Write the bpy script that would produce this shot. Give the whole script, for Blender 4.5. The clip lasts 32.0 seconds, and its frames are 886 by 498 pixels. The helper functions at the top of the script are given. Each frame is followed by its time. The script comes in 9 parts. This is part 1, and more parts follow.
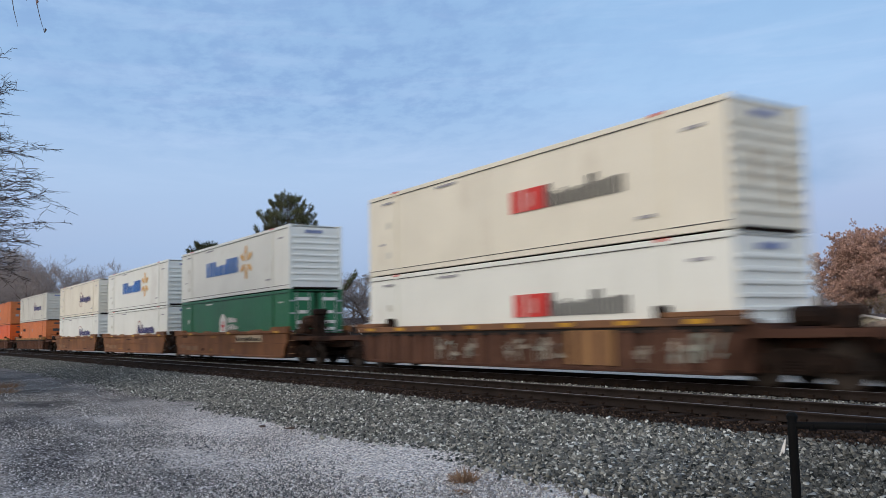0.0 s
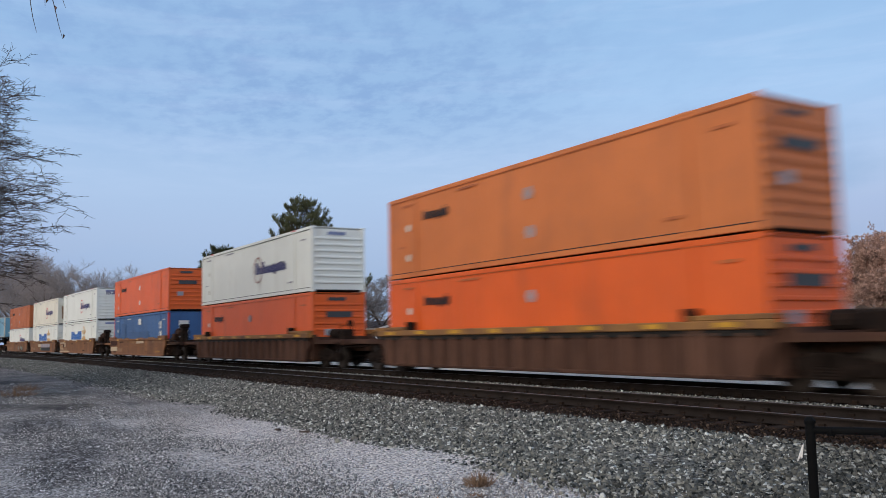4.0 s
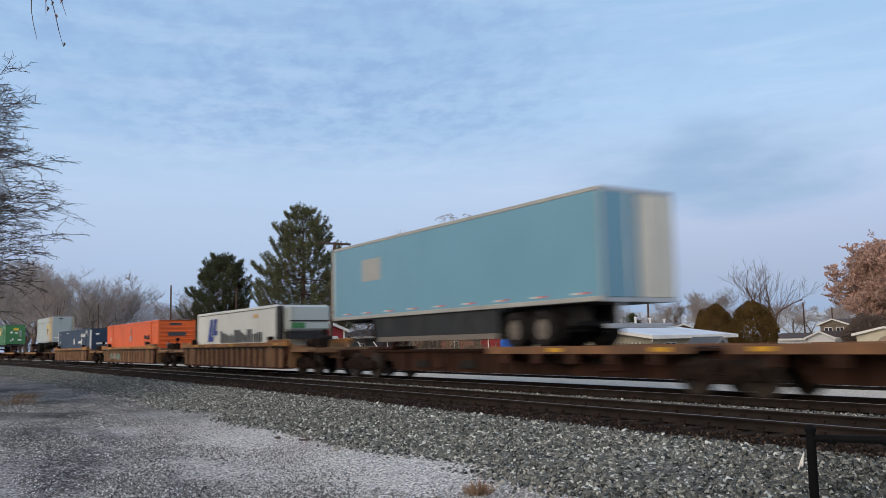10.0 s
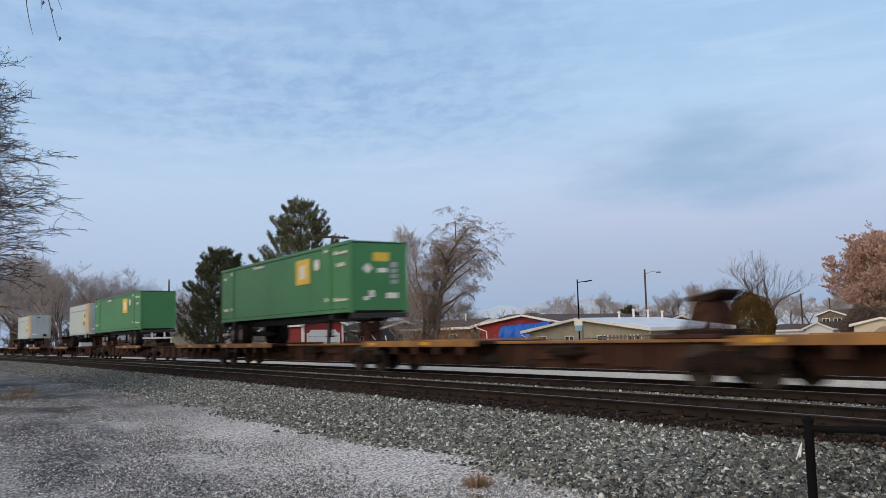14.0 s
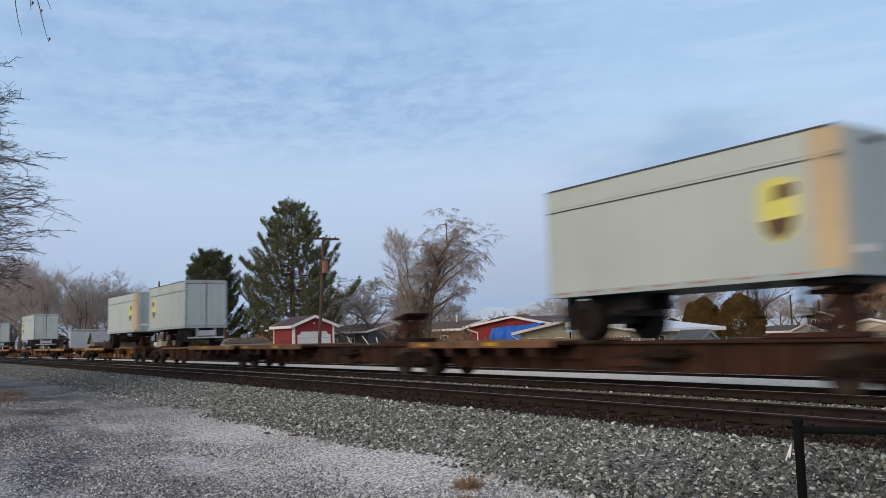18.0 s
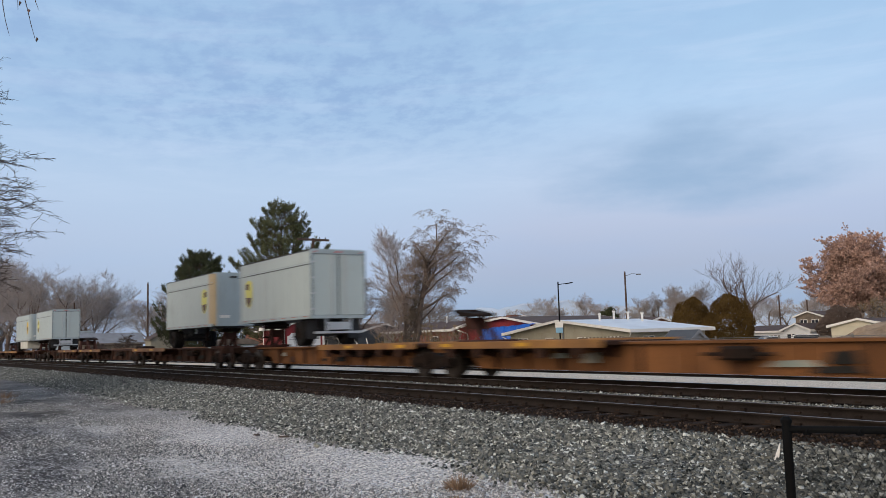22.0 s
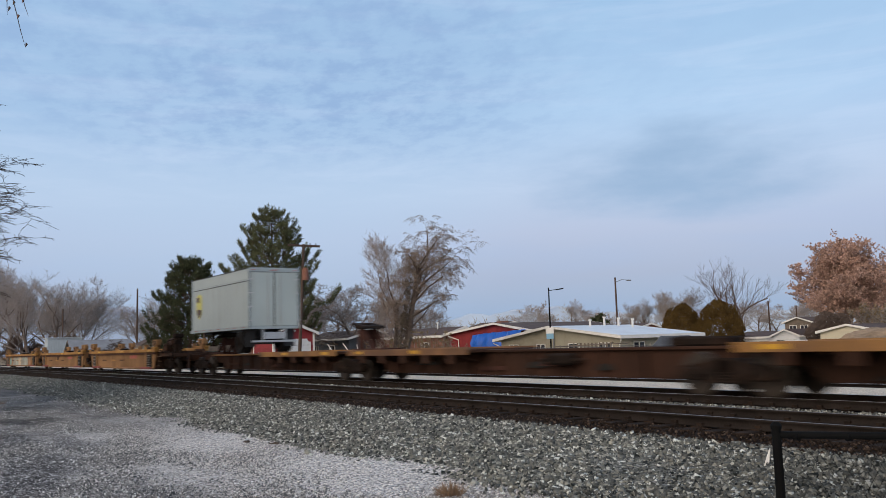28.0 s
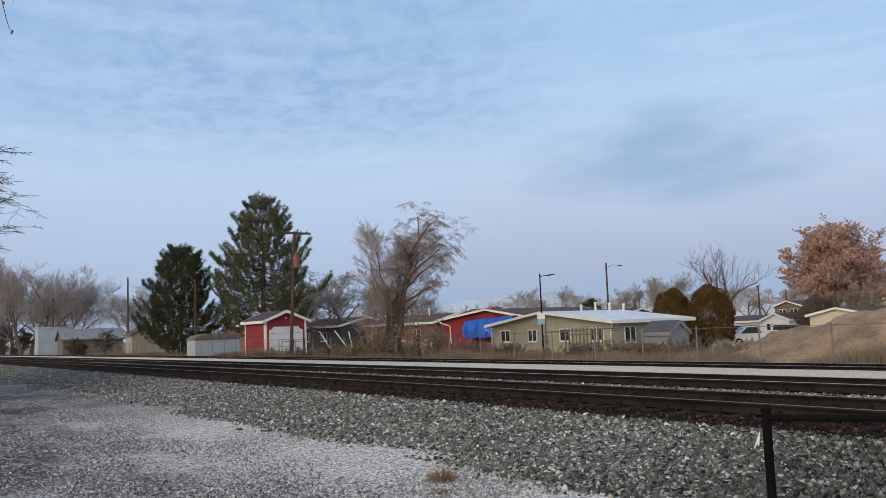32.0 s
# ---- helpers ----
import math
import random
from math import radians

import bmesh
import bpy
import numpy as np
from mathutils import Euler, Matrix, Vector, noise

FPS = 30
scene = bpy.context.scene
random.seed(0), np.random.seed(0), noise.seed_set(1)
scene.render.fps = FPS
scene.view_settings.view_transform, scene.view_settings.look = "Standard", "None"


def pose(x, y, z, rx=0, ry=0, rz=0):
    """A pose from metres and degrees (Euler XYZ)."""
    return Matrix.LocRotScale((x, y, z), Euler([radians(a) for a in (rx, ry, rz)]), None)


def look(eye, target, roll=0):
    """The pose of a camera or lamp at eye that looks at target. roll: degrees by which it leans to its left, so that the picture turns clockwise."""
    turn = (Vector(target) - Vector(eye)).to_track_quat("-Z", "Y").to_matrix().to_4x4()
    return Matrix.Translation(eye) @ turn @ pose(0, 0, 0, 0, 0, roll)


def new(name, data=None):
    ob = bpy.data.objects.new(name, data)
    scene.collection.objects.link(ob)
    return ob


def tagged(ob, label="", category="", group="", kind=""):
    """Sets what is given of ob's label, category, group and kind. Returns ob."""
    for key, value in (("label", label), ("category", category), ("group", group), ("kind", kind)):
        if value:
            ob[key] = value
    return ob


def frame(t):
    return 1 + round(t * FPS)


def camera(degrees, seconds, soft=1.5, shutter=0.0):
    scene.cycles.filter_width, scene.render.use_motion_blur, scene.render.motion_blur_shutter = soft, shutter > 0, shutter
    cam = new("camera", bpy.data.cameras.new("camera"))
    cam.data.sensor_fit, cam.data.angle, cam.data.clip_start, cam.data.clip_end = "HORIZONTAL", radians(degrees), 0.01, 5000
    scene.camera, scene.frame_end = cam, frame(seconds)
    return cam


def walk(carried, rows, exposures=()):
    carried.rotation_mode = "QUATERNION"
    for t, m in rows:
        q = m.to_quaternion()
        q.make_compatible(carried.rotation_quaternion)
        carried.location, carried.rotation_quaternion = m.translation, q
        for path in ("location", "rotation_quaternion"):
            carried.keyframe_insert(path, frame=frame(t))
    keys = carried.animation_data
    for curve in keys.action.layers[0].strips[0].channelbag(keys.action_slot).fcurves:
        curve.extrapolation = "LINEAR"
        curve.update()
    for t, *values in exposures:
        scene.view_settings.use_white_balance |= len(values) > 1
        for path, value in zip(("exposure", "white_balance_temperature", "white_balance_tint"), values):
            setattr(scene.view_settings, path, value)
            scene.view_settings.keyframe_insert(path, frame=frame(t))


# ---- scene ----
# The camera: held by one person standing on the gravel lot beside the railway, turning slowly.
# Axes: x along the track in the train's direction, y away over the tracks, z = 0 on the rail heads.
EYE = Vector((0.0, 0.0, 1.28))


def aim(yaw, pitch, roll):
    """A pose at the eye: yaw from +y towards +x, pitch upwards, degrees."""
    a, b = radians(yaw), radians(pitch)
    return look(EYE, EYE + Vector((math.sin(a) * math.cos(b), math.cos(a) * math.cos(b), math.sin(b))), roll)


# seconds, yaw, pitch, roll
AIM = (
    (0, -57.79, 5.51, -1.22),
    (0.5, -58.04, 5.48, -1.23),
    (1, -58.34, 5.49, -1.24),
    (1.5, -58.52, 5.60, -1.19),
    (2, -58.65, 5.66, -1.18),
    (2.5, -58.75, 5.71, -1.19),
    (3, -58.81, 5.75, -1.16),
    (3.5, -58.82, 5.77, -1.17),
    (5.5, -58.64, 5.81, -1.07),
    (6, -58.67, 5.86, -1.01),
    (6.5, -58.70, 5.90, -1.00),
    (7, -58.77, 5.92, -1.01),
    (7.5, -58.82, 5.92, -1.03),
    (8, -58.86, 6.00, -1.00),
    (8.5, -58.84, 6.08, -1.00),
    (9, -58.81, 6.16, -1.08),
    (9.5, -58.80, 6.23, -1.07),
    (10, -58.77, 6.30, -1.15),
    (10.5, -58.75, 6.35, -1.13),
    (11, -58.74, 6.36, -1.13),
    (11.5, -58.71, 6.32, -1.22),
    (12, -58.70, 6.25, -1.23),
    (12.5, -58.70, 6.11, -1.34),
    (13, -58.71, 5.98, -1.34),
    (13.5, -58.67, 5.89, -1.45),
    (14, -58.64, 5.82, -1.45),
    (14.5, -58.59, 5.77, -1.45),
    (16.5, -58.32, 5.87, -1.42),
    (17, -58.21, 5.93, -1.42),
    (17.5, -58.09, 5.93, -1.46),
    (18, -58.03, 5.91, -1.51),
    (18.5, -57.98, 5.88, -1.54),
    (19, -57.91, 5.81, -1.63),
    (19.5, -57.85, 5.80, -1.61),
    (20, -57.78, 5.78, -1.68),
    (20.5, -57.67, 5.80, -1.70),
    (21, -57.56, 5.83, -1.70),
    (21.5, -57.43, 5.88, -1.70),
    (22, -57.35, 5.95, -1.65),
    (22.5, -57.28, 5.99, -1.68),
    (23, -57.25, 6.04, -1.61),
    (23.5, -57.20, 6.06, -1.60),
    (24, -57.13, 6.07, -1.61),
    (24.5, -57.08, 6.08, -1.60),
    (25, -57.02, 6.12, -1.59),
    (25.5, -56.95, 6.18, -1.56),
    (27.5, -56.76, 6.34, -1.71),
    (28, -56.71, 6.34, -1.71),
    (28.5, -56.63, 6.36, -1.77),
    (29, -56.53, 6.32, -1.74),
    (29.5, -56.44, 6.20, -1.81),
    (30, -56.36, 6.06, -1.89),
    (30.5, -56.27, 5.90, -2.02),
    (31, -56.21, 5.74, -2.07),
    (31.5, -56.13, 5.58, -2.15),
    (32, -56.14, 5.41, -2.15),
)

cam = camera(55.1, 32.0, soft=0.65, shutter=0.55)
walk(cam, [(t, aim(a, b, c)) for t, a, b, c in AIM], exposures=[(0.0, -0.12, 6000, 10), (3.5, -0.12, 6000, 10), (7.5, -0.06, 6100, 10), (10.0, 0.0, 6350, 10), (14.0, 0.0, 6500, 10), (32.0, 0.0, 6500, 10)])

# The train: one speed, on one track that bends gently and then runs straight.
SPEED = 27.34
MAIN_Y, RADIUS, BEND_END = 15.76, 2052.0, -200.0
NEAR_TRACK, THIRD_TRACK = -3.91, 9.1


def line(s, off=0.0):
    """Place and heading at s metres along the main track, off metres to its far side."""
    if s >= 0:
        return s, MAIN_Y + off, 0.0
    c = max(s, BEND_END)
    ph = -c / RADIUS
    x, y = -(RADIUS + off) * math.sin(ph), MAIN_Y - RADIUS + (RADIUS + off) * math.cos(ph)
    d = s - c
    return x + d * math.cos(ph), y + d * math.sin(ph), ph


def on_track(s, off=0.0, z=0.0):
    x, y, ph = line(s, off)
    return pose(x, y, z, 0, 0, math.degrees(ph))


# Evening light after sunset behind the camera: a wide soft glow and a thinly clouded sky.
SUN_FROM = Vector((0.30, -0.92, 0.36)).normalized()
sun = new("sun", bpy.data.lights.new("sun", "SUN"))
sun.data.energy, sun.data.angle, sun.data.color = 1.15, radians(35), (1.0, 0.89, 0.76)
sun.matrix_world = look(SUN_FROM * 100, (0, 0, 0))

world = bpy.data.worlds.new("world")
scene.world = world
world.use_nodes = True


def build_sky():
    nt = world.node_tree
    nt.nodes.clear()
    N = lambda kind: nt.nodes.new(kind)
    L = nt.links.new

    def math_node(op, a, b=None, clamp=False):
        n = N("ShaderNodeMath")
        n.operation, n.use_clamp = op, clamp
        for i, v in enumerate((a, b)):
            if v is None:
                continue
            if isinstance(v, (int, float)):
                n.inputs[i].default_value = v
            else:
                L(v, n.inputs[i])
        return n.outputs[0]

    out, bg = N("ShaderNodeOutputWorld"), N("ShaderNodeBackground")
    sky = N("ShaderNodeTexSky")
    sky.sky_type, sky.sun_disc = "NISHITA", False
    sky.sun_elevation, sky.sun_rotation = radians(6), math.atan2(SUN_FROM.x, SUN_FROM.y)
    sky.air_density, sky.dust_density, sky.ozone_density = 1.0, 1.2, 2.0
    co = N("ShaderNodeTexCoord")
    sep = N("ShaderNodeSeparateXYZ")
    L(co.outputs["Generated"], sep.inputs[0])
    up = math_node("MAXIMUM", sep.outputs[2], 0.0)
    # the thin cloud sheet's colour from the horizon up
    ramp = N("ShaderNodeValToRGB")
    L(up, ramp.inputs[0])
    e = ramp.color_ramp.elements
    e[0].position, e[0].color = 0.0, (0.27, 0.38, 0.56, 1)
    e[1].position, e[1].color = 1.0, (0.20, 0.36, 0.66, 1)
    for p, c in ((0.035, (0.31, 0.42, 0.63)), (0.075, (0.385, 0.44, 0.62)), (0.125, (0.47, 0.525, 0.71)), (0.17, (0.505, 0.60, 0.79)), (0.26, (0.46, 0.64, 0.87)), (0.42, (0.33, 0.54, 0.79))):
        n = e.new(p)
        n.color = (*c, 1)
    # cloud texture on a flat sheet overhead
    den = math_node("ADD", up, 0.10)
    px, py = math_node("DIVIDE", sep.outputs[0], den), math_node("DIVIDE", sep.outputs[1], den)
    comb = N("ShaderNodeCombineXYZ")
    L(px, comb.inputs[0]), L(py, comb.inputs[1])

    def cloud(scale, detail, sx, sy, turn, lo, hi, swirl=0.6):
        m = N("ShaderNodeMapping")
        m.inputs["Scale"].default_value = (sx, sy, 1)
        m.inputs["Rotation"].default_value = (0, 0, radians(turn))
        L(comb.outputs[0], m.inputs[0])
        t = N("ShaderNodeTexNoise")
        t.inputs["Scale"].default_value, t.inputs["Detail"].default_value, t.inputs["Roughness"].default_value = scale, detail, 0.6
        t.inputs["Distortion"].default_value = swirl
        L(m.outputs[0], t.inputs["Vector"])
        r = N("ShaderNodeMapRange")
        r.interpolation_type = "SMOOTHSTEP"
        r.inputs[1].default_value, r.inputs[2].default_value = lo, hi
        L(t.outputs[0], r.inputs[0])
        return r.outputs[0]

    def mix(fac, a, b):
        n = N("ShaderNodeMix")
        n.data_type = "RGBA"
        for v, i in ((fac, 0), (a, 6), (b, 7)):
            if isinstance(v, (int, float)):
                n.inputs[i].default_value = v
            elif isinstance(v, tuple):
                n.inputs[i].default_value = (*v, 1)
            else:
                L(v, n.inputs[i])
        return n.outputs[2]

    scaled = N("ShaderNodeVectorMath")
    scaled.operation = "SCALE"
    scaled.inputs[3].default_value = 0.10
    L(sky.outputs[0], scaled.inputs[0])
    base = mix(0.82, scaled.outputs[0], ramp.outputs[0])
    broad, ripple = cloud(0.42, 3, 1.0, 1.3, 60, 0.45, 0.70), cloud(8.5, 5, 1.0, 1.25, 35, 0.38, 0.66, 0.05)
    veil = cloud(0.55, 2, 1.0, 1.0, 10, 0.36, 0.60)
    col = mix(math_node("MULTIPLY", broad, 0.14), base, (0.30, 0.44, 0.70))
    west = N("ShaderNodeVectorMath")
    west.operation = "DOT_PRODUCT"
    west.inputs[1].default_value = (math.sin(radians(-72)) * math.cos(radians(20)), math.cos(radians(-72)) * math.cos(radians(20)), math.sin(radians(20)))
    L(co.outputs["Generated"], west.inputs[0])
    lean = N("ShaderNodeMapRange")
    lean.interpolation_type = "SMOOTHSTEP"
    lean.inputs[1].default_value, lean.inputs[2].default_value, lean.inputs[3].default_value = 0.90, 0.985, 0.15
    L(west.outputs["Value"], lean.inputs[0])
    aloft = N("ShaderNodeMapRange")
    aloft.interpolation_type = "SMOOTHSTEP"
    aloft.inputs[1].default_value, aloft.inputs[2].default_value = 0.17, 0.27
    L(up, aloft.inputs[0])
    aloft_low = N("ShaderNodeMapRange")
    aloft_low.interpolation_type = "SMOOTHSTEP"
    aloft_low.inputs[1].default_value, aloft_low.inputs[2].default_value = 0.13, 0.21
    L(up, aloft_low.inputs[0])
    col = mix(math_node("MULTIPLY", math_node("MULTIPLY", lean.outputs[0], aloft.outputs[0]), 0.72), col, (0.305, 0.455, 0.665))
    col = mix(math_node("MULTIPLY", math_node("MULTIPLY", ripple, lean.outputs[0]), math_node("MULTIPLY", aloft.outputs[0], math_node("ADD", 0.18, math_node("MULTIPLY", veil, 0.46)))), col, (0.24, 0.37, 0.60))
    # the west stays a cooler blue below the sheet
    low_west = math_node("MULTIPLY", lean.outputs[0], math_node("SUBTRACT", 1.0, aloft.outputs[0]))
    col = mix(math_node("MULTIPLY", low_west, 0.55), col, (0.405, 0.55, 0.73))
    # pale wisps drawn out sideways under the rippled sheet
    flat = N("ShaderNodeMapping")
    flat.inputs["Rotation"].default_value = (0, 0, radians(-57))
    L(co.outputs["Generated"], flat.inputs[0])
    spread = N("ShaderNodeMapping")
    spread.inputs["Scale"].default_value = (3.0, 3.0, 24.0)
    L(flat.outputs[0], spread.inputs[0])
    wisp = N("ShaderNodeTexNoise")
    wisp.inputs["Scale"].default_value, wisp.inputs["Detail"].default_value, wisp.inputs["Roughness"].default_value, wisp.inputs["Distortion"].default_value = 1.6, 6, 0.6, 0.5
    L(spread.outputs[0], wisp.inputs["Vector"])
    streak_range = N("ShaderNodeMapRange")
    streak_range.interpolation_type = "SMOOTHSTEP"
    streak_range.inputs[1].default_value, streak_range.inputs[2].default_value = 0.46, 0.70
    L(wisp.outputs[0], streak_range.inputs[0])
    streaks = streak_range.outputs[0]
    col = mix(math_node("MULTIPLY", math_node("MULTIPLY", streaks, aloft_low.outputs[0]), 0.13), col, (0.66, 0.74, 0.90))
    # one darker bank of cloud, its underside sharper than its top
    a, b = radians(-40.6), radians(9.5)
    mid = Vector((math.sin(a) * math.cos(b), math.cos(a) * math.cos(b), math.sin(b)))
    across = Vector((math.cos(a), -math.sin(a), 0))

    def span(axis, half, below=None):
        n = N("ShaderNodeVectorMath")
        n.operation = "DOT_PRODUCT"
        n.inputs[1].default_value = axis
        L(co.outputs["Generated"], n.inputs[0])
        away = math_node("SUBTRACT", n.outputs["Value"], mid.dot(axis))
        if below:
            over, under = math_node("MAXIMUM", away, 0.0), math_node("MINIMUM", away, 0.0)
            away = math_node("ADD", math_node("DIVIDE", over, half), math_node("DIVIDE", under, below))
        else:
            away = math_node("DIVIDE", away, half)
        return math_node("POWER", math_node("ABSOLUTE", away), 2.0)

    shear = N("ShaderNodeMapping")
    shear.inputs["Scale"].default_value = (1.0, 1.0, 3.2)
    L(flat.outputs[0], shear.inputs[0])
    rough_edge = N("ShaderNodeTexNoise")
    rough_edge.inputs["Scale"].default_value, rough_edge.inputs["Detail"].default_value, rough_edge.inputs["Roughness"].default_value = 7.0, 6, 0.55
    L(shear.outputs[0], rough_edge.inputs["Vector"])
    far = math_node("ADD", math_node("ADD", span(across, 0.145), span(across.cross(mid), 0.066, 0.030)), math_node("MULTIPLY", rough_edge.outputs[0], 3.4))
    bank = N("ShaderNodeMapRange")
    bank.interpolation_type = "SMOOTHSTEP"
    bank.inputs[1].default_value, bank.inputs[2].default_value, bank.inputs[3].default_value, bank.inputs[4].default_value = 1.2, 3.6, 0.95, 0.0
    L(far, bank.inputs[0])
    col = mix(bank.outputs[0], col, (0.275, 0.405, 0.585))
    # the afterglow opposite, behind the camera
    dot = N("ShaderNodeVectorMath")
    dot.operation = "DOT_PRODUCT"
    dot.inputs[1].default_value = Vector((SUN_FROM.x, SUN_FROM.y, 0.12)).normalized()
    L(co.outputs["Generated"], dot.inputs[0])
    glow = N("ShaderNodeMapRange")
    glow.interpolation_type = "SMOOTHSTEP"
    glow.inputs[1].default_value, glow.inputs[2].default_value = -0.1, 1.0
    L(dot.outputs["Value"], glow.inputs[0])
    col = mix(glow.outputs[0], col, (1.0, 0.82, 0.66))
    L(col, bg.inputs[0])
    bg.inputs[1].default_value = 1.16
    L(bg.outputs[0], out.inputs[0])


build_sky()

# ---- materials ----
def mat(name, col, rough=0.6, metal=0.0, var=0.18, scale=1.5, fine=30.0, bump=0.12, bump_size=0.01, dirt=None, amount=0.0, streak=0.0, spec=0.5):
    """A surface with variation at two scales, and dirt: patches of another colour, running downwards where streak is set."""
    m = bpy.data.materials.new(name)
    m.use_nodes = True
    nt = m.node_tree
    L, N = nt.links.new, nt.nodes.new
    bsdf = nt.nodes["Principled BSDF"]
    bsdf.inputs["Roughness"].default_value, bsdf.inputs["Metallic"].default_value = rough, metal
    bsdf.inputs["Specular IOR Level"].default_value = spec
    co, info = N("ShaderNodeTexCoord"), N("ShaderNodeObjectInfo")
    shift = N("ShaderNodeVectorMath")
    shift.operation = "MULTIPLY_ADD"
    L(info.outputs["Random"], shift.inputs[0])
    shift.inputs[1].default_value = (37.0, 53.0, 19.0)
    L(co.outputs["Object"], shift.inputs[2])

    def noise_tex(sc, detail, stretch=None):
        src = shift.outputs[0]
        if stretch:
            mp = N("ShaderNodeMapping")
            mp.inputs["Scale"].default_value = stretch
            L(src, mp.inputs[0])
            src = mp.outputs[0]
        t = N("ShaderNodeTexNoise")
        t.inputs["Scale"].default_value, t.inputs["Detail"].default_value = sc, detail
        L(src, t.inputs["Vector"])
        return t.outputs[0]

    def mix(kind, fac, a, b):
        n = N("ShaderNodeMix")
        n.data_type, n.blend_type = "RGBA", kind
        for v, i in ((fac, 0), (a, 6), (b, 7)):
            if isinstance(v, (int, float)):
                n.inputs[i].default_value = v
            elif isinstance(v, tuple):
                n.inputs[i].default_value = (*v, 1)
            else:
                L(v, n.inputs[i])
        return n.outputs[2]

    def rng(src, lo, hi, a=0.0, b=1.0):
        r = N("ShaderNodeMapRange")
        for i, v in enumerate((lo, hi, a, b)):
            r.inputs[i + 1].default_value = v
        L(src, r.inputs[0])
        return r.outputs[0]

    big, small = noise_tex(scale, 4), noise_tex(fine, 3)
    dark, light = tuple(c * (1 - var) for c in col), tuple(min(1.0, c * (1 + var)) for c in col)
    c = mix("MIX", rng(big, 0.3, 0.7), dark, light)
    c = mix("MULTIPLY", 1.0, c, mix("MIX", rng(small, 0.3, 0.7), (1 - var * 0.7,) * 3, (1 + var * 0.4,) * 3))
    if dirt:
        d = noise_tex(scale * 1.3, 6)
        if streak:
            d = mix("MIX", 0.55, d, noise_tex(scale * 2.2, 4, (1.6, 1.6, 0.12)))
        c = mix("MIX", rng(d, 0.62 - amount * 0.35, 0.72, 0.0, min(1.0, 0.35 + amount)), c, dirt)
    L(c, bsdf.inputs["Base Color"])
    L(rng(small, 0.2, 0.8, max(0.03, rough - 0.1), min(1.0, rough + 0.12)), bsdf.inputs["Roughness"])
    if bump:
        b = N("ShaderNodeBump")
        b.inputs["Strength"].default_value, b.inputs["Distance"].default_value = bump, bump_size
        L(small, b.inputs["Height"])
        L(b.outputs[0], bsdf.inputs["Normal"])
    return m


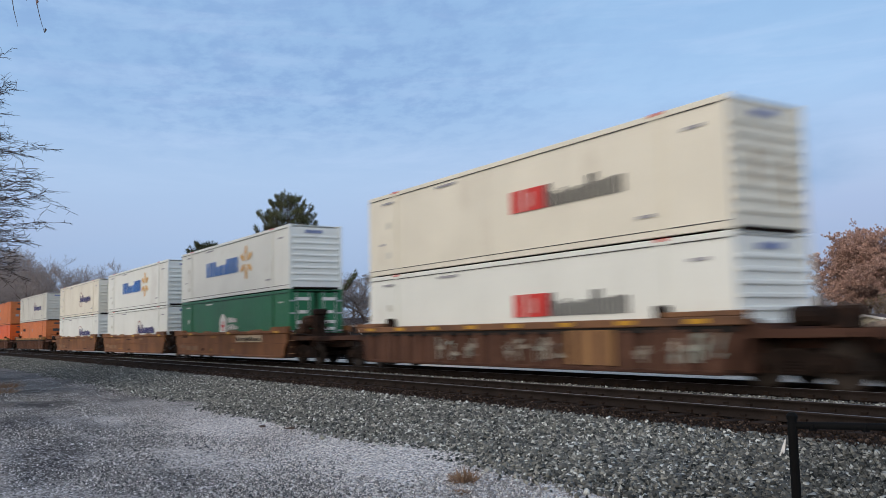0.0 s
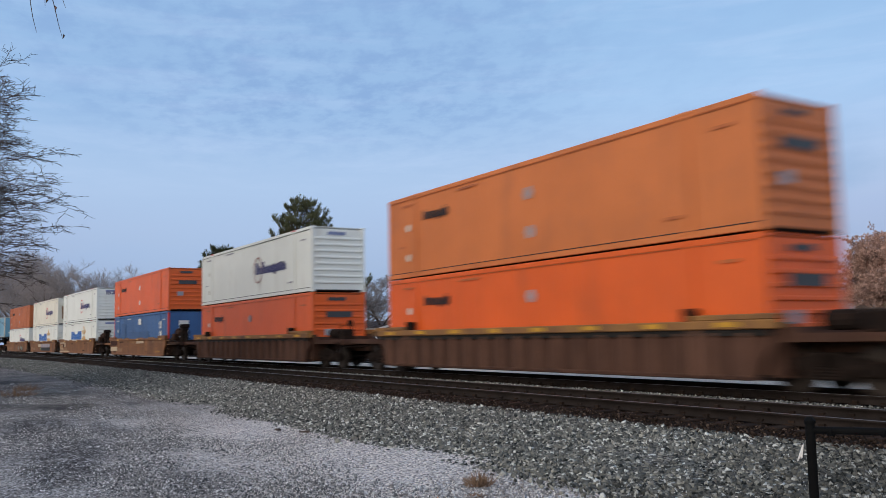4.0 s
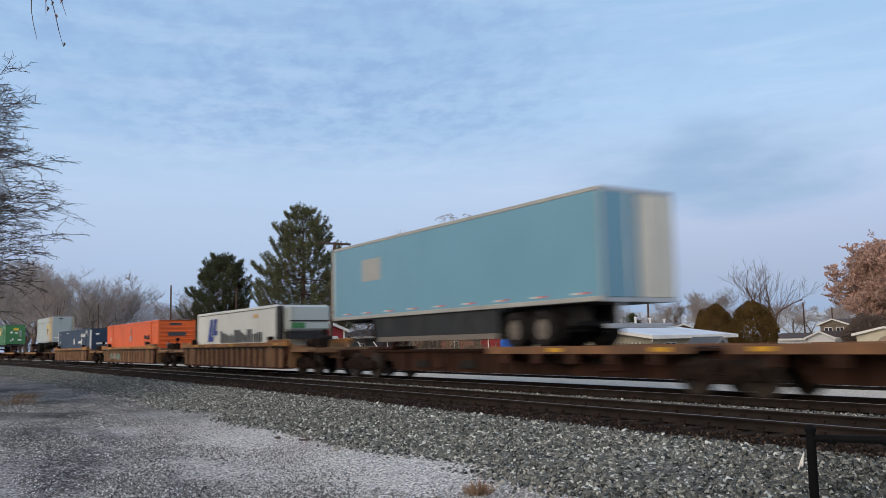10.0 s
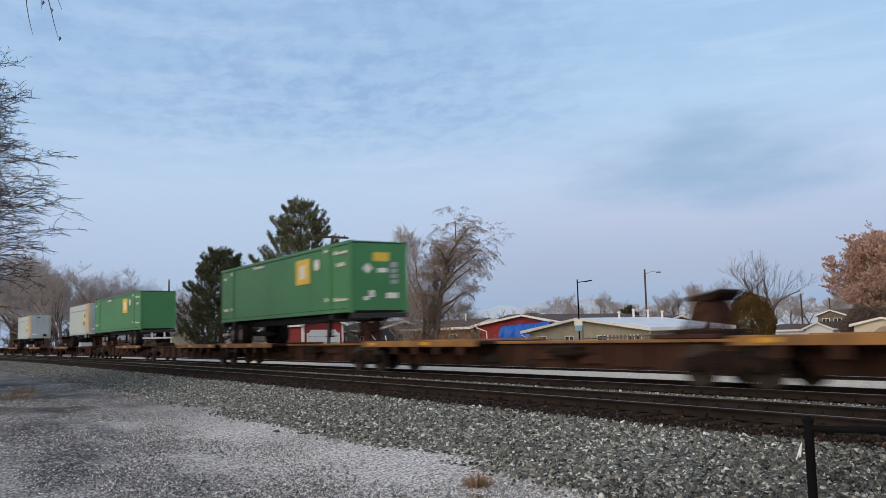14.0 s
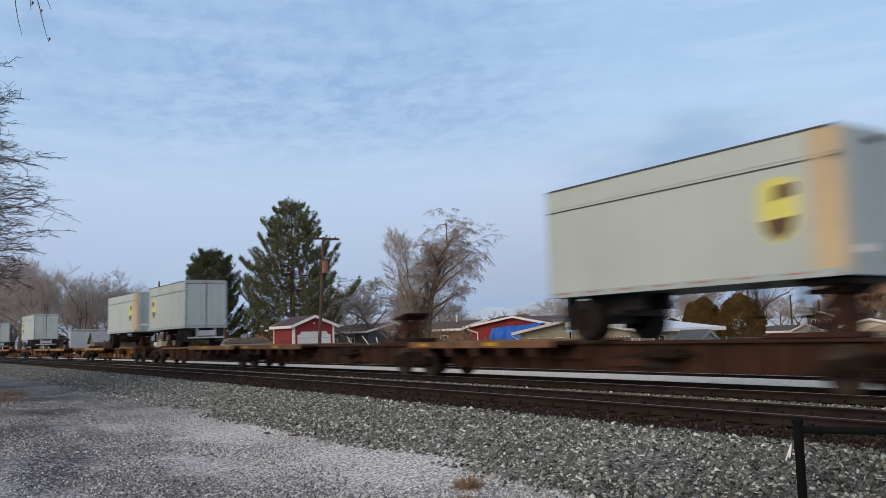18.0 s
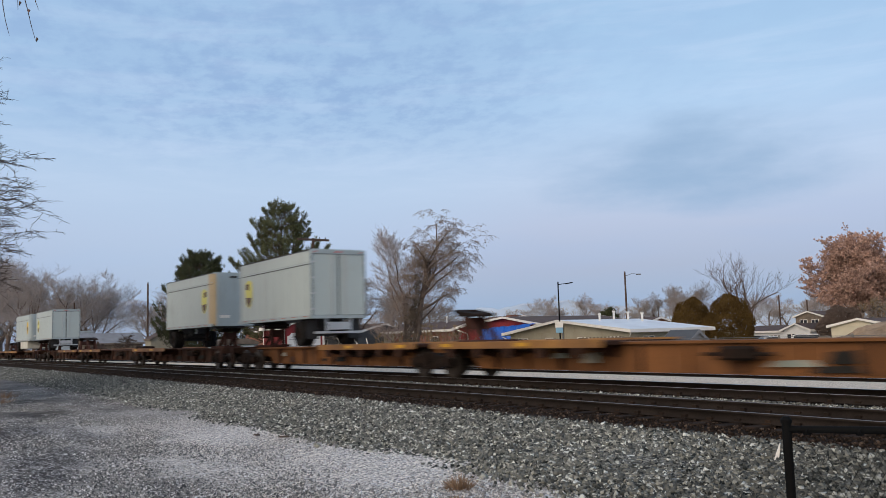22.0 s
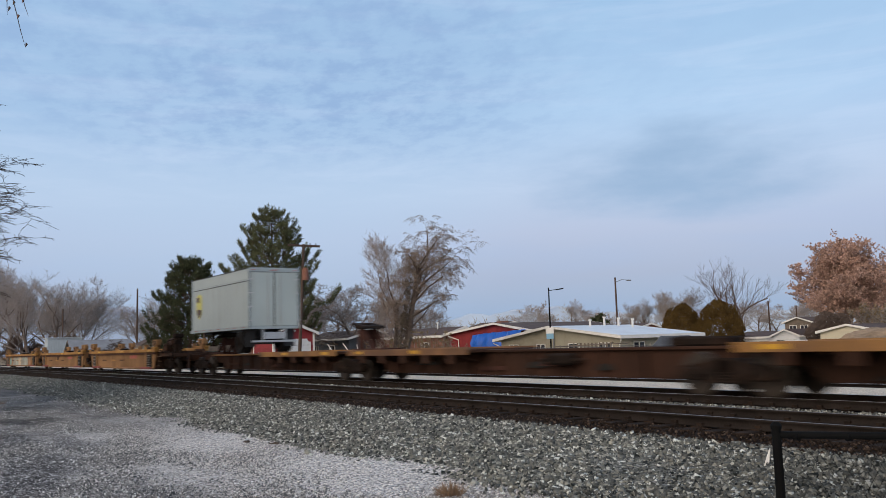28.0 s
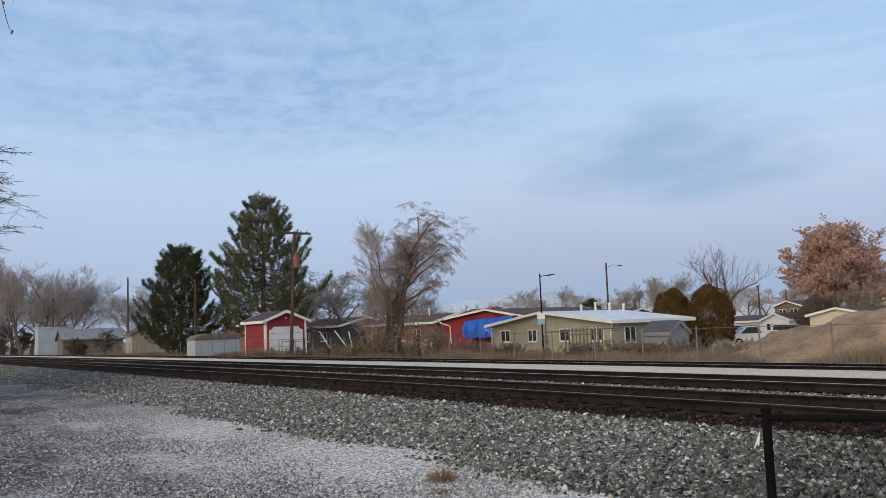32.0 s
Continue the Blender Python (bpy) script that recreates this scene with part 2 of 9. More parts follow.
RUST = (0.13, 0.06, 0.035)
GRIME = (0.10, 0.085, 0.07)
M = {
    "white": mat("white_paint", (0.825, 0.865, 0.82), 0.45, var=0.04, scale=0.5, dirt=(0.58, 0.56, 0.50), amount=0.18, streak=1, bump=0.05),
    "cream": mat("cream_paint", (0.82, 0.80, 0.68), 0.5, var=0.05, scale=0.5, dirt=(0.56, 0.50, 0.40), amount=0.2, streak=1, bump=0.05),
    "offwhite": mat("grey_white_paint", (0.64, 0.65, 0.585), 0.5, var=0.06, scale=0.5, dirt=(0.36, 0.34, 0.30), amount=0.3, streak=1, bump=0.05),
    "green": mat("dark_green_paint", (0.022, 0.16, 0.065), 0.45, var=0.12, scale=0.5, dirt=(0.04, 0.09, 0.05), amount=0.25, streak=1, bump=0.05),
    "leafgreen": mat("leaf_green_paint", (0.05, 0.21, 0.075), 0.45, var=0.10, scale=0.5, dirt=(0.05, 0.11, 0.06), amount=0.2, streak=1, bump=0.05),
    "orange": mat("orange_paint", (0.74, 0.125, 0.014), 0.45, var=0.08, scale=0.5, dirt=(0.36, 0.09, 0.03), amount=0.25, streak=1, bump=0.05),
    "paleorange": mat("faded_orange_paint", (0.62, 0.19, 0.05), 0.55, var=0.10, scale=0.5, dirt=(0.34, 0.12, 0.05), amount=0.35, streak=1, bump=0.05),
    "brownorange": mat("brown_orange_paint", (0.46, 0.13, 0.035), 0.55, var=0.10, scale=0.5, dirt=(0.24, 0.09, 0.04), amount=0.35, streak=1, bump=0.05),
    "blue": mat("steel_blue_paint", (0.045, 0.12, 0.30), 0.45, var=0.12, scale=0.4, dirt=(0.03, 0.07, 0.16), amount=0.4, streak=1, bump=0.05),
    "bluefade": mat("worn_darker_blue", (0.033, 0.085, 0.21), 0.5, var=0.2, scale=0.8, dirt=(0.045, 0.11, 0.27), amount=0.4),
    "navy": mat("navy_paint", (0.018, 0.042, 0.085), 0.45, var=0.12, scale=0.5, dirt=(0.04, 0.06, 0.09), amount=0.2, streak=1, bump=0.05),
    "skyblue": mat("pale_blue_paint", (0.165, 0.36, 0.49), 0.4, var=0.05, scale=0.4, dirt=(0.15, 0.32, 0.44), amount=0.15, streak=1, bump=0.04),
    "skyfade": mat("darker_blue_patch", (0.145, 0.33, 0.47), 0.45, var=0.08, scale=0.6, dirt=(0.14, 0.31, 0.43), amount=0.2),
    "railgrey": mat("dull_grey_trailer_rail", (0.42, 0.43, 0.41), 0.5, metal=0.2, var=0.1, scale=0.6, dirt=(0.24, 0.23, 0.21), amount=0.3, streak=1),
    "trailer": mat("pale_grey_trailer_paint", (0.46, 0.535, 0.53), 0.42, var=0.05, scale=0.4, dirt=(0.30, 0.31, 0.29), amount=0.22, streak=1, bump=0.04),
    "trailer_end": mat("grey_trailer_paint", (0.37, 0.445, 0.47), 0.45, var=0.06, scale=0.5, dirt=(0.24, 0.25, 0.25), amount=0.3, streak=1, bump=0.05),
    "tan": mat("tan_nose_strip", (0.52, 0.42, 0.27), 0.5, var=0.08, scale=0.8, dirt=(0.30, 0.22, 0.13), amount=0.3, streak=1),
    "wellbrown": mat("rusty_brown_car_paint", (0.082, 0.042, 0.029), 0.85, var=0.3, scale=0.6, dirt=(0.05, 0.027, 0.02), amount=0.55, streak=1, bump=0.3, spec=0.2),
    "welltan": mat("weathered_tan_car_paint", (0.235, 0.104, 0.038), 0.78, var=0.26, scale=0.5, dirt=(0.085, 0.036, 0.02), amount=0.6, streak=1, bump=0.2),
    "wellmaroon": mat("rusty_maroon_car_paint", (0.07, 0.03, 0.022), 0.85, var=0.3, scale=0.6, dirt=(0.035, 0.018, 0.014), amount=0.5, streak=1, bump=0.3, spec=0.2),
    "ribdark": mat("dull_brown_rib_paint", (0.135, 0.072, 0.05), 0.85, var=0.3, scale=0.8, dirt=(0.06, 0.033, 0.025), amount=0.5, streak=1, bump=0.3, spec=0.2),
    "ribrown": mat("faded_rib_paint", (0.26, 0.15, 0.078), 0.8, var=0.25, scale=0.8, dirt=(0.12, 0.065, 0.04), amount=0.5, streak=1, bump=0.25),
    "wellyellow": mat("weathered_ochre_car_paint", (0.25, 0.138, 0.06), 0.8, var=0.30, scale=0.5, dirt=(0.10, 0.05, 0.028), amount=0.5, streak=1, bump=0.2, spec=0.25),
    "chordyellow": mat("worn_yellow_chord_paint", (0.33, 0.175, 0.045), 0.75, var=0.26, scale=0.7, dirt=(0.22, 0.10, 0.04), amount=0.45, bump=0.2, spec=0.3),
    # near-black for bays and panels, and for the strip imitating shade under chords
    "ladderbay": mat("black_bay_and_shade", (0.02, 0.019, 0.018), 0.8, var=0.3, scale=2, spec=0.2),
    "sillred": mat("dull_red_sill", (0.20, 0.04, 0.03), 0.7, var=0.2, scale=1.5),
    "lavender": mat("faded_lavender_patch", (0.33, 0.31, 0.36), 0.65, var=0.3, scale=1.2, dirt=(0.16, 0.15, 0.17), amount=0.4),
    "hitchred": mat("rusty_maroon_hitch_paint", (0.062, 0.028, 0.022), 0.85, var=0.3, scale=2, dirt=(0.035, 0.018, 0.014), amount=0.5, streak=1, bump=0.3, spec=0.2),
    "twigblack": mat("dark_bare_twigs", (0.105, 0.082, 0.070), 0.95, var=0.2, scale=3, bump=0, spec=0.1),
    # twig colour lightened to stand in for haze over distance
    "twighaze": mat("hazed_grey_twigs", (0.33, 0.295, 0.285), 0.95, var=0.2, scale=3, bump=0, spec=0.2),
    "twigmid": mat("brown_twigs", (0.26, 0.205, 0.17), 0.95, var=0.2, scale=3, bump=0, spec=0.2),
    "twigold": mat("rosy_brown_twigs", (0.34, 0.28, 0.25), 0.95, var=0.2, scale=3, bump=0, spec=0.2),
    "twigdark": mat("dark_twigs", (0.15, 0.115, 0.10), 0.95, var=0.2, scale=3, bump=0, spec=0.2),
    "spine": mat("dark_rusty_spine_paint", (0.05, 0.024, 0.016), 0.9, var=0.35, scale=0.7, dirt=(0.02, 0.012, 0.009), amount=0.5, streak=1, bump=0.3, spec=0.2),
    "rustorange": mat("faded_orange_beam_paint", (0.20, 0.088, 0.034), 0.8, var=0.3, scale=0.7, dirt=(0.07, 0.034, 0.02), amount=0.5, streak=1, bump=0.3, spec=0.2),
    "deckorange": mat("scuffed_orange_deck_edge", (0.36, 0.17, 0.05), 0.7, var=0.3, scale=0.8, dirt=(0.12, 0.06, 0.035), amount=0.5, bump=0.25),
    "deckbrown": mat("worn_brown_deck_edge", (0.20, 0.10, 0.045), 0.75, var=0.3, scale=0.8, dirt=(0.08, 0.045, 0.03), amount=0.6, bump=0.25),
    "ochre": mat("faded_ochre_patch_paint", (0.30, 0.165, 0.065), 0.7, var=0.2, scale=0.8, dirt=(0.14, 0.07, 0.04), amount=0.4, streak=1),
    "deckedge": mat("worn_orange_deck_edge", (0.31, 0.155, 0.042), 0.7, var=0.3, scale=0.8, dirt=(0.12, 0.06, 0.035), amount=0.6, bump=0.25),
    "gear": mat("rust_brown_brake_gear", (0.045, 0.027, 0.02), 0.85, var=0.35, scale=3, dirt=(0.10, 0.045, 0.025), amount=0.35, bump=0.3, spec=0.15),
    "truck": mat("grimy_truck_steel", (0.018, 0.013, 0.011), 0.9, var=0.3, scale=3, dirt=(0.05, 0.027, 0.018), amount=0.3, bump=0.3, spec=0.1),
    "wheel": mat("worn_wheel_steel", (0.06, 0.048, 0.04), 0.6, metal=0.6, var=0.25, scale=4, bump=0.15),
    "yellow": mat("yellow_reflector", (0.60, 0.33, 0.02), 0.5, var=0.2, scale=3, dirt=(0.28, 0.15, 0.04), amount=0.4),
    "red": mat("red_marking", (0.62, 0.05, 0.04), 0.45, var=0.08, scale=2),
    "black": mat("black_rubber_seal", (0.018, 0.018, 0.02), 0.6, var=0.2, scale=3),
    "fadedblue": mat("faded_blue_marking", (0.22, 0.27, 0.46), 0.5, var=0.15),
    "faintmark": mat("faint_grey_marking", (0.34, 0.345, 0.38), 0.5, var=0.15),
    "dullstripe": mat("dull_red_strip", (0.38, 0.20, 0.17), 0.5, var=0.2),
    "inkgrey": mat("charcoal_marking", (0.05, 0.055, 0.06), 0.5, var=0.1),
    "inkblue": mat("navy_marking", (0.035, 0.03, 0.16), 0.5, var=0.1),
    "brightblue": mat("blue_marking", (0.06, 0.20, 0.60), 0.5, var=0.1),
    "deepblue": mat("deep_blue_marking", (0.03, 0.07, 0.36), 0.5, var=0.1),
    "spark": mat("amber_marking", (0.80, 0.45, 0.08), 0.5, var=0.1),
    "logowhite": mat("white_marking", (0.74, 0.74, 0.70), 0.5, var=0.06),
    "shield": mat("gold_shield", (0.72, 0.52, 0.06), 0.5, var=0.1),
    "shieldlemon": mat("lemon_shield", (0.66, 0.64, 0.17), 0.5, var=0.1),
    "shieldbrown": mat("brown_shield", (0.10, 0.055, 0.03), 0.5, var=0.1),
    "alu": mat("dull_aluminium", (0.55, 0.56, 0.56), 0.4, metal=0.7, var=0.1, scale=2),
    "tyre": mat("tyre_rubber", (0.016, 0.015, 0.015), 0.9, var=0.25, scale=6, spec=0.2),
    "rim": mat("dusty_steel_rim", (0.21, 0.19, 0.165), 0.6, metal=0.3, var=0.2, scale=6),
    "skirt": mat("dark_grey_skirt", (0.032, 0.037, 0.042), 0.7, var=0.2, scale=1, dirt=(0.07, 0.068, 0.064), amount=0.3, streak=1, spec=0.2),
    "graffiti": mat("faded_pale_graffiti", (0.30, 0.27, 0.22), 0.6, var=0.35, scale=1.4, dirt=(0.16, 0.30, 0.30), amount=0.45),
    "graffiti_pale": mat("chalky_blue_graffiti", (0.34, 0.38, 0.36), 0.65, var=0.35, scale=1.4, dirt=(0.40, 0.33, 0.2), amount=0.4),
    "graffiti_rust": mat("faded_rust_graffiti", (0.36, 0.19, 0.095), 0.7, var=0.35, scale=1.4, dirt=(0.2, 0.12, 0.06), amount=0.45),
    "graffiti_red": mat("faded_red_graffiti", (0.34, 0.07, 0.04), 0.6, var=0.3, scale=1.4),
    "graffiti_teal": mat("faded_teal_graffiti", (0.18, 0.34, 0.30), 0.6, var=0.3, scale=1.4, dirt=(0.4, 0.3, 0.16), amount=0.4),
    "rail": mat("rusted_rail_side", (0.024, 0.0195, 0.0175), 0.9, var=0.3, scale=2, bump=0.2, spec=0.08),
    "railworn": mat("dull_rail_head", (0.16, 0.15, 0.15), 0.5, metal=0.5, var=0.2, scale=3, bump=0.02),
    "railtop": mat("polished_rail_head", (0.50, 0.50, 0.52), 0.32, metal=0.9, var=0.1, scale=3, bump=0.02),
    "tie": mat("weathered_creosote_tie", (0.024, 0.018, 0.015), 0.95, var=0.35, scale=3, dirt=(0.048, 0.03, 0.02), amount=0.4, bump=0.4, spec=0.08),
    "redwall": mat("red_board_wall", (0.25, 0.026, 0.032), 0.75, var=0.14, scale=1, dirt=(0.15, 0.022, 0.025), amount=0.3, streak=1),
    "trim": mat("white_trim", (0.78, 0.77, 0.74), 0.55, var=0.06),
    "doorwhite": mat("white_garage_door", (0.72, 0.74, 0.76), 0.5, var=0.05, scale=2),
    "shingle": mat("dark_plum_shingles", (0.075, 0.045, 0.055), 0.9, var=0.3, scale=2, fine=14, bump=0.4),
    "shinglebrown": mat("brown_shingles", (0.085, 0.055, 0.045), 0.9, var=0.3, scale=2, fine=14, bump=0.4),
    "whiteroof": mat("frosted_white_roof", (0.66, 0.71, 0.76), 0.6, var=0.08, scale=0.6),
    "beigewall": mat("beige_stucco_wall", (0.36, 0.34, 0.27), 0.85, var=0.1, scale=0.8, dirt=(0.28, 0.25, 0.18), amount=0.3, streak=1, bump=0.2),
    "greywall": mat("grey_board_wall", (0.22, 0.23, 0.25), 0.8, var=0.14, scale=1),
    "darkwall": mat("dark_slate_wall", (0.07, 0.08, 0.095), 0.8, var=0.14, scale=1),
    "brickwall": mat("brown_brick_wall", (0.24, 0.11, 0.08), 0.85, var=0.2, scale=1, fine=12),
    "yellowwall": mat("pale_yellow_wall", (0.60, 0.56, 0.44), 0.7, var=0.08, scale=0.8),
    "tarp": mat("blue_tarp", (0.01, 0.11, 0.52), 0.4, var=0.15, scale=1.2, fine=5, bump=0.5, bump_size=0.05),
    "tinblue": mat("pale_corrugated_tin", (0.46, 0.52, 0.56), 0.5, metal=0.3, var=0.12, scale=0.8),
    "wood": mat("grey_weathered_wood", (0.17, 0.14, 0.115), 0.85, var=0.25, scale=2, bump=0.3),
    "polewood": mat("dark_brown_pole_wood", (0.085, 0.055, 0.042), 0.85, var=0.25, scale=2, bump=0.3),
    "fencewire": mat("galvanised_fence_wire", (0.16, 0.165, 0.165), 0.6, metal=0.5, var=0.15),
    "fencepost": mat("dull_fence_post", (0.22, 0.21, 0.19), 0.7, metal=0.2, var=0.15),
    "blackmetal": mat("black_painted_pipe", (0.006, 0.0065, 0.007), 0.7, var=0.2, scale=5, spec=0.06),
    "bark": mat("grey_brown_bark", (0.135, 0.105, 0.09), 0.95, var=0.3, scale=3, bump=0.5),
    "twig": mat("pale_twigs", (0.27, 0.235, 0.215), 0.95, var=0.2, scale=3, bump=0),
    "pinktwig": mat("reddish_twigs", (0.27, 0.165, 0.14), 0.95, var=0.2, scale=3, bump=0),
    "needles": mat("pine_needles", (0.125, 0.138, 0.074), 0.9, var=0.45, scale=0.9, fine=6, bump=0, spec=0.15),
    "needlesdark": mat("dark_pine_needles", (0.07, 0.083, 0.046), 0.9, var=0.4, scale=0.9, fine=6, bump=0, spec=0.15),
    "orangeleaf": mat("rust_orange_leaves", (0.53, 0.36, 0.295), 0.85, var=0.3, scale=0.8, fine=5, bump=0, spec=0.2),
    "arborvitae": mat("bronzed_evergreen_leaves", (0.125, 0.080, 0.028), 0.95, var=0.35, scale=1.1, fine=5, bump=0, spec=0.1),
    "ivy": mat("dry_yellow_brown_leaves", (0.23, 0.165, 0.085), 0.9, var=0.35, scale=1.2, fine=6, bump=0),
    "drygrass": mat("dry_straw_grass", (0.24, 0.185, 0.13), 0.95, var=0.3, scale=0.5, fine=4, bump=0),
    "twiggrass": mat("grey_dead_weeds", (0.165, 0.135, 0.11), 0.95, var=0.3, scale=0.8, fine=4, bump=0, spec=0.2),
    "rustgrass": mat("rust_dry_grass", (0.29, 0.19, 0.12), 0.95, var=0.3, scale=2, bump=0),
    "dirt": mat("bare_brown_dirt", (0.285, 0.208, 0.14), 0.95, var=0.32, scale=0.8, fine=6, bump=0.8, bump_size=0.10, spec=0.2),
    "glass": mat("dark_window_glass", (0.03, 0.035, 0.045), 0.08, var=0.1, spec=0.8, bump=0),
    "carwhite": mat("white_car_paint", (0.70, 0.72, 0.74), 0.3, var=0.04),
    # ridge and snow colours both have distance haze mixed in
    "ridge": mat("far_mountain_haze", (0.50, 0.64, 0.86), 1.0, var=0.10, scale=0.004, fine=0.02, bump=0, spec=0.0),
    "snow": mat("hazed_far_snow", (0.53, 0.65, 0.86), 1.0, var=0.12, scale=0.002, fine=0.01, bump=0),
    "lampglass": mat("lamp_lens", (0.5, 0.5, 0.5), 0.3, var=0.05),
    "signblue": mat("pale_blue_sign", (0.20, 0.42, 0.60), 0.4, var=0.08),
}


# ---- mesh helpers ----
class Geo:
    """Collects vertices and faces of one mesh."""

    def __init__(self):
        self.v, self.f = [], []

    def add(self, verts, faces):
        n = len(self.v)
        self.v += verts
        self.f += [tuple(i + n for i in f) for f in faces]
        return self

    def box(self, x0, x1, y0, y1, z0, z1, c=0.0):
        """A block; c chamfers its edges."""
        if c <= 0:
            v = [(x, y, z) for x in (x0, x1) for y in (y0, y1) for z in (z0, z1)]
            return self.add(v, [(0, 1, 3, 2), (4, 6, 7, 5), (0, 4, 5, 1), (2, 3, 7, 6), (0, 2, 6, 4), (1, 5, 7, 3)])
        bm = bmesh.new()
        bmesh.ops.create_cube(bm, size=1.0)
        for w in bm.verts:
            w.co = Vector(((x0 + x1) / 2 + w.co.x * (x1 - x0), (y0 + y1) / 2 + w.co.y * (y1 - y0), (z0 + z1) / 2 + w.co.z * (z1 - z0)))
        bmesh.ops.bevel(bm, geom=bm.edges[:], offset=c, segments=1, affect="EDGES")
        bm.verts.index_update()
        v, f = [tuple(w.co) for w in bm.verts], [tuple(w.index for w in p.verts) for p in bm.faces]
        bm.free()
        return self.add(v, f)

    def prism(self, poly, a, b, axis="x"):
        """A polygon given in the two other axes, drawn out from a to b."""
        n = len(poly)
        put = {"x": lambda p, t: (t, p[0], p[1]), "y": lambda p, t: (p[0], t, p[1]), "z": lambda p, t: (p[0], p[1], t)}[axis]
        v = [put(p, a) for p in poly] + [put(p, b) for p in poly]
        return self.add(v, [tuple(range(n))[::-1], tuple(range(n, 2 * n))] + [(i, (i + 1) % n, n + (i + 1) % n, n + i) for i in range(n)])

    def tube(self, points, radii, n=6, cap=True):
        """A tapered tube along points."""
        rings, pts = [], [Vector(p) for p in points]
        v, f = [], []
        for i, p in enumerate(pts):
            d = (pts[min(i + 1, len(pts) - 1)] - pts[max(i - 1, 0)]).normalized()
            a = d.cross(Vector((0, 0, 1)) if abs(d.z) < 0.9 else Vector((1, 0, 0))).normalized()
            b = d.cross(a)
            for k in range(n):
                w = 2 * math.pi * k / n
                v.append(tuple(p + (a * math.cos(w) + b * math.sin(w)) * radii[i]))
        for i in range(len(pts) - 1):
            for k in range(n):
                f.append((i * n + k, i * n + (k + 1) % n, (i + 1) * n + (k + 1) % n, (i + 1) * n + k))
        if cap:
            f += [tuple(range(n)), tuple(range((len(pts) - 1) * n, len(pts) * n))[::-1]]
        return self.add(v, f)

    def cyl(self, p, q, r, n=16):
        return self.tube([p, q], [r, r], n)

    def mesh(self, name):
        me = bpy.data.meshes.new(name)
        me.from_pydata(self.v, [], self.f)
        me.materials.append(None)
        bm = bmesh.new()
        bm.from_mesh(me)
        bmesh.ops.recalc_face_normals(bm, faces=bm.faces)
        bm.to_mesh(me)
        bm.free()
        return me


CACHE = {}


def part(name, geo, material, parent=None, label="", at=(0, 0, 0), turn=0.0, key=None, smooth=False):
    """Link a mesh as one object under a thing or a part. Alike pieces share their mesh by key."""
    if key is None or key not in CACHE:
        me = (geo() if callable(geo) else geo).mesh(name)
        if smooth:
            me.polygons.foreach_set("use_smooth", [True] * len(me.polygons))
        if key is not None:
            CACHE[key] = me
    else:
        me = CACHE[key]
    ob = new(name, me)
    ob.material_slots[0].link = "OBJECT"
    ob.material_slots[0].material = M[material]
    ob.location = at
    ob.rotation_euler = (0, 0, turn)
    if parent is not None:
        ob.parent = parent
    return tagged(ob, label)


def thing(name, label, category, group="", kind="", at=None):
    ob = new(name)
    ob.empty_display_size = 0.2
    if at is not None:
        ob.matrix_world = at
    return tagged(ob, label, category, group, kind)


def raw_mesh(name, verts, faces, material, label="", category="", kind="", parent=None, smooth=False):
    """A large mesh from number arrays: verts (n, 3), faces (m, k)."""
    verts, faces = np.asarray(verts, np.float32), np.asarray(faces, np.int32)
    me = bpy.data.meshes.new(name)
    k = faces.shape[1]
    me.vertices.add(len(verts))
    me.vertices.foreach_set("co", verts.ravel())
    me.loops.add(faces.size)
    me.loops.foreach_set("vertex_index", faces.ravel())
    me.polygons.add(len(faces))
    me.polygons.foreach_set("loop_start", np.arange(len(faces), dtype=np.int32) * k)
    me.update(calc_edges=True)
    if smooth:
        me.polygons.foreach_set("use_smooth", [True] * len(faces))
    me.materials.append(material if not isinstance(material, str) else M[material])
    ob = new(name, me)
    if parent is not None:
        ob.parent = parent
    return tagged(ob, label, category, "", kind)


RIDERS = []  # (thing, metres along the track at the start, height, turned round)


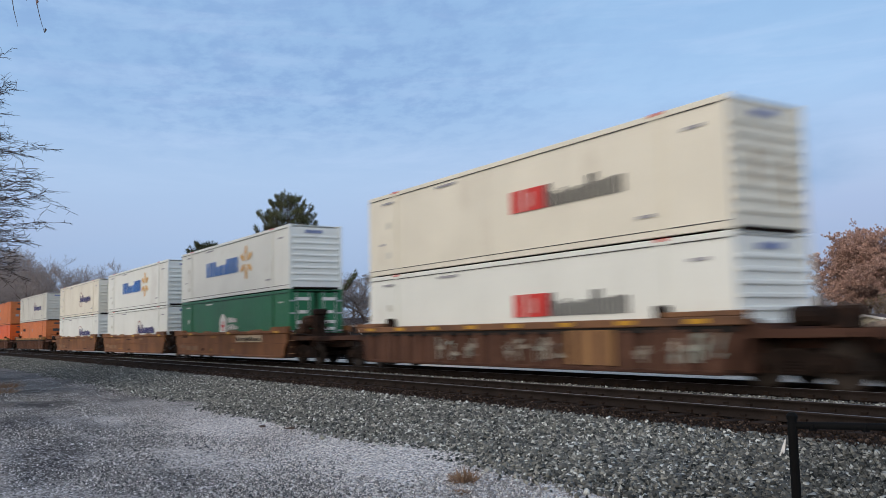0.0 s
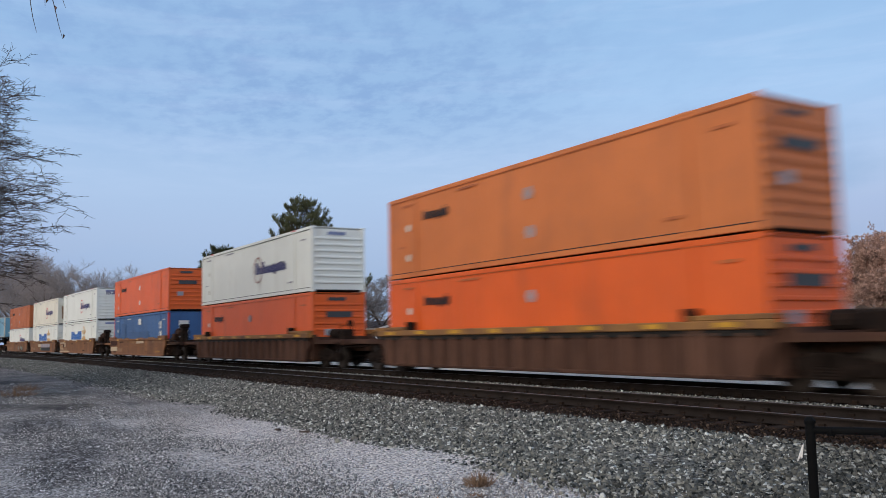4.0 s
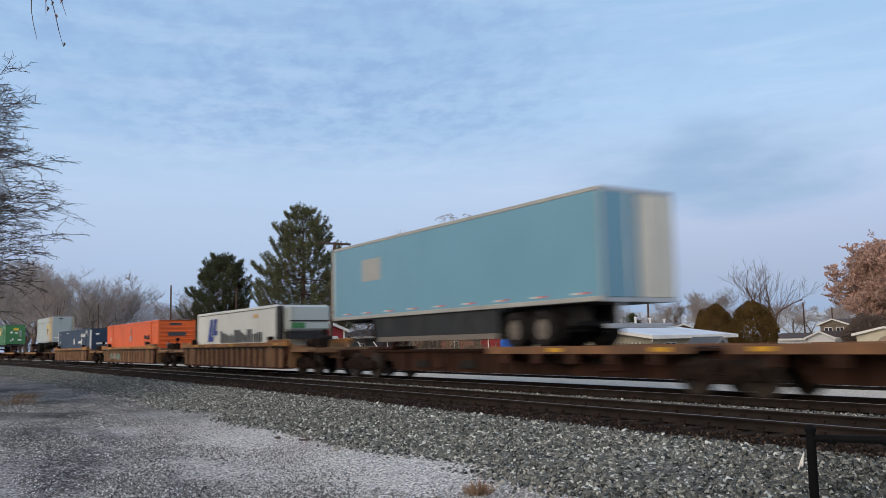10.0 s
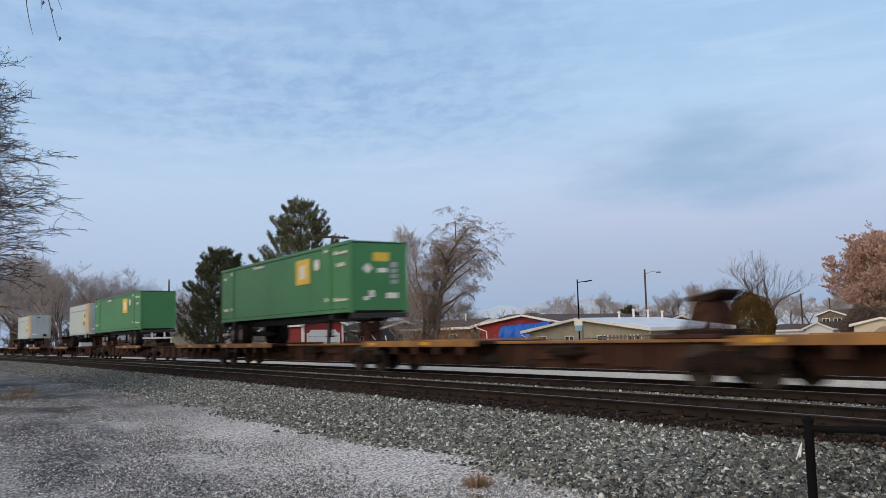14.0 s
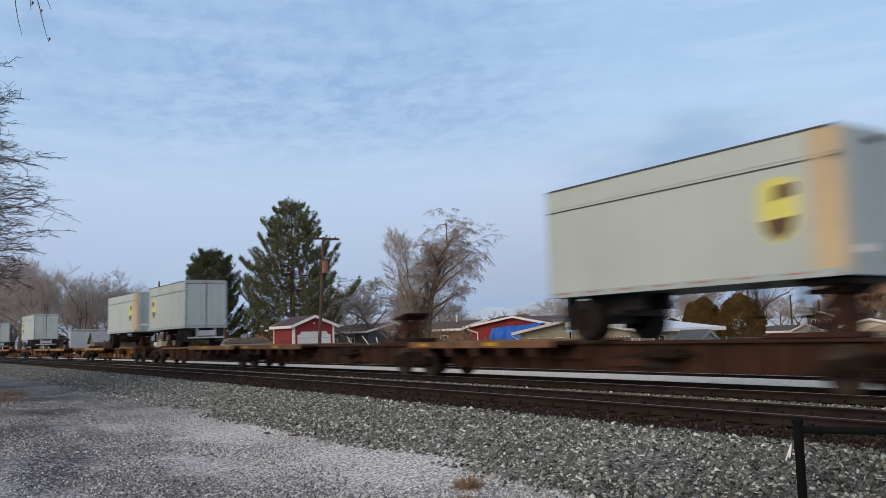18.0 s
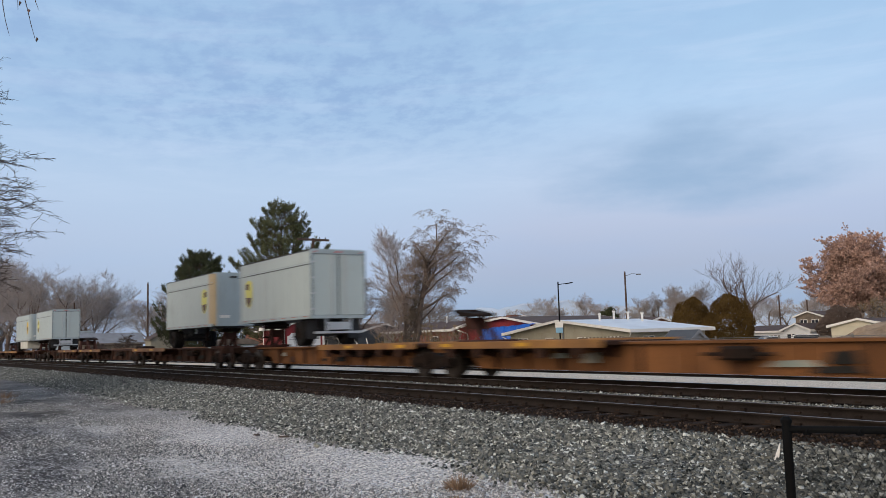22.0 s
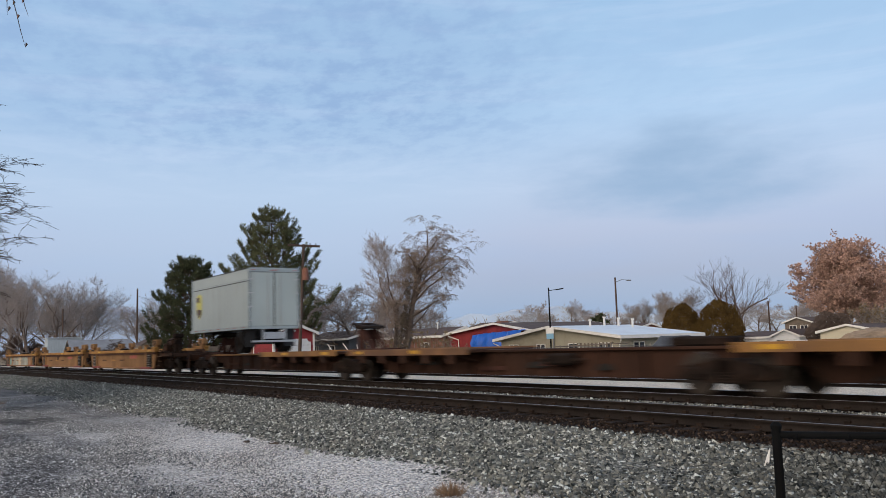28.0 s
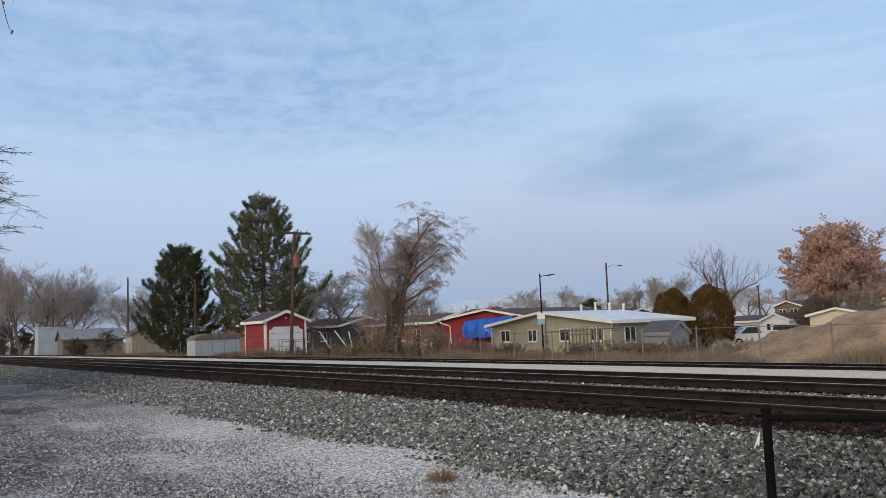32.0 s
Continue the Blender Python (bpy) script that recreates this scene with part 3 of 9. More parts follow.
# ---- the train ----
def truck_parts(car, x):
    """A two-axle freight truck at x under a car: side frames and bolster, axles, wheels, springs."""
    def frame_geo():
        g = Geo()
        for y in (-1.02, 1.02):
            g.prism([(-1.25, 0.40), (-1.15, 0.62), (-0.55, 0.72), (-0.30, 0.80), (0.30, 0.80), (0.55, 0.72), (1.15, 0.62), (1.25, 0.40),
                     (1.0, 0.36), (0.62, 0.50), (0.40, 0.28), (-0.40, 0.28), (-0.62, 0.50), (-1.0, 0.36)], y - 0.08, y + 0.08, "y")
        g.box(-0.22, 0.22, -1.1, 1.1, 0.48, 0.78, 0.03)
        g.cyl((0, 0, 0.78), (0, 0, 0.95), 0.28)
        return g

    tr = part("truck", frame_geo, "truck", car, at=(x, 0, 0), key="truck")

    def wheel_geo():
        g = Geo()
        g.cyl((0, -0.065, 0), (0, 0.065, 0), 0.46, 28)
        g.cyl((0, 0.06, 0), (0, 0.10, 0), 0.49, 28)
        g.cyl((0, -0.12, 0), (0, -0.06, 0), 0.13, 12)
        return g

    for ax in (-0.89, 0.89):
        part("axle", lambda: Geo().cyl((0, -1.05, 0), (0, 1.05, 0), 0.08, 12), "truck", tr, at=(ax, 0, 0.46), key="axle")
        for side, turn in ((-1, 0.0), (1, math.pi)):
            part("wheel", wheel_geo, "wheel", tr, at=(ax, side * 0.76, 0.46), turn=turn, key="wheel")
            part("bearing_box", lambda: Geo().box(-0.17, 0.17, -0.1, 0.1, -0.13, 0.15, 0.03), "truck", tr, at=(ax, side * 1.04, 0.46), key="bearing")
    for side in (-1, 1):
        part("coil_spring", lambda: Geo().tube([(0, 0, 0.28 + 0.03 * i) for i in range(10)], [0.17 if i % 2 else 0.13 for i in range(10)], 10),
             "truck", tr, at=(0, side * 1.04, 0), key="springs")
    return tr


def coupler(car, x, way):
    part("coupler", lambda: Geo().box(0, 0.75, -0.12, 0.12, 0.74, 0.98, 0.02).box(0.62, 0.95, -0.19, 0.19, 0.70, 1.03, 0.04), "truck", car,
         at=(x, 0, 0), turn=0 if way > 0 else math.pi, key="coupler")


def bars(seed, length, height, n, gap=0.25):
    """A row of plain upright bars, in pairs, the size of a line of lettering, in x and z."""
    rnd = random.Random(seed)
    g, x = Geo(), 0.0
    wide = [rnd.choice((0.5, 0.9, 1.0, 1.1, 1.3)) for i in range(n)]
    w = length / sum(wide)
    for i in range(n):
        top = height * (1.0 if i == 0 or rnd.random() < 0.25 else rnd.choice((0.64, 0.68, 0.72)))
        low = -0.22 * height if rnd.random() < 0.12 else 0.0
        a, b = x, x + w * wide[i] * (1 - gap * 0.8)
        if wide[i] < 0.8:
            g.box(a, a + (b - a) * 0.8, -0.004, 0.004, low, top)
        else:
            k = (b - a) * 0.37
            g.box(a, a + k, -0.004, 0.004, low, top).box(b - k, b, -0.004, 0.004, low, top * rnd.choice((1.0, 1.0, 0.8)))
        x += w * wide[i]
    return g


def scrawl(seed, width, height):
    """Loose painted strokes, in x and z."""
    rnd = random.Random(seed)
    g = Geo()
    x = -width / 2
    while x < width / 2:
        a, w, z0, z1 = rnd.uniform(-0.3, 0.3), rnd.uniform(0.05, 0.14), rnd.uniform(0, 0.25) * height, rnd.uniform(0.6, 1.0) * height
        g.prism([(x, z0), (x + w, z0), (x + w + a, z1), (x + a, z1)], -0.004, 0.004, "y")
        if rnd.random() < 0.6:
            zm = rnd.uniform(z0, z1 - 0.12)
            g.prism([(x, zm), (x + rnd.uniform(0.25, 0.5), zm + 0.05), (x + rnd.uniform(0.25, 0.5), zm + 0.16), (x, zm + 0.1)], -0.005, 0.005, "y")
        x += rnd.uniform(0.16, 0.36)
    return g


def strokes(*a, **k):
    """A part of many loose strokes."""
    return tagged(part(*a, **k), kind="stuff")


def well_unit(kind, paint, s, group, length=19.3, front="share", rear="share", label=""):
    """One well of a double-stack car. front/rear: 'end' has a platform, truck and coupler; 'share' rests on a shared truck; '' has none of its own."""
    car = thing("well_car", label, "rail car", group)
    W, half = 1.50, 8.35
    edge = "deckbrown" if s > -25 else "deckorange" if "one container" in label else "deckedge"
    rib = "ribrown" if "one container" in label else "ribdark"
    def side(y):
        g = Geo()
        g.prism([(-half + 0.45, 0.27), (half - 0.45, 0.27), (half - 0.30, 0.62), (half, 0.98), (half, 1.36), (-half, 1.36), (-half, 0.98), (-half + 0.30, 0.62)], y - 0.03, y + 0.03, "y")
        return g
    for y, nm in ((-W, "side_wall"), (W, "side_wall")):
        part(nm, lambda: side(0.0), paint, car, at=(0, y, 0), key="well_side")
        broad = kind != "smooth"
        # painted strip that imitates the shade below the overhanging chord; brown on empty cars
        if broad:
            part("chord_recess", lambda: Geo().box(-half + 0.1, half - 0.1, -0.10, 0.0, 1.14, 1.265), "wellbrown" if kind == "empty" else "ladderbay", car, at=(0, y, 0), turn=0 if y < 0 else math.pi, key="well_shade_strip")
        part("top_chord", (lambda: Geo().box(-half - 0.1, half + 0.1, -0.16, 0.10, 1.27, 1.46, 0.02)) if broad else (lambda: Geo().box(-half - 0.1, half + 0.1, -0.09, 0.09, 1.32, 1.46, 0.02)),
             "chordyellow" if kind == "empty" else edge if kind == "ribbed" else paint, car, at=(0, y, 0), turn=0 if y < 0 else math.pi, key="well_chord%d" % broad)
        part("bottom_sill", lambda: Geo().box(-half + 0.45, half - 0.45, -0.08, 0.08, 0.235, 0.34, 0.02), paint, car, at=(0, y, 0), key="well_sill")
    if kind == "ribbed":
        for i in range(19):
            x = -7.65 + i * 0.85
            for y in (-W - 0.055, W + 0.055):
                part("rib", lambda: Geo().prism([(-0.125, 0), (-0.10, -0.08), (0.10, -0.08), (0.125, 0)], 0.30, 1.20, "z"), rib, car, at=(x, y + (0.025 if y < 0 else -0.025), 0),
                     turn=0 if y < 0 else math.pi, key="well_rib")
    if kind != "smooth":
        for y in (-W, W):
            for sx in (-1, 1):
                part("raised_chord", lambda: Geo().box(-1.15, 1.0, -0.15, 0.09, 1.46, 1.58, 0.02), "chordyellow" if kind == "empty" else edge, car, at=(sx * 7.45, y, 0), turn=0 if y < 0 else math.pi, key="well_rch")
                part("side_post", lambda: Geo().box(-0.14, 0.14, -0.11, 0.02, 0.28, 1.30, 0.02), rib if kind == "ribbed" else paint, car, at=(sx * 6.38, y, 0), turn=0 if y < 0 else math.pi, key="well_post")
                part("latch_block", lambda: Geo().box(-0.16, 0.16, -0.12, 0.12, 1.44, 1.74, 0.04), "truck" if kind == "ribbed" else paint, car, at=(sx * 6.2, y, 0), key="well_latch")
    if kind == "empty":
        for y in (-W, W):
            f = 0 if y < 0 else math.pi
            for sx in (-1, 1):
                bay = part("ladder_bay", lambda: Geo().box(-0.5, 0.5, -0.07, 0.0, 0.34, 1.16), "ladderbay", car, at=(sx * 7.0, y, 0), turn=f, key="well_bay")
                for i in range(7):
                    part("rung", lambda: Geo().box(-0.26, 0.26, -0.12, -0.08, -0.016, 0.016), "rim", bay, at=(0, 0, 0.42 + i * 0.11), key="well_rung")
                part("red_sill", lambda: Geo().box(-1.15, 1.15, -0.13, 0.0, 0.24, 0.37, 0.02), "sillred", car, at=(sx * 6.4, y, 0), turn=f, key="well_rsill")
                part("black_panel", lambda: Geo().box(-0.5, 0.5, -0.157, -0.14, 1.465, 1.575), "ladderbay", car, at=(sx * 7.3, y, 0), turn=f, key="well_bpan")
            for x, m in ((-4.2, "wellbrown"), (-1.7, "chordyellow"), (0.6, "wellbrown"), (3.4, "graffiti_red")):
                part("data_panel", (lambda: Geo().box(-0.55, 0.55, -0.005, 0.005, -0.04, 0.04)) if x < 3 else (lambda: Geo().box(-0.8, 0.8, -0.005, 0.005, -0.1, 0.1)), m, car, at=(x, y * 1.0235, 0.80 if x < 3 else 1.0), key="well_dpan%d" % (x < 3))
    elif kind == "smooth":
        for y in (-W, W):
            for sx in (-1, 1):
                part("raised_end_panel", lambda: Geo().prism([(-0.95, 1.40), (-0.80, 1.62), (0.95, 1.62), (0.95, 1.40)], -0.095, 0.095, "y"), paint, car, at=(sx * 7.5, y, 0), turn=0 if sx > 0 else math.pi, key="well_raised")
            for x, w in ((-5.2, 1.7), (-2.6, 1.3), (1.4, 1.6), (4.6, 1.5)):
                part("guide_pad", lambda w=w: Geo().prism([(-w / 2, 1.44), (-w / 2 + 0.15, 1.53), (w / 2 - 0.15, 1.53), (w / 2, 1.44)], -0.05, 0.05, "y"), "ribrown", car, at=(x, y, 0), key="well_pad%.1f" % w)
            rub = random.Random(int(-s))
            for i in range(7):
                w, h, z = rub.uniform(0.4, 1.5), rub.uniform(0.05, 0.16), rub.choice((0.40, 0.48, 1.10, 1.20, 1.16))
                part("worn_patch", Geo().prism([(-w / 2, 0), (w / 2 - 0.1, 0.01), (w / 2, h * 0.6), (w / 3, h), (-w / 2 + 0.08, h * 0.9)], -0.003, 0.003, "y"), rub.choice(("wellbrown", "ribrown", "wellmaroon", "chordyellow")), car, at=(rub.uniform(-7.2, 7.2), y * 1.0217, z))
            part("rub_rail", lambda: Geo().box(-half, half, -0.04, 0.04, 0.87, 0.90), paint, car, at=(0, y * 1.01, 0), key="well_rub")
    part("floor_frame", lambda: Geo().box(-half, half, -W, -W + 0.35, 0.25, 0.31).box(-half, half, W - 0.35, W, 0.25, 0.31)
         .box(-8.1, -7.6, -W, W, 0.26, 0.36).box(-0.3, 0.3, -W, W, 0.26, 0.36).box(7.6, 8.1, -W, W, 0.26, 0.36).box(-6.2, -5.9, -W, W, 0.26, 0.36).box(5.9, 6.2, -W, W, 0.26, 0.36),
         "truck", car, key="well_floor")
    for y in (-W - 0.10, W + 0.10):
        for i in range(8):
            if (kind != "ribbed" or "one container" in label) and i % 3 != 1:
                continue
            part("reflector", lambda: Geo().box(-0.28, 0.28, -0.006, 0.006, -0.05, 0.05), "yellow", car, at=(-7.4 + i * 2.1, y if kind == "smooth" else y * 1.042, 1.37 if kind != "smooth" else 1.39), key="reflector")
    if kind == "smooth":
        part("marking_panel", lambda: Geo().box(-1.1, 1.1, -0.004, 0.004, -0.13, 0.13), "ribrown", car, at=(-5.2, -W - 0.036, 0.62), key="well_mark")
        part("marking_panel", lambda: Geo().box(-0.5, 0.5, -0.004, 0.004, -0.10, 0.10), "ribrown", car, at=(-7.0, -W - 0.036, 0.70), key="well_mark2")
    for way, how in ((1, front), (-1, rear)):
        turn = 0 if way > 0 else math.pi
        if how == "end":
            def platform():
                g = Geo()
                for y0 in (-1.36, 1.28):
                    g.prism([(half - 1.4, 0.30), (half - 1.4, 1.40), (half + 0.2, 1.40), (half + 0.5, 1.18), (11.25, 1.18), (11.25, 1.02), (half + 0.1, 1.0), (half - 0.55, 0.92), (half - 0.95, 0.42), (half - 1.05, 0.30)], y0, y0 + 0.08, "y")
                    g.box(half - 1.0, half + 0.05, y0 + 0.01, y0 + 0.07, 0.3, 1.05)
                g.box(half, 11.2, -1.3, 1.3, 1.08, 1.15).box(half - 0.05, half + 0.05, -1.42, 1.42, 0.3, 1.3).box(half, 11.2, -0.3, 0.3, 0.70, 1.1).box(11.15, 11.27, -1.4, 1.4, 0.96, 1.18, 0.02)
                return g
            part("end_platform", platform, "ribrown" if paint == "wellmaroon" else "gear" if kind != "ribbed" and way > 0 else paint, car, turn=turn, key="well_platform")
            part("crossover_step", lambda: Geo().box(10.7, 11.2, -1.46, -1.40, 0.35, 0.42).box(10.7, 10.75, -1.46, -1.4, 0.35, 1.1).box(11.15, 11.2, -1.46, -1.4, 0.35, 1.1), "truck", car, turn=turn, key="well_step")
            if kind != "ribbed" and way > 0:
                # the brake end: reservoir, tall stand with hand wheel, valve boxes, ladder, piping
                part("air_reservoir", lambda: Geo().tube([(8.62, -0.75, 1.80), (8.70, -0.75, 1.80), (9.55, -0.75, 1.80), (9.63, -0.75, 1.80)], [0.16, 0.27, 0.27, 0.16], 16), "gear", car, "rusty brown air reservoir", turn=turn, key="well_reservoir")
                part("brake_stand", lambda: Geo().box(9.85, 10.25, -0.95, -0.55, 1.12, 2.12, 0.04).box(9.78, 10.32, -1.02, -0.48, 2.05, 2.32, 0.06).box(9.60, 9.88, -0.9, -0.6, 1.15, 1.7, 0.04).prism([(10.2, 1.14), (10.75, 1.14), (10.25, 1.85)], -0.8, -0.7, "y"), "truck", car, turn=turn, key="well_stand")
                part("hand_wheel", lambda: Geo().tube([(10.30 + 0.02, -0.75 + 0.27 * math.cos(a), 1.75 + 0.27 * math.sin(a)) for a in [i * math.pi / 8 for i in range(17)]], [0.022] * 17, 6).box(10.31, 10.33, -1.0, -0.5, 1.735, 1.765).box(10.31, 10.33, -0.765, -0.735, 1.5, 2.0), "truck", car, turn=turn, key="well_hwheel")
                part("valve_box", lambda: Geo().box(8.55, 9.35, -1.25, -0.45, 1.15, 1.50, 0.06).box(9.0, 9.5, -1.3, -0.95, 1.3, 1.72, 0.05), "gear", car, turn=turn, key="well_valves")
                part("pipework", lambda: Geo().tube([(8.5, -1.3, 1.2), (9.2, -1.34, 1.28), (10.2, -1.34, 1.24), (11.1, -1.2, 1.1)], [0.04] * 4, 6).tube([(10.9, -0.5, 1.2), (11.0, -0.9, 1.55), (11.05, -1.3, 1.2)], [0.03] * 3, 6).tube([(9.6, -1.2, 1.2), (9.7, -1.25, 1.9), (9.75, -0.9, 2.0)], [0.03] * 3, 6), "truck", car, turn=turn, key="well_pipes")
                for i in range(4):
                    part("ladder_rung", lambda: Geo().cyl((8.42, -1.42, 0), (8.86, -1.42, 0), 0.02, 6), "ribrown", car, at=(0, 0, 0.45 + 0.28 * i), turn=turn, key="well_lrung")
            else:
                part("brake_cylinder", lambda: Geo().cyl((8.9, -0.7, 1.42), (9.7, -0.7, 1.42), 0.2, 12).box(9.9, 10.4, -0.9, -0.4, 1.15, 1.6, 0.05), "truck", car, turn=turn, key="well_brake")
                part("brake_wheel", lambda: Geo().cyl((10.4, -0.6, 1.15), (10.4, -0.6, 1.95), 0.03, 8).cyl((10.38, -0.6, 1.85), (10.42, -0.6, 1.85), 0.13, 14), "truck", car, turn=turn, key="well_bwheel")
            part("cut_lever", lambda: Geo().tube([(11.28, -1.35, 0.9), (11.30, -0.5, 0.85), (11.34, -0.1, 0.95)], [0.018] * 3, 6).tube([(11.2, -1.42, 1.1), (11.24, -1.42, 1.75), (11.24, -0.9, 1.75), (11.2, -0.9, 1.1)], [0.02] * 4, 6), "truck", car, turn=turn, key="well_lever")
            truck_parts(car, way * 9.15)
            coupler(car, way * 10.75, way)
        else:
            def tongue():
                g = Geo()
                g.prism([(half - 0.05, 0.30), (half - 0.05, 1.42), (half + 0.25, 1.42), (half + 1.25, 1.02), (half + 1.25, 0.75), (half + 0.3, 0.55)], -0.75, -0.62, "y")
                g.prism([(half - 0.05, 0.30), (half - 0.05, 1.42), (half + 0.25, 1.42), (half + 1.25, 1.02), (half + 1.25, 0.75), (half + 0.3, 0.55)], 0.62, 0.75, "y")
                g.box(half - 0.05, half + 0.06, -1.45, 1.45, 0.3, 1.42).box(half, half + 1.25, -0.7, 0.7, 0.85, 1.0)
                return g
            part("articulated_end", tongue, "gear" if kind == "smooth" else paint, car, turn=turn, key="well_tongue")
            part("pillar", lambda: Geo().box(half + 0.30, half + 0.75, -1.2, -0.9, 0.9, 1.52, 0.03).box(half + 0.12, half + 0.85, -1.28, -0.8, 1.45, 1.62, 0.03).cyl((half + 0.15, -1.1, 1.15), (half + 0.95, -1.1, 1.15), 0.16, 12).box(half + 0.05, half + 0.5, -1.38, -1.0, 0.62, 1.0, 0.03), "truck", car, turn=turn, key="well_pillar")
            part("hose", lambda: Geo().tube([(half + 0.1, -1.3, 0.85), (half + 0.5, -1.34, 0.5), (half + 0.95, -1.2, 0.75)], [0.035] * 3, 6), "black", car, turn=turn, key="well_hose")
            if how == "share":
                truck_parts(car, way * length / 2)
    RIDERS.append((car, s, 0.0, False))
    return car


def logo(box, kind, L, H, y):
    """Plain shapes in the colours of the markings on one side of a container."""
    def put(name, geo, m, x, z, key=None):
        part(name, geo, m, box, at=(x, y, z), key=key)
    if kind == "redblock":
        put("logo_block", lambda: Geo().box(0, 1.5, -0.005, 0.005, 0, 0.62), "red", 0.55, 1.25, "lg_red")
        put("logo_cut", lambda: Geo().box(0, 0.16, -0.005, 0.005, 0, 0.62).box(0.34, 0.5, -0.005, 0.005, 0.1, 0.5), "logowhite", 1.03, 1.25, "lg_cut")
        put("lettering_block", lambda: bars(3, 3.0, 0.62, 9), "inkgrey", 2.05, 1.25, "lg_bars1")
    elif kind == "spark":
        put("lettering_block", lambda: bars(5, 5.0, 0.78, 7, 0.14), "brightblue", -3.35, 1.2, "lg_bars2")
        for i in range(6):
            a = math.pi / 2 + i * math.pi / 3
            c, n = math.cos(a), math.sin(a)
            put("spark_petal", lambda c=c, n=n: Geo().prism([(c * u - n * w, n * u + c * w) for u, w in ((0.24, 0.05), (0.45, 0.12), (0.78, 0.10), (0.84, 0.0), (0.78, -0.10), (0.45, -0.12), (0.24, -0.05))], -0.005, 0.005, "y"), "spark", 2.75, 1.6, "lg_spark%d" % i)
    elif kind in ("ring", "ringred"):
        def ring():
            g = Geo()
            n = 28
            for i in range(n):
                a0, a1 = 2 * math.pi * i / n, 2 * math.pi * (i + 1) / n
                g.add([(r * math.cos(a), -0.005, r * math.sin(a)) for r, a in ((0.58, a0), (0.58, a1), (0.65, a1), (0.65, a0))], [(0, 1, 2, 3)])
            return g
        put("ring_mark", ring, "red" if kind == "ringred" else "dullstripe", 1.45, 1.42, "lg_ring")
        put("lettering_block", lambda: bars(8, 4.0, 0.58, 11, 0.2), "inkblue", 1.15, 1.2, "lg_bars3")
    elif kind == "silo":
        put("silo_mark", lambda: Geo().prism([(-0.52, 0.0), (0.52, 0.0), (0.52, 0.75), (0.16, 1.05), (-0.16, 1.05), (-0.52, 0.75)], -0.005, 0.005, "y"), "logowhite", -0.62, 0.98, "lg_silo")
        put("silo_cross", lambda: Geo().box(-0.24, 0.24, -0.008, 0.008, -0.07, 0.07).box(-0.07, 0.07, -0.0085, 0.0085, -0.24, 0.24), "red", -0.62, 1.42, "lg_cross")
        put("lettering_block", lambda: bars(9, 1.3, 0.28, 5, 0.12), "logowhite", 0.15, 1.58, "lg_bars4")
        put("lettering_block", lambda: bars(10, 1.5, 0.26, 5, 0.12), "logowhite", 0.1, 1.22, "lg_bars5")
    elif kind == "smallbars":
        put("lettering_block", lambda: bars(12, 1.6, 0.34, 8, 0.15), "black", -5.55, 1.92, "lg_bars6")
        spot_paint = "logowhite" if box["label"].startswith("bright") else "faintmark"
        put("round_mark", lambda: Geo().cyl((0, -0.005, 0), (0, 0.005, 0), 0.20, 6), spot_paint, 0.3, 1.95, "lg_dot")
        put("round_mark", lambda: Geo().cyl((0, -0.005, 0), (0, 0.005, 0), 0.20, 6), spot_paint, 0.35, 0.85, "lg_dot")
    elif kind == "barsback":
        put("lettering_block", lambda: bars(12, 1.6, 0.30, 8, 0.15), "black", 4.3, 1.62, "lg_bars6")
        put("lettering_block", lambda: bars(13, 1.5, 0.26, 7, 0.15), "black", 4.4, 1.22, "lg_bars7")
        put("round_mark", lambda: Geo().cyl((0, -0.005, 0), (0, 0.005, 0), 0.26, 12), "faintmark", 0.3, 1.72, "lg_dot2")
        put("square_mark", lambda: Geo().box(-0.2, 0.2, -0.005, 0.005, -0.2, 0.2), "dullstripe", 0.28, 2.25, "lg_sq")
    elif kind == "patches":
        put("pale_panel", lambda: Geo().box(-0.4, 0.4, -0.005, 0.005, -0.22, 0.22), "logowhite", 0.45, 2.35, "lg_p1")
        put("dark_panel", lambda: Geo().box(-0.75, 0.75, -0.005, 0.005, -0.55, 0.55), "bluefade", -4.65, 1.75, "lg_p2")
        put("dark_panel", lambda: Geo().box(-3.0, 3.0, -0.005, 0.005, -0.32, 0.32), "bluefade", 0.2, 1.3, "lg_p3")
        put("pale_panel", lambda: Geo().box(-0.3, 0.3, -0.005, 0.005, -0.25, 0.25), "logowhite", 6.2, 2.0, "lg_p4")
        put("pale_panel", lambda: Geo().box(-0.3, 0.3, -0.005, 0.005, -0.25, 0.25), "logowhite", 6.2, 1.35, "lg_p4")
    elif kind == "arrow":
        put("lettering_block", lambda: bars(14, 2.0, 0.34, 6, 0.1), "logowhite", 4.0, 2.15, "lg_a1")
        put("arrow_mark", lambda: Geo().prism([(0, 0.2), (1.3, 0.2), (1.3, 0.0), (1.9, 0.32), (1.6, 0.75), (1.3, 0.62), (1.3, 0.42), (0, 0.42)], -0.005, 0.005, "y"), "logowhite", 2.75, 1.35, "lg_a2")
        put("round_mark", lambda: Geo().cyl((0, -0.005, 0), (0, 0.005, 0), 0.33, 6), "logowhite", 0.70, 1.75, "lg_a3")
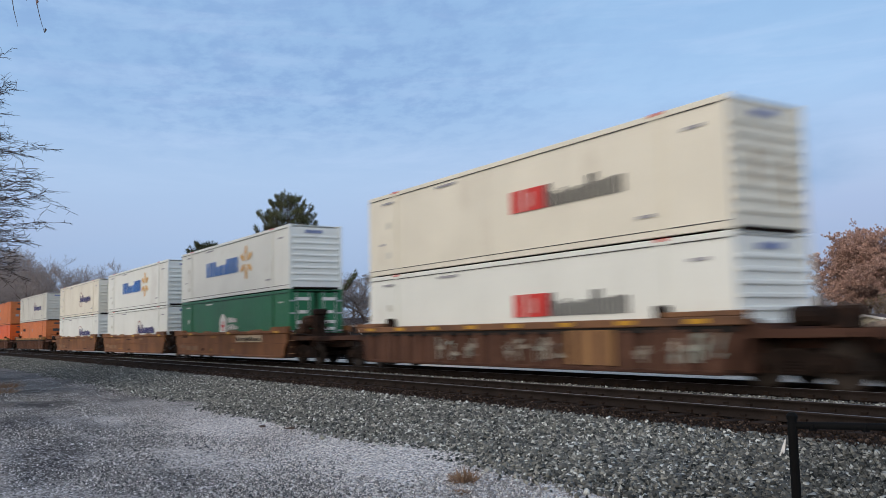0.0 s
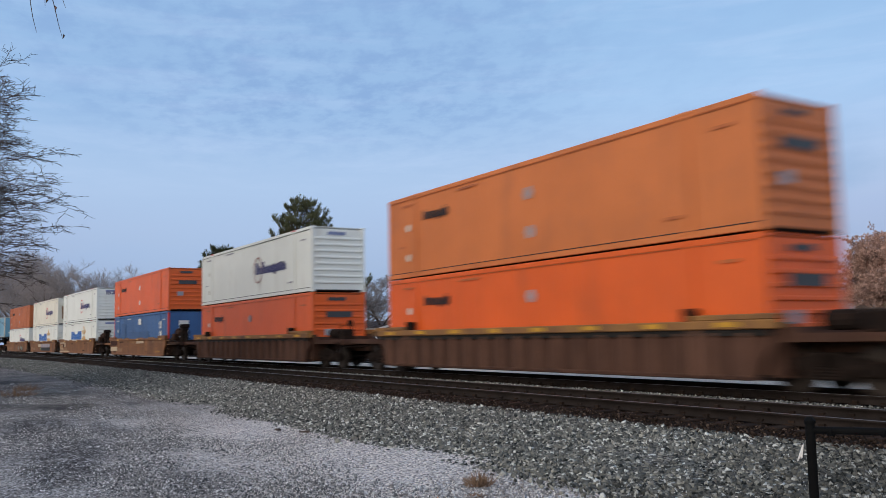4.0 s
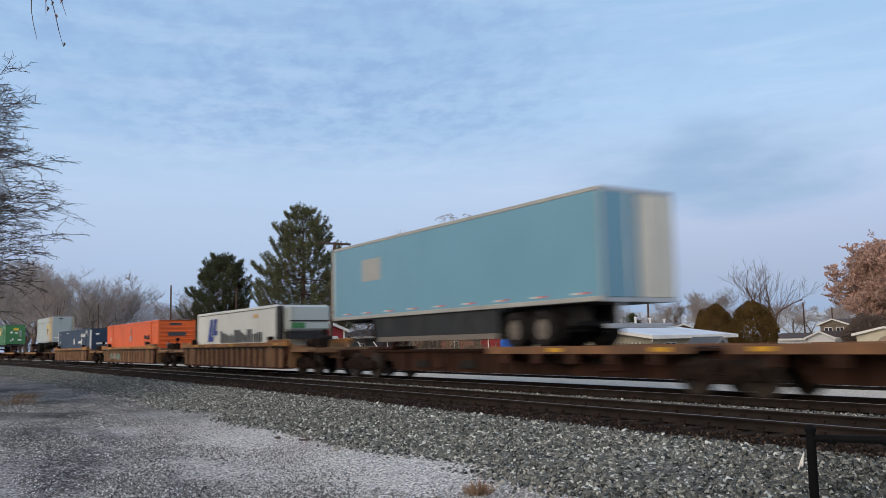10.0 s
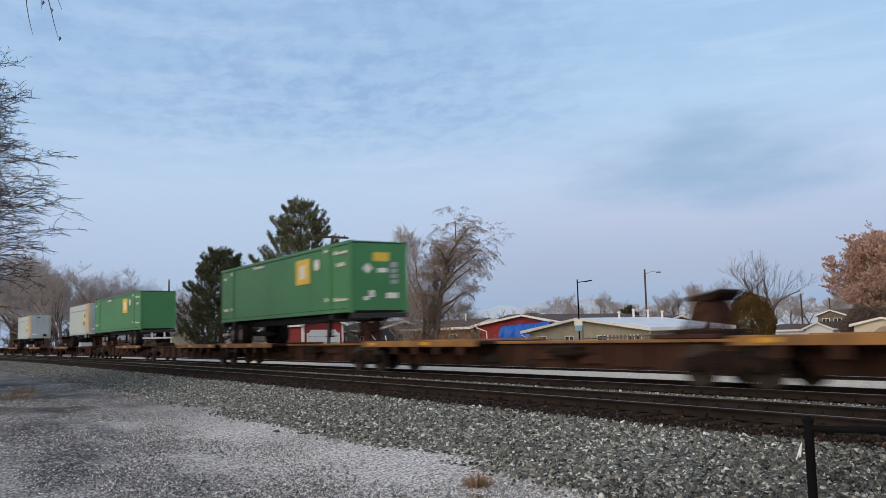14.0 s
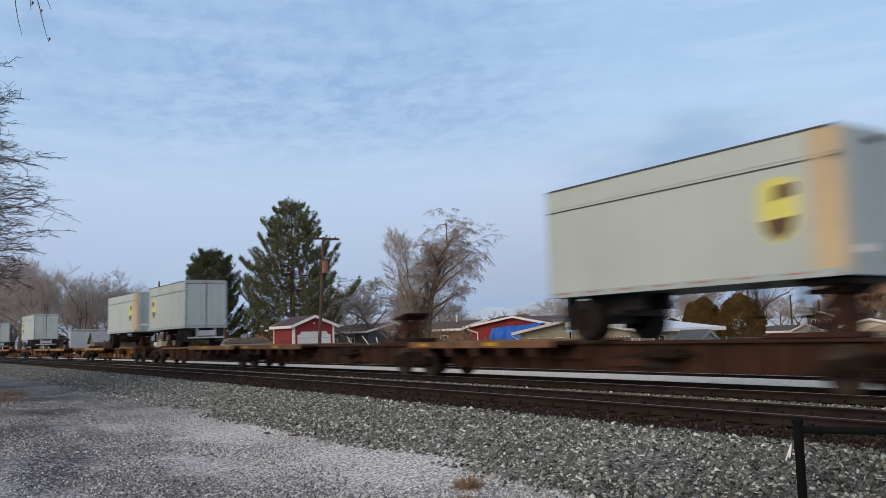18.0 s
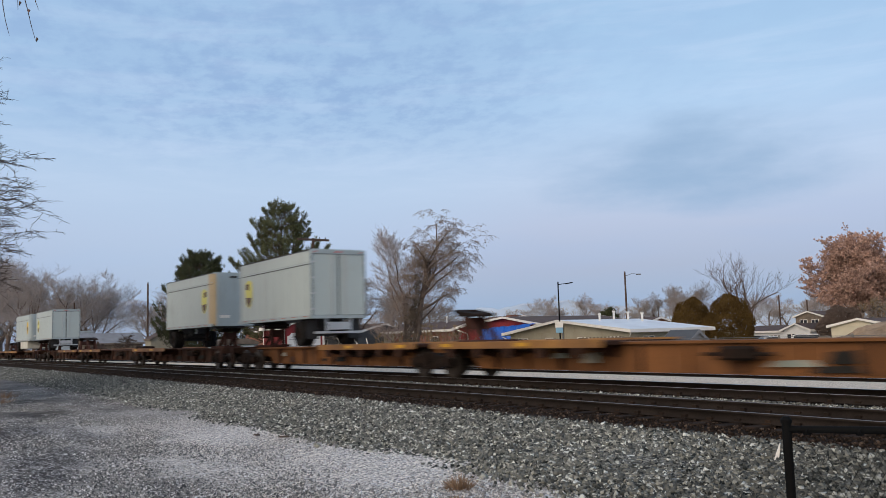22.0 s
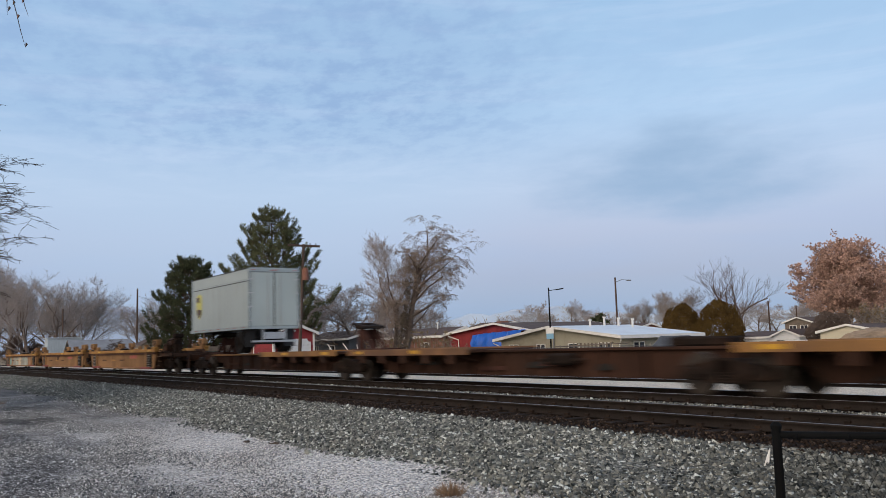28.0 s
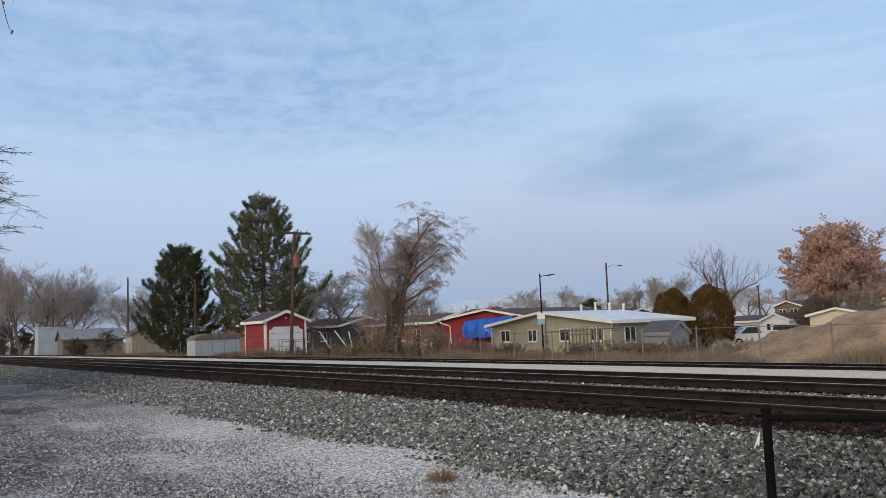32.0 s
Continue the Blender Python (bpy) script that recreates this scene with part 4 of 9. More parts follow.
        put("lettering_block", lambda: bars(15, 0.7, 0.3, 4, 0.1), "logowhite", 6.2, 2.45, "lg_a4")
    elif kind == "slant":
        put("slanted_mark", lambda: Geo().prism([(0, 0), (0.95, 0), (1.02, 0.28), (0.62, 0.28), (0.95, 1.25), (0.45, 1.25)], -0.005, 0.005, "y").prism([(0.85, 0.34), (1.70, 0.34), (1.75, 0.58), (1.42, 0.58), (1.68, 1.25), (1.18, 1.25)], -0.005, 0.005, "y"), "deepblue", -4.2, 1.25, "lg_s1")
        put("lettering_block", lambda: bars(17, 6.5, 0.66, 10, 0.3), "inkgrey", -1.85, 1.15, "lg_s2")
        put("amber_mark", lambda: Geo().box(0, 0.5, -0.005, 0.005, 0, 0.18), "spark", 3.4, 2.35, "lg_s3")
    elif kind == "gold":
        put("gold_panel", lambda: Geo().box(-0.75, 0.75, -0.005, 0.005, -0.55, 0.55), "shield", 3.35, 1.95, "lg_g1")
        put("gold_panel_mark", lambda: Geo().box(-0.4, 0.1, -0.008, 0.008, -0.3, 0.3), "logowhite", 3.45, 1.95, "lg_g2")
        put("round_mark", lambda: Geo().cyl((0, -0.005, 0), (0, 0.005, 0), 0.26, 8), "logowhite", 4.85, 2.15, "lg_g3")
        for x, z, w in ((-7.3, 2.3, 0.5), (-6.2, 2.5, 0.4), (-7.2, 0.6, 0.7), (-6.2, 0.6, 0.4), (5.9, 2.6, 0.5), (5.9, 0.55, 0.5), (7.2, 2.4, 1.2), (7.2, 1.9, 0.7), (7.2, 0.5, 1.2), (-2.2, 2.55, 1.4)):
            put("lettering_block", lambda w=w: bars(int(w * 10), w, 0.16, 5, 0.1), "logowhite", x - w / 2, z, "lg_g%.1f" % w)


def container(paint, mark, s, z, L=16.154, H=2.896, label="", posts=None, group="containers on the train", rail=None, ribs=True, keyed=True, doors_lead=False, nose_sign=None):
    """A freight container: walls with shallow vertical folds, posts, rails, castings, ribbed nose end, doors, markings."""
    box = thing("shipping_container", label, "container", group)
    hx, hy = L / 2, 1.295
    rail = rail or paint
    k = "ct%.1f" % L
    way, half_turn = (-1, math.pi) if doors_lead else (1, 0.0)
    for y, turn in ((-hy, 0.0), (hy, math.pi)):
        def wall():
            g = Geo()
            n = int(L / 0.42)
            v = []
            x = -hx + 0.12
            w = (L - 0.24) / n
            for i in range(n):
                for fx, d in ((0.0, 0.0), (0.10, 0.012), (0.30, 0.012), (0.40, 0.0)):
                    v.append((x + fx * w * 1.0, d))
                x += w
            v.append((hx - 0.12, 0.0))
            pts = [(a, b + 0.018) for a, b in v]
            m = len(pts)
            vv = [(a, b, 0.17) for a, b in pts] + [(a, b, H - 0.13) for a, b in pts]
            return g.add(vv, [(i, i + 1, m + i + 1, m + i) for i in range(m - 1)])
        part("side_wall", wall, paint, box, at=(0, y, 0), turn=turn, key=k + "wall")
        part("top_rail", lambda: Geo().box(-hx, hx, -0.005, 0.06, H - 0.14, H - 0.005, 0.012), rail, box, at=(0, y, 0), turn=turn, key=k + "tr")
        part("bottom_rail", lambda: Geo().box(-hx, hx, -0.005, 0.08, 0.03, 0.18, 0.012), rail, box, at=(0, y, 0), turn=turn, key=k + "br")
        part("seam", lambda: Geo().box(-hx + 0.1, hx - 0.1, -0.004, 0.004, 0.183, 0.205), "black", box, at=(0, y * 1.0008, 0), key=k + "seam")
        part("seam", lambda: Geo().box(-hx + 0.1, hx - 0.1, -0.004, 0.004, -0.008, 0.008), "brownorange" if "orange" in paint else "black", box, at=(0, y * 1.0008, H - 0.15), key=k + "seam2")
    part("roof", lambda: Geo().box(-hx + 0.05, hx - 0.05, -hy + 0.05, hy - 0.05, H - 0.05, H - 0.015), paint, box, key=k + "roof")
    part("floor", lambda: Geo().box(-hx + 0.05, hx - 0.05, -hy + 0.05, hy - 0.05, 0.04, 0.16), "truck", box, key=k + "floor")
    part("nose_wall", lambda: Geo().box(hx - 0.07, hx - 0.03, -hy + 0.05, hy - 0.05, 0.1, H - 0.1), paint, box, turn=half_turn, key=k + "nose")
    if ribs:
        for i in range(8):
            part("nose_rib", lambda: Geo().box(0, 0.05, -hy + 0.16, hy - 0.16, -0.055, 0.055, 0.02), paint, box, at=(way * (hx - 0.035), 0, 0.42 + i * (H - 0.95) / 7), turn=half_turn, key=k + "rib")
        pale = paint in ("white", "cream", "offwhite")
        part("nose_marking", lambda: Geo().box(0, 0.006, -0.42, 0.42, -0.07, 0.07), "fadedblue" if pale else "inkgrey", box, at=(way * (hx + 0.004), -0.1, H - 0.30), turn=half_turn, key=k + "nm")
        if not pale:
            part("nose_marking", lambda: Geo().box(0, 0.006, -0.62, 0.62, -0.13, 0.13), "inkgrey", box, at=(way * (hx + 0.018), 0, H - 0.98), turn=half_turn, key=k + "nm2")
            part("nose_marking", lambda: Geo().box(0, 0.006, -0.2, 0.2, -0.14, 0.14), "faintmark", box, at=(way * (hx + 0.018), -0.5, H - 1.75), turn=half_turn, key=k + "nm3")
        elif paint == "cream":
            heavy = s < -200
            for y, w, z0, z1 in ((-0.45, 0.34, 0.5, 2.2), (0.55, 0.42, 0.4, 2.1), (0.95, 0.28, 0.3, 2.3), (-0.80, 0.24, 0.5, 2.0), (0.1, 0.18, 0.8, 1.9)) if heavy else ((-0.45, 0.12, 0.9, 1.8), (0.55, 0.15, 0.5, 1.7)):
                part("rust_streak", lambda w=w, z0=z0, z1=z1: Geo().prism([(-w / 2, z1), (w / 2, z1 - 0.1), (w / 3, z0), (-w / 4, z0 + 0.15)], 0, 0.003, "x"), "ribrown" if heavy else "tan", box, at=(way * (hx + 0.0165), y, 0), turn=half_turn, key=k + "rs%.2f" % w)
    if nose_sign:
        part("nose_sign", lambda: bars(21, 0.95, 0.3, 3, 0.12), nose_sign, box, at=(way * (hx + 0.022), -0.48, H - 0.62), turn=math.pi / 2, key="nose_sign")
    for x in (-hx, hx - 0.13):
        for y in (-hy, hy - 0.13):
            part("corner_post", lambda: Geo().box(0, 0.13, 0, 0.13, 0.1, H - 0.1, 0.012), posts or paint, box, at=(x, y, 0), key=k + "post")
    for x in (-hx - 0.003, hx - 0.177):
        for y in (-hy - 0.003, hy - 0.160):
            for zz in (0.0, H - 0.12):
                part("corner_casting", lambda: Geo().box(0, 0.18, 0, 0.163, 0, 0.12, 0.015), rail, box, at=(x, y, zz), key="casting")
    if L > 13:
        for x in (-6.1, 6.1):
            for y in (-hy - 0.012, hy + 0.012):
                part("stacking_post", lambda: Geo().box(-0.10, 0.10, -0.012, 0.012, 0.12, H - 0.02, 0.006), paint, box, at=(x, y, 0), key=k + "spost")
                part("post_cap", lambda: Geo().box(-0.14, 0.14, -0.02, 0.02, 0, 0.07), "red" if paint in ("white", "cream") else rail, box, at=(x, y, H - 0.07), key="pcap")
    for y in (-hy * 0.5, hy * 0.5):
        part("rear_door", lambda: Geo().box(-hx + 0.005, -hx + 0.05, -0.56, 0.56, 0.16, H - 0.14, 0.01), paint, box, at=(0, y, 0), turn=half_turn, key=k + "door")
        for dy in (-0.3, 0.3):
            part("lock_rod", lambda: Geo().cyl((-hx - 0.012, 0, 0.12), (-hx - 0.012, 0, H - 0.1), 0.018, 6), "alu", box, at=(0, y + dy, 0), turn=half_turn, key=k + "rod")
        if doors_lead:
            for z0, w in ((H - 0.42, 0.7), (H - 1.0, 0.4), (H - 1.45, 0.55), (H - 1.75, 0.5), (0.55, 0.6)):
                part("door_marking", lambda w=w: Geo().box(0, 0.005, -w / 2, w / 2, -0.07, 0.07), "logowhite", box, at=(hx - 0.004, y, z0), key="dmk%.2f" % w)
            for z0 in (0.5, 1.05, H - 1.05, H - 0.5):
                part("hinge", lambda: Geo().box(0, 0.03, -0.10, 0.10, -0.035, 0.035), "alu", box, at=(hx - 0.006, y * 1.78, z0), key="door_hinge")
            part("lock_handle", lambda: Geo().box(0, 0.035, -0.22, 0.22, -0.02, 0.02), "alu", box, at=(hx + 0.02, y, 1.0), key="door_handle")
    logo(box, mark, L, H, -hy - 0.016 if L < 13 else -hy - 0.014)
    if mark not in ("gold", "slant") and L > 13:
        dk = "faintmark" if paint in ("white", "cream", "offwhite") else "brownorange" if "orange" in paint else "offwhite"
        for x, zz, w in ((-7.0, 2.55, 0.7), (-3.4, 2.62, 1.1), (6.9, 2.35, 0.5), (5.4, 0.55, 0.5), (-7.2, 1.1, 0.3)):
            part("data_marking", lambda w=w: Geo().box(0, w, -0.004, 0.004, -0.035, 0.035), dk, box, at=(x, -hy - 0.014, zz), key="dm%.1f" % w)
        for x, zz in ((-6.6, 1.75), (-6.6, 0.7)):
            part("service_hatch", lambda: Geo().cyl((0, -0.008, 0), (0, 0.008, 0), 0.13, 12), "offwhite", box, at=(x, -hy - 0.012, zz), key="hatch")
    if keyed:
        RIDERS.append((box, s, z, False))
    return box


def wheel_set(parent, x, dual=True, rim="rim"):
    """An axle with tyres on both ends."""
    ax = part("axle", lambda: Geo().cyl((0, -1.0, 0), (0, 1.0, 0), 0.07, 10).box(-0.12, 0.12, -0.5, 0.5, -0.1, 0.14, 0.02), "black", parent, at=(x, 0, 0.52), key="road_axle")
    def tyre():
        g = Geo()
        n, prof = 24, [(-0.13, 0.30), (-0.14, 0.44), (-0.11, 0.505), (0.11, 0.505), (0.14, 0.44), (0.13, 0.30)]
        v, f = [], []
        for i in range(n):
            a = 2 * math.pi * i / n
            v += [(r * math.cos(a), w, r * math.sin(a)) for w, r in prof]
        m = len(prof)
        for i in range(n):
            for k in range(m):
                f.append((i * m + k, i * m + (k + 1) % m, ((i + 1) % n) * m + (k + 1) % m, ((i + 1) % n) * m + k))
        return g.add(v, f)
    for side in (-1, 1):
        for off in ((1.15, 0.84) if dual else (1.1,)):
            part("tyre", tyre, "tyre", ax, at=(0, side * off, 0), key="road_tyre")
        part("rim", lambda: Geo().cyl((0, -0.03, 0), (0, 0.03, 0), 0.29, 20).cyl((0, -0.10, 0), (0, 0.0, 0), 0.12, 12), rim, ax, at=(0, side * 1.20, 0), turn=0 if side < 0 else math.pi, key="road_rim")


def pup_trailer(s, z, doors_first, shield="shieldlemon", nose="tan", belly=False):
    """A 28-foot box trailer. Its nose points along +x; doors_first turns it round."""
    nose = "trailer_end" if doors_first else nose
    L, F, H, hy = 8.45, 1.13, 2.90, 1.29
    lab = "pale grey short trailer with gold shield on a spine car"
    t = thing("box_trailer", lab, "trailer", "short trailers on the train")
    hx = L / 2
    for y, turn in ((-hy, 0.0), (hy, math.pi)):
        part("side_wall", lambda: Geo().box(-hx, hx - 0.30, -0.0, 0.05, F + 0.16, F + H - 0.64), "trailer", t, at=(0, y, 0), turn=0 if y < 0 else 0, key="pup_wall%d" % (y > 0)) if y < 0 else \
            part("side_wall", lambda: Geo().box(-hx, hx - 0.30, -0.05, 0.0, F + 0.16, F + H - 0.64), "trailer", t, at=(0, y, 0), key="pup_wall1")
        part("upper_band", lambda: Geo().box(-hx, hx - 0.30, -0.006, 0.006, F + H - 0.62, F + H - 0.06), "trailer", t, at=(0, y * 0.996, 0), key="pup_band")
        part("band_seam", lambda: Geo().box(-hx, hx - 0.02, -0.012, 0.012, F + H - 0.655, F + H - 0.625), "inkgrey", t, at=(0, y, 0), key="pup_seam")
        part("band_seam", lambda: Geo().box(-hx, hx - 0.02, -0.010, 0.010, F + H - 0.565, F + H - 0.548), "trailer_end", t, at=(0, y, 0), key="pup_seam2")
        part("roof_edge", lambda: Geo().box(-hx, hx - 0.1, -0.016, 0.016, F + H - 0.075, F + H - 0.035), "inkgrey", t, at=(0, y * 1.002, 0), key="pup_edge")
        part("bottom_rail", lambda: Geo().box(-hx, hx - 0.05, -0.02, 0.02, F, F + 0.16, 0.006), "trailer_end", t, at=(0, y, 0), key="pup_rail")
        for i in range(7):
            part("reflective_strip", lambda: Geo().box(0, 0.5, -0.006, 0.006, -0.018, 0.018), "dullstripe", t, at=(-hx + 0.25 + i * 1.15, y * 1.016, F + 0.10), key="pup_strip")
        for i in range(10):
            part("wall_rivet_seam", lambda: Geo().box(-0.012, 0.012, -0.004, 0.004, F + 0.17, F + H - 0.66), "trailer_end", t, at=(-hx + 0.85 * (i + 0.5), y * 1.0016, 0), key="pup_rivet")
    part("roof", lambda: Geo().prism([(-hy, F + H - 0.06), (-hy + 0.12, F + H), (hy - 0.12, F + H), (hy, F + H - 0.06)], -hx, hx - 0.12, "x"), "trailer_end", t, key="pup_roof")
    part("floor", lambda: Geo().box(-hx, hx - 0.1, -hy + 0.04, hy - 0.04, F + 0.02, F + 0.12), "black", t, key="pup_floor")
    part("nose_panel", lambda: Geo().prism([(hx - 0.30, -hy + 0.001), (hx - 0.10, -hy + 0.10), (hx, -hy + 0.34), (hx, hy - 0.34), (hx - 0.10, hy - 0.10), (hx - 0.30, hy - 0.001)], F + 0.02, F + H - 0.04, "z"), "trailer_end", t, key="pup_nose")
    for side in (-1, 1):
        part("corner_strip", lambda: Geo().prism([(hx - 0.62, -hy - 0.014), (hx - 0.29, -hy - 0.014), (hx - 0.09, -hy + 0.085), (hx - 0.02, -hy + 0.20), (hx - 0.06, -hy + 0.21), (hx - 0.12, -hy + 0.12), (hx - 0.31, -hy + 0.012), (hx - 0.62, -hy + 0.012)] if side < 0 else
                                             [(hx - 0.62, hy + 0.014), (hx - 0.62, hy - 0.012), (hx - 0.31, hy - 0.012), (hx - 0.12, hy - 0.12), (hx - 0.06, hy - 0.21), (hx - 0.02, hy - 0.20), (hx - 0.09, hy - 0.085), (hx - 0.29, hy + 0.014)], F + 0.05, F + H - 0.08, "z"), nose, t, key="pup_corner%d%s" % (side, nose))
    part("nose_box", lambda: Geo().box(hx, hx + 0.10, 0.35, 0.75, F + 0.25, F + 0.55, 0.02), "black", t, key="pup_nbox")
    part("nose_lamp", lambda: Geo().box(hx, hx + 0.05, -0.35, 0.05, F + H - 0.30, F + H - 0.20, 0.01), "black", t, key="pup_nlamp")
    part("nose_marking", lambda: Geo().box(hx, hx + 0.006, -0.9, -0.35, F + 0.45, F + 0.60), "logowhite", t, key="pup_nmark")
    for y in (-0.63, 0.63):
        part("rear_door", lambda: Geo().box(-hx - 0.03, -hx + 0.02, -0.60, 0.60, F + 0.14, F + H - 0.20, 0.012), "trailer", t, at=(0, y, 0), key="pup_door")
        part("lock_rod", lambda: Geo().cyl((-hx - 0.05, 0, F + 0.1), (-hx - 0.05, 0, F + H - 0.18), 0.018, 6), "alu", t, at=(0, y * 0.5, 0), key="pup_rod")
        for i in range(4):
            part("hinge", lambda: Geo().box(-hx - 0.05, -hx - 0.02, -0.09, 0.09, -0.03, 0.03), "alu", t, at=(0, y * 1.85, F + 0.4 + i * 0.65), key="pup_hinge")
    part("door_gap", lambda: Geo().box(-hx - 0.034, -hx - 0.028, -0.02, 0.02, F + 0.14, F + H - 0.2).box(-hx - 0.043, -hx - 0.038, -hy + 0.07, hy - 0.07, F + H - 0.225, F + H - 0.205).box(-hx - 0.043, -hx - 0.038, -hy + 0.06, -hy + 0.085, F + 0.1, F + H - 0.2).box(-hx - 0.043, -hx - 0.038, hy - 0.085, hy - 0.06, F + 0.1, F + H - 0.2), "black", t, key="pup_gap")
    for y in (-1.05, -0.12, 0.0, 0.12, 1.05):
        part("marker_lamp", lambda: Geo().box(-hx - 0.06, -hx - 0.04, -0.04, 0.04, F + H - 0.14, F + H - 0.09, 0.008), "red", t, at=(0, y, 0), key="pup_lamp")
    part("door_frame", lambda: Geo().box(-hx - 0.04, -hx + 0.03, -hy, -hy + 0.07, F, F + H - 0.05).box(-hx - 0.04, -hx + 0.03, hy - 0.07, hy, F, F + H - 0.05).box(-hx - 0.04, -hx + 0.03, -hy, hy, F + H - 0.2, F + H - 0.05).box(-hx - 0.04, -hx + 0.03, -hy, hy, F, F + 0.13), "trailer_end", t, key="pup_frame")
    part("rear_bumper", lambda: Geo().box(-hx - 0.02, -hx + 0.06, -1.1, 1.1, 0.50, 0.60, 0.01).box(-hx - 0.01, -hx + 0.05, -0.6, -0.52, 0.55, F).box(-hx - 0.01, -hx + 0.05, 0.52, 0.6, 0.55, F).box(-hx - 0.035, -hx - 0.02, -0.5, 0.5, 0.66, 0.98), "alu", t, key="pup_bumper")
    part("mudflap", lambda: Geo().box(-hx + 0.5, -hx + 0.52, -1.25, -0.72, 0.3, F), "black", t, key="pup_flap")
    part("mudflap", lambda: Geo().box(-hx + 0.5, -hx + 0.52, 0.72, 1.25, 0.3, F), "black", t, key="pup_flap2")
    part("suspension", lambda: Geo().box(-hx + 0.6, -hx + 2.6, -0.55, -0.4, 0.75, F + 0.02).box(-hx + 0.6, -hx + 2.6, 0.4, 0.55, 0.75, F + 0.02).box(-hx + 1.1, -hx + 1.9, -0.75, 0.75, 0.6, 0.85, 0.05), "black", t, key="pup_susp")
    wheel_set(t, -hx + 1.25, rim="truck")
    for y in (-0.8, 0.8):
        part("landing_leg", lambda: Geo().box(hx - 2.35, hx - 2.23, -0.06, 0.06, 0.45, F).box(hx - 2.45, hx - 2.13, -0.14, 0.14, 0.40, 0.46), "truck", t, at=(0, y, 0), key="pup_leg")
    part("kingpin_plate", lambda: Geo().box(hx - 1.6, hx - 0.2, -0.6, 0.6, F - 0.10, F + 0.02, 0.02), "black", t, key="pup_king")
    if belly:
        part("belly_box", lambda: Geo().box(-hx + 2.4, hx - 2.0, -1.2, 1.2, 0.28, F, 0.05), "offwhite", t, "dull white belly box under the floor", key="pup_belly")
    sx = hx - 1.35 if not doors_first else hx - 1.5
    shield_geo = lambda: Geo().prism([(-0.44, 0.52), (-0.23, 0.62), (0.0, 0.66), (0.23, 0.62), (0.44, 0.52), (0.46, -0.10), (0.40, -0.36), (0.25, -0.56), (0.0, -0.70), (-0.25, -0.56), (-0.40, -0.36), (-0.46, -0.10)], -0.004, 0.004, "y")
    yy = -hy if not doors_first else hy
    sm = part("shield_mark", shield_geo, shield, t, at=(sx, yy * 1.006, F + 1.40), key="shield_a")
    part("shield_field", lambda: Geo().prism([(-0.33, 0.12), (0.33, 0.12), (0.31, -0.10), (0.0, -0.52), (-0.31, -0.10)], -0.004, 0.004, "y"), "shieldbrown", sm, at=(0, -0.006 if yy < 0 else 0.006, 0) , key="shield_b") if shield == "shield" else \
        part("shield_bar", lambda: Geo().prism([(-0.05, 0.44), (0.09, 0.50), (0.38, 0.48), (0.39, 0.24), (0.09, 0.20), (-0.05, 0.16)], -0.004, 0.004, "y").prism([(-0.35, -0.20), (0.37, -0.16), (0.29, -0.41), (0.0, -0.64), (-0.29, -0.42)], -0.004, 0.004, "y"), "shieldbrown", sm, at=(0, -0.006 if yy < 0 else 0.006, 0), key="shield_c")
    RIDERS.append((t, s, z, doors_first))
    return t


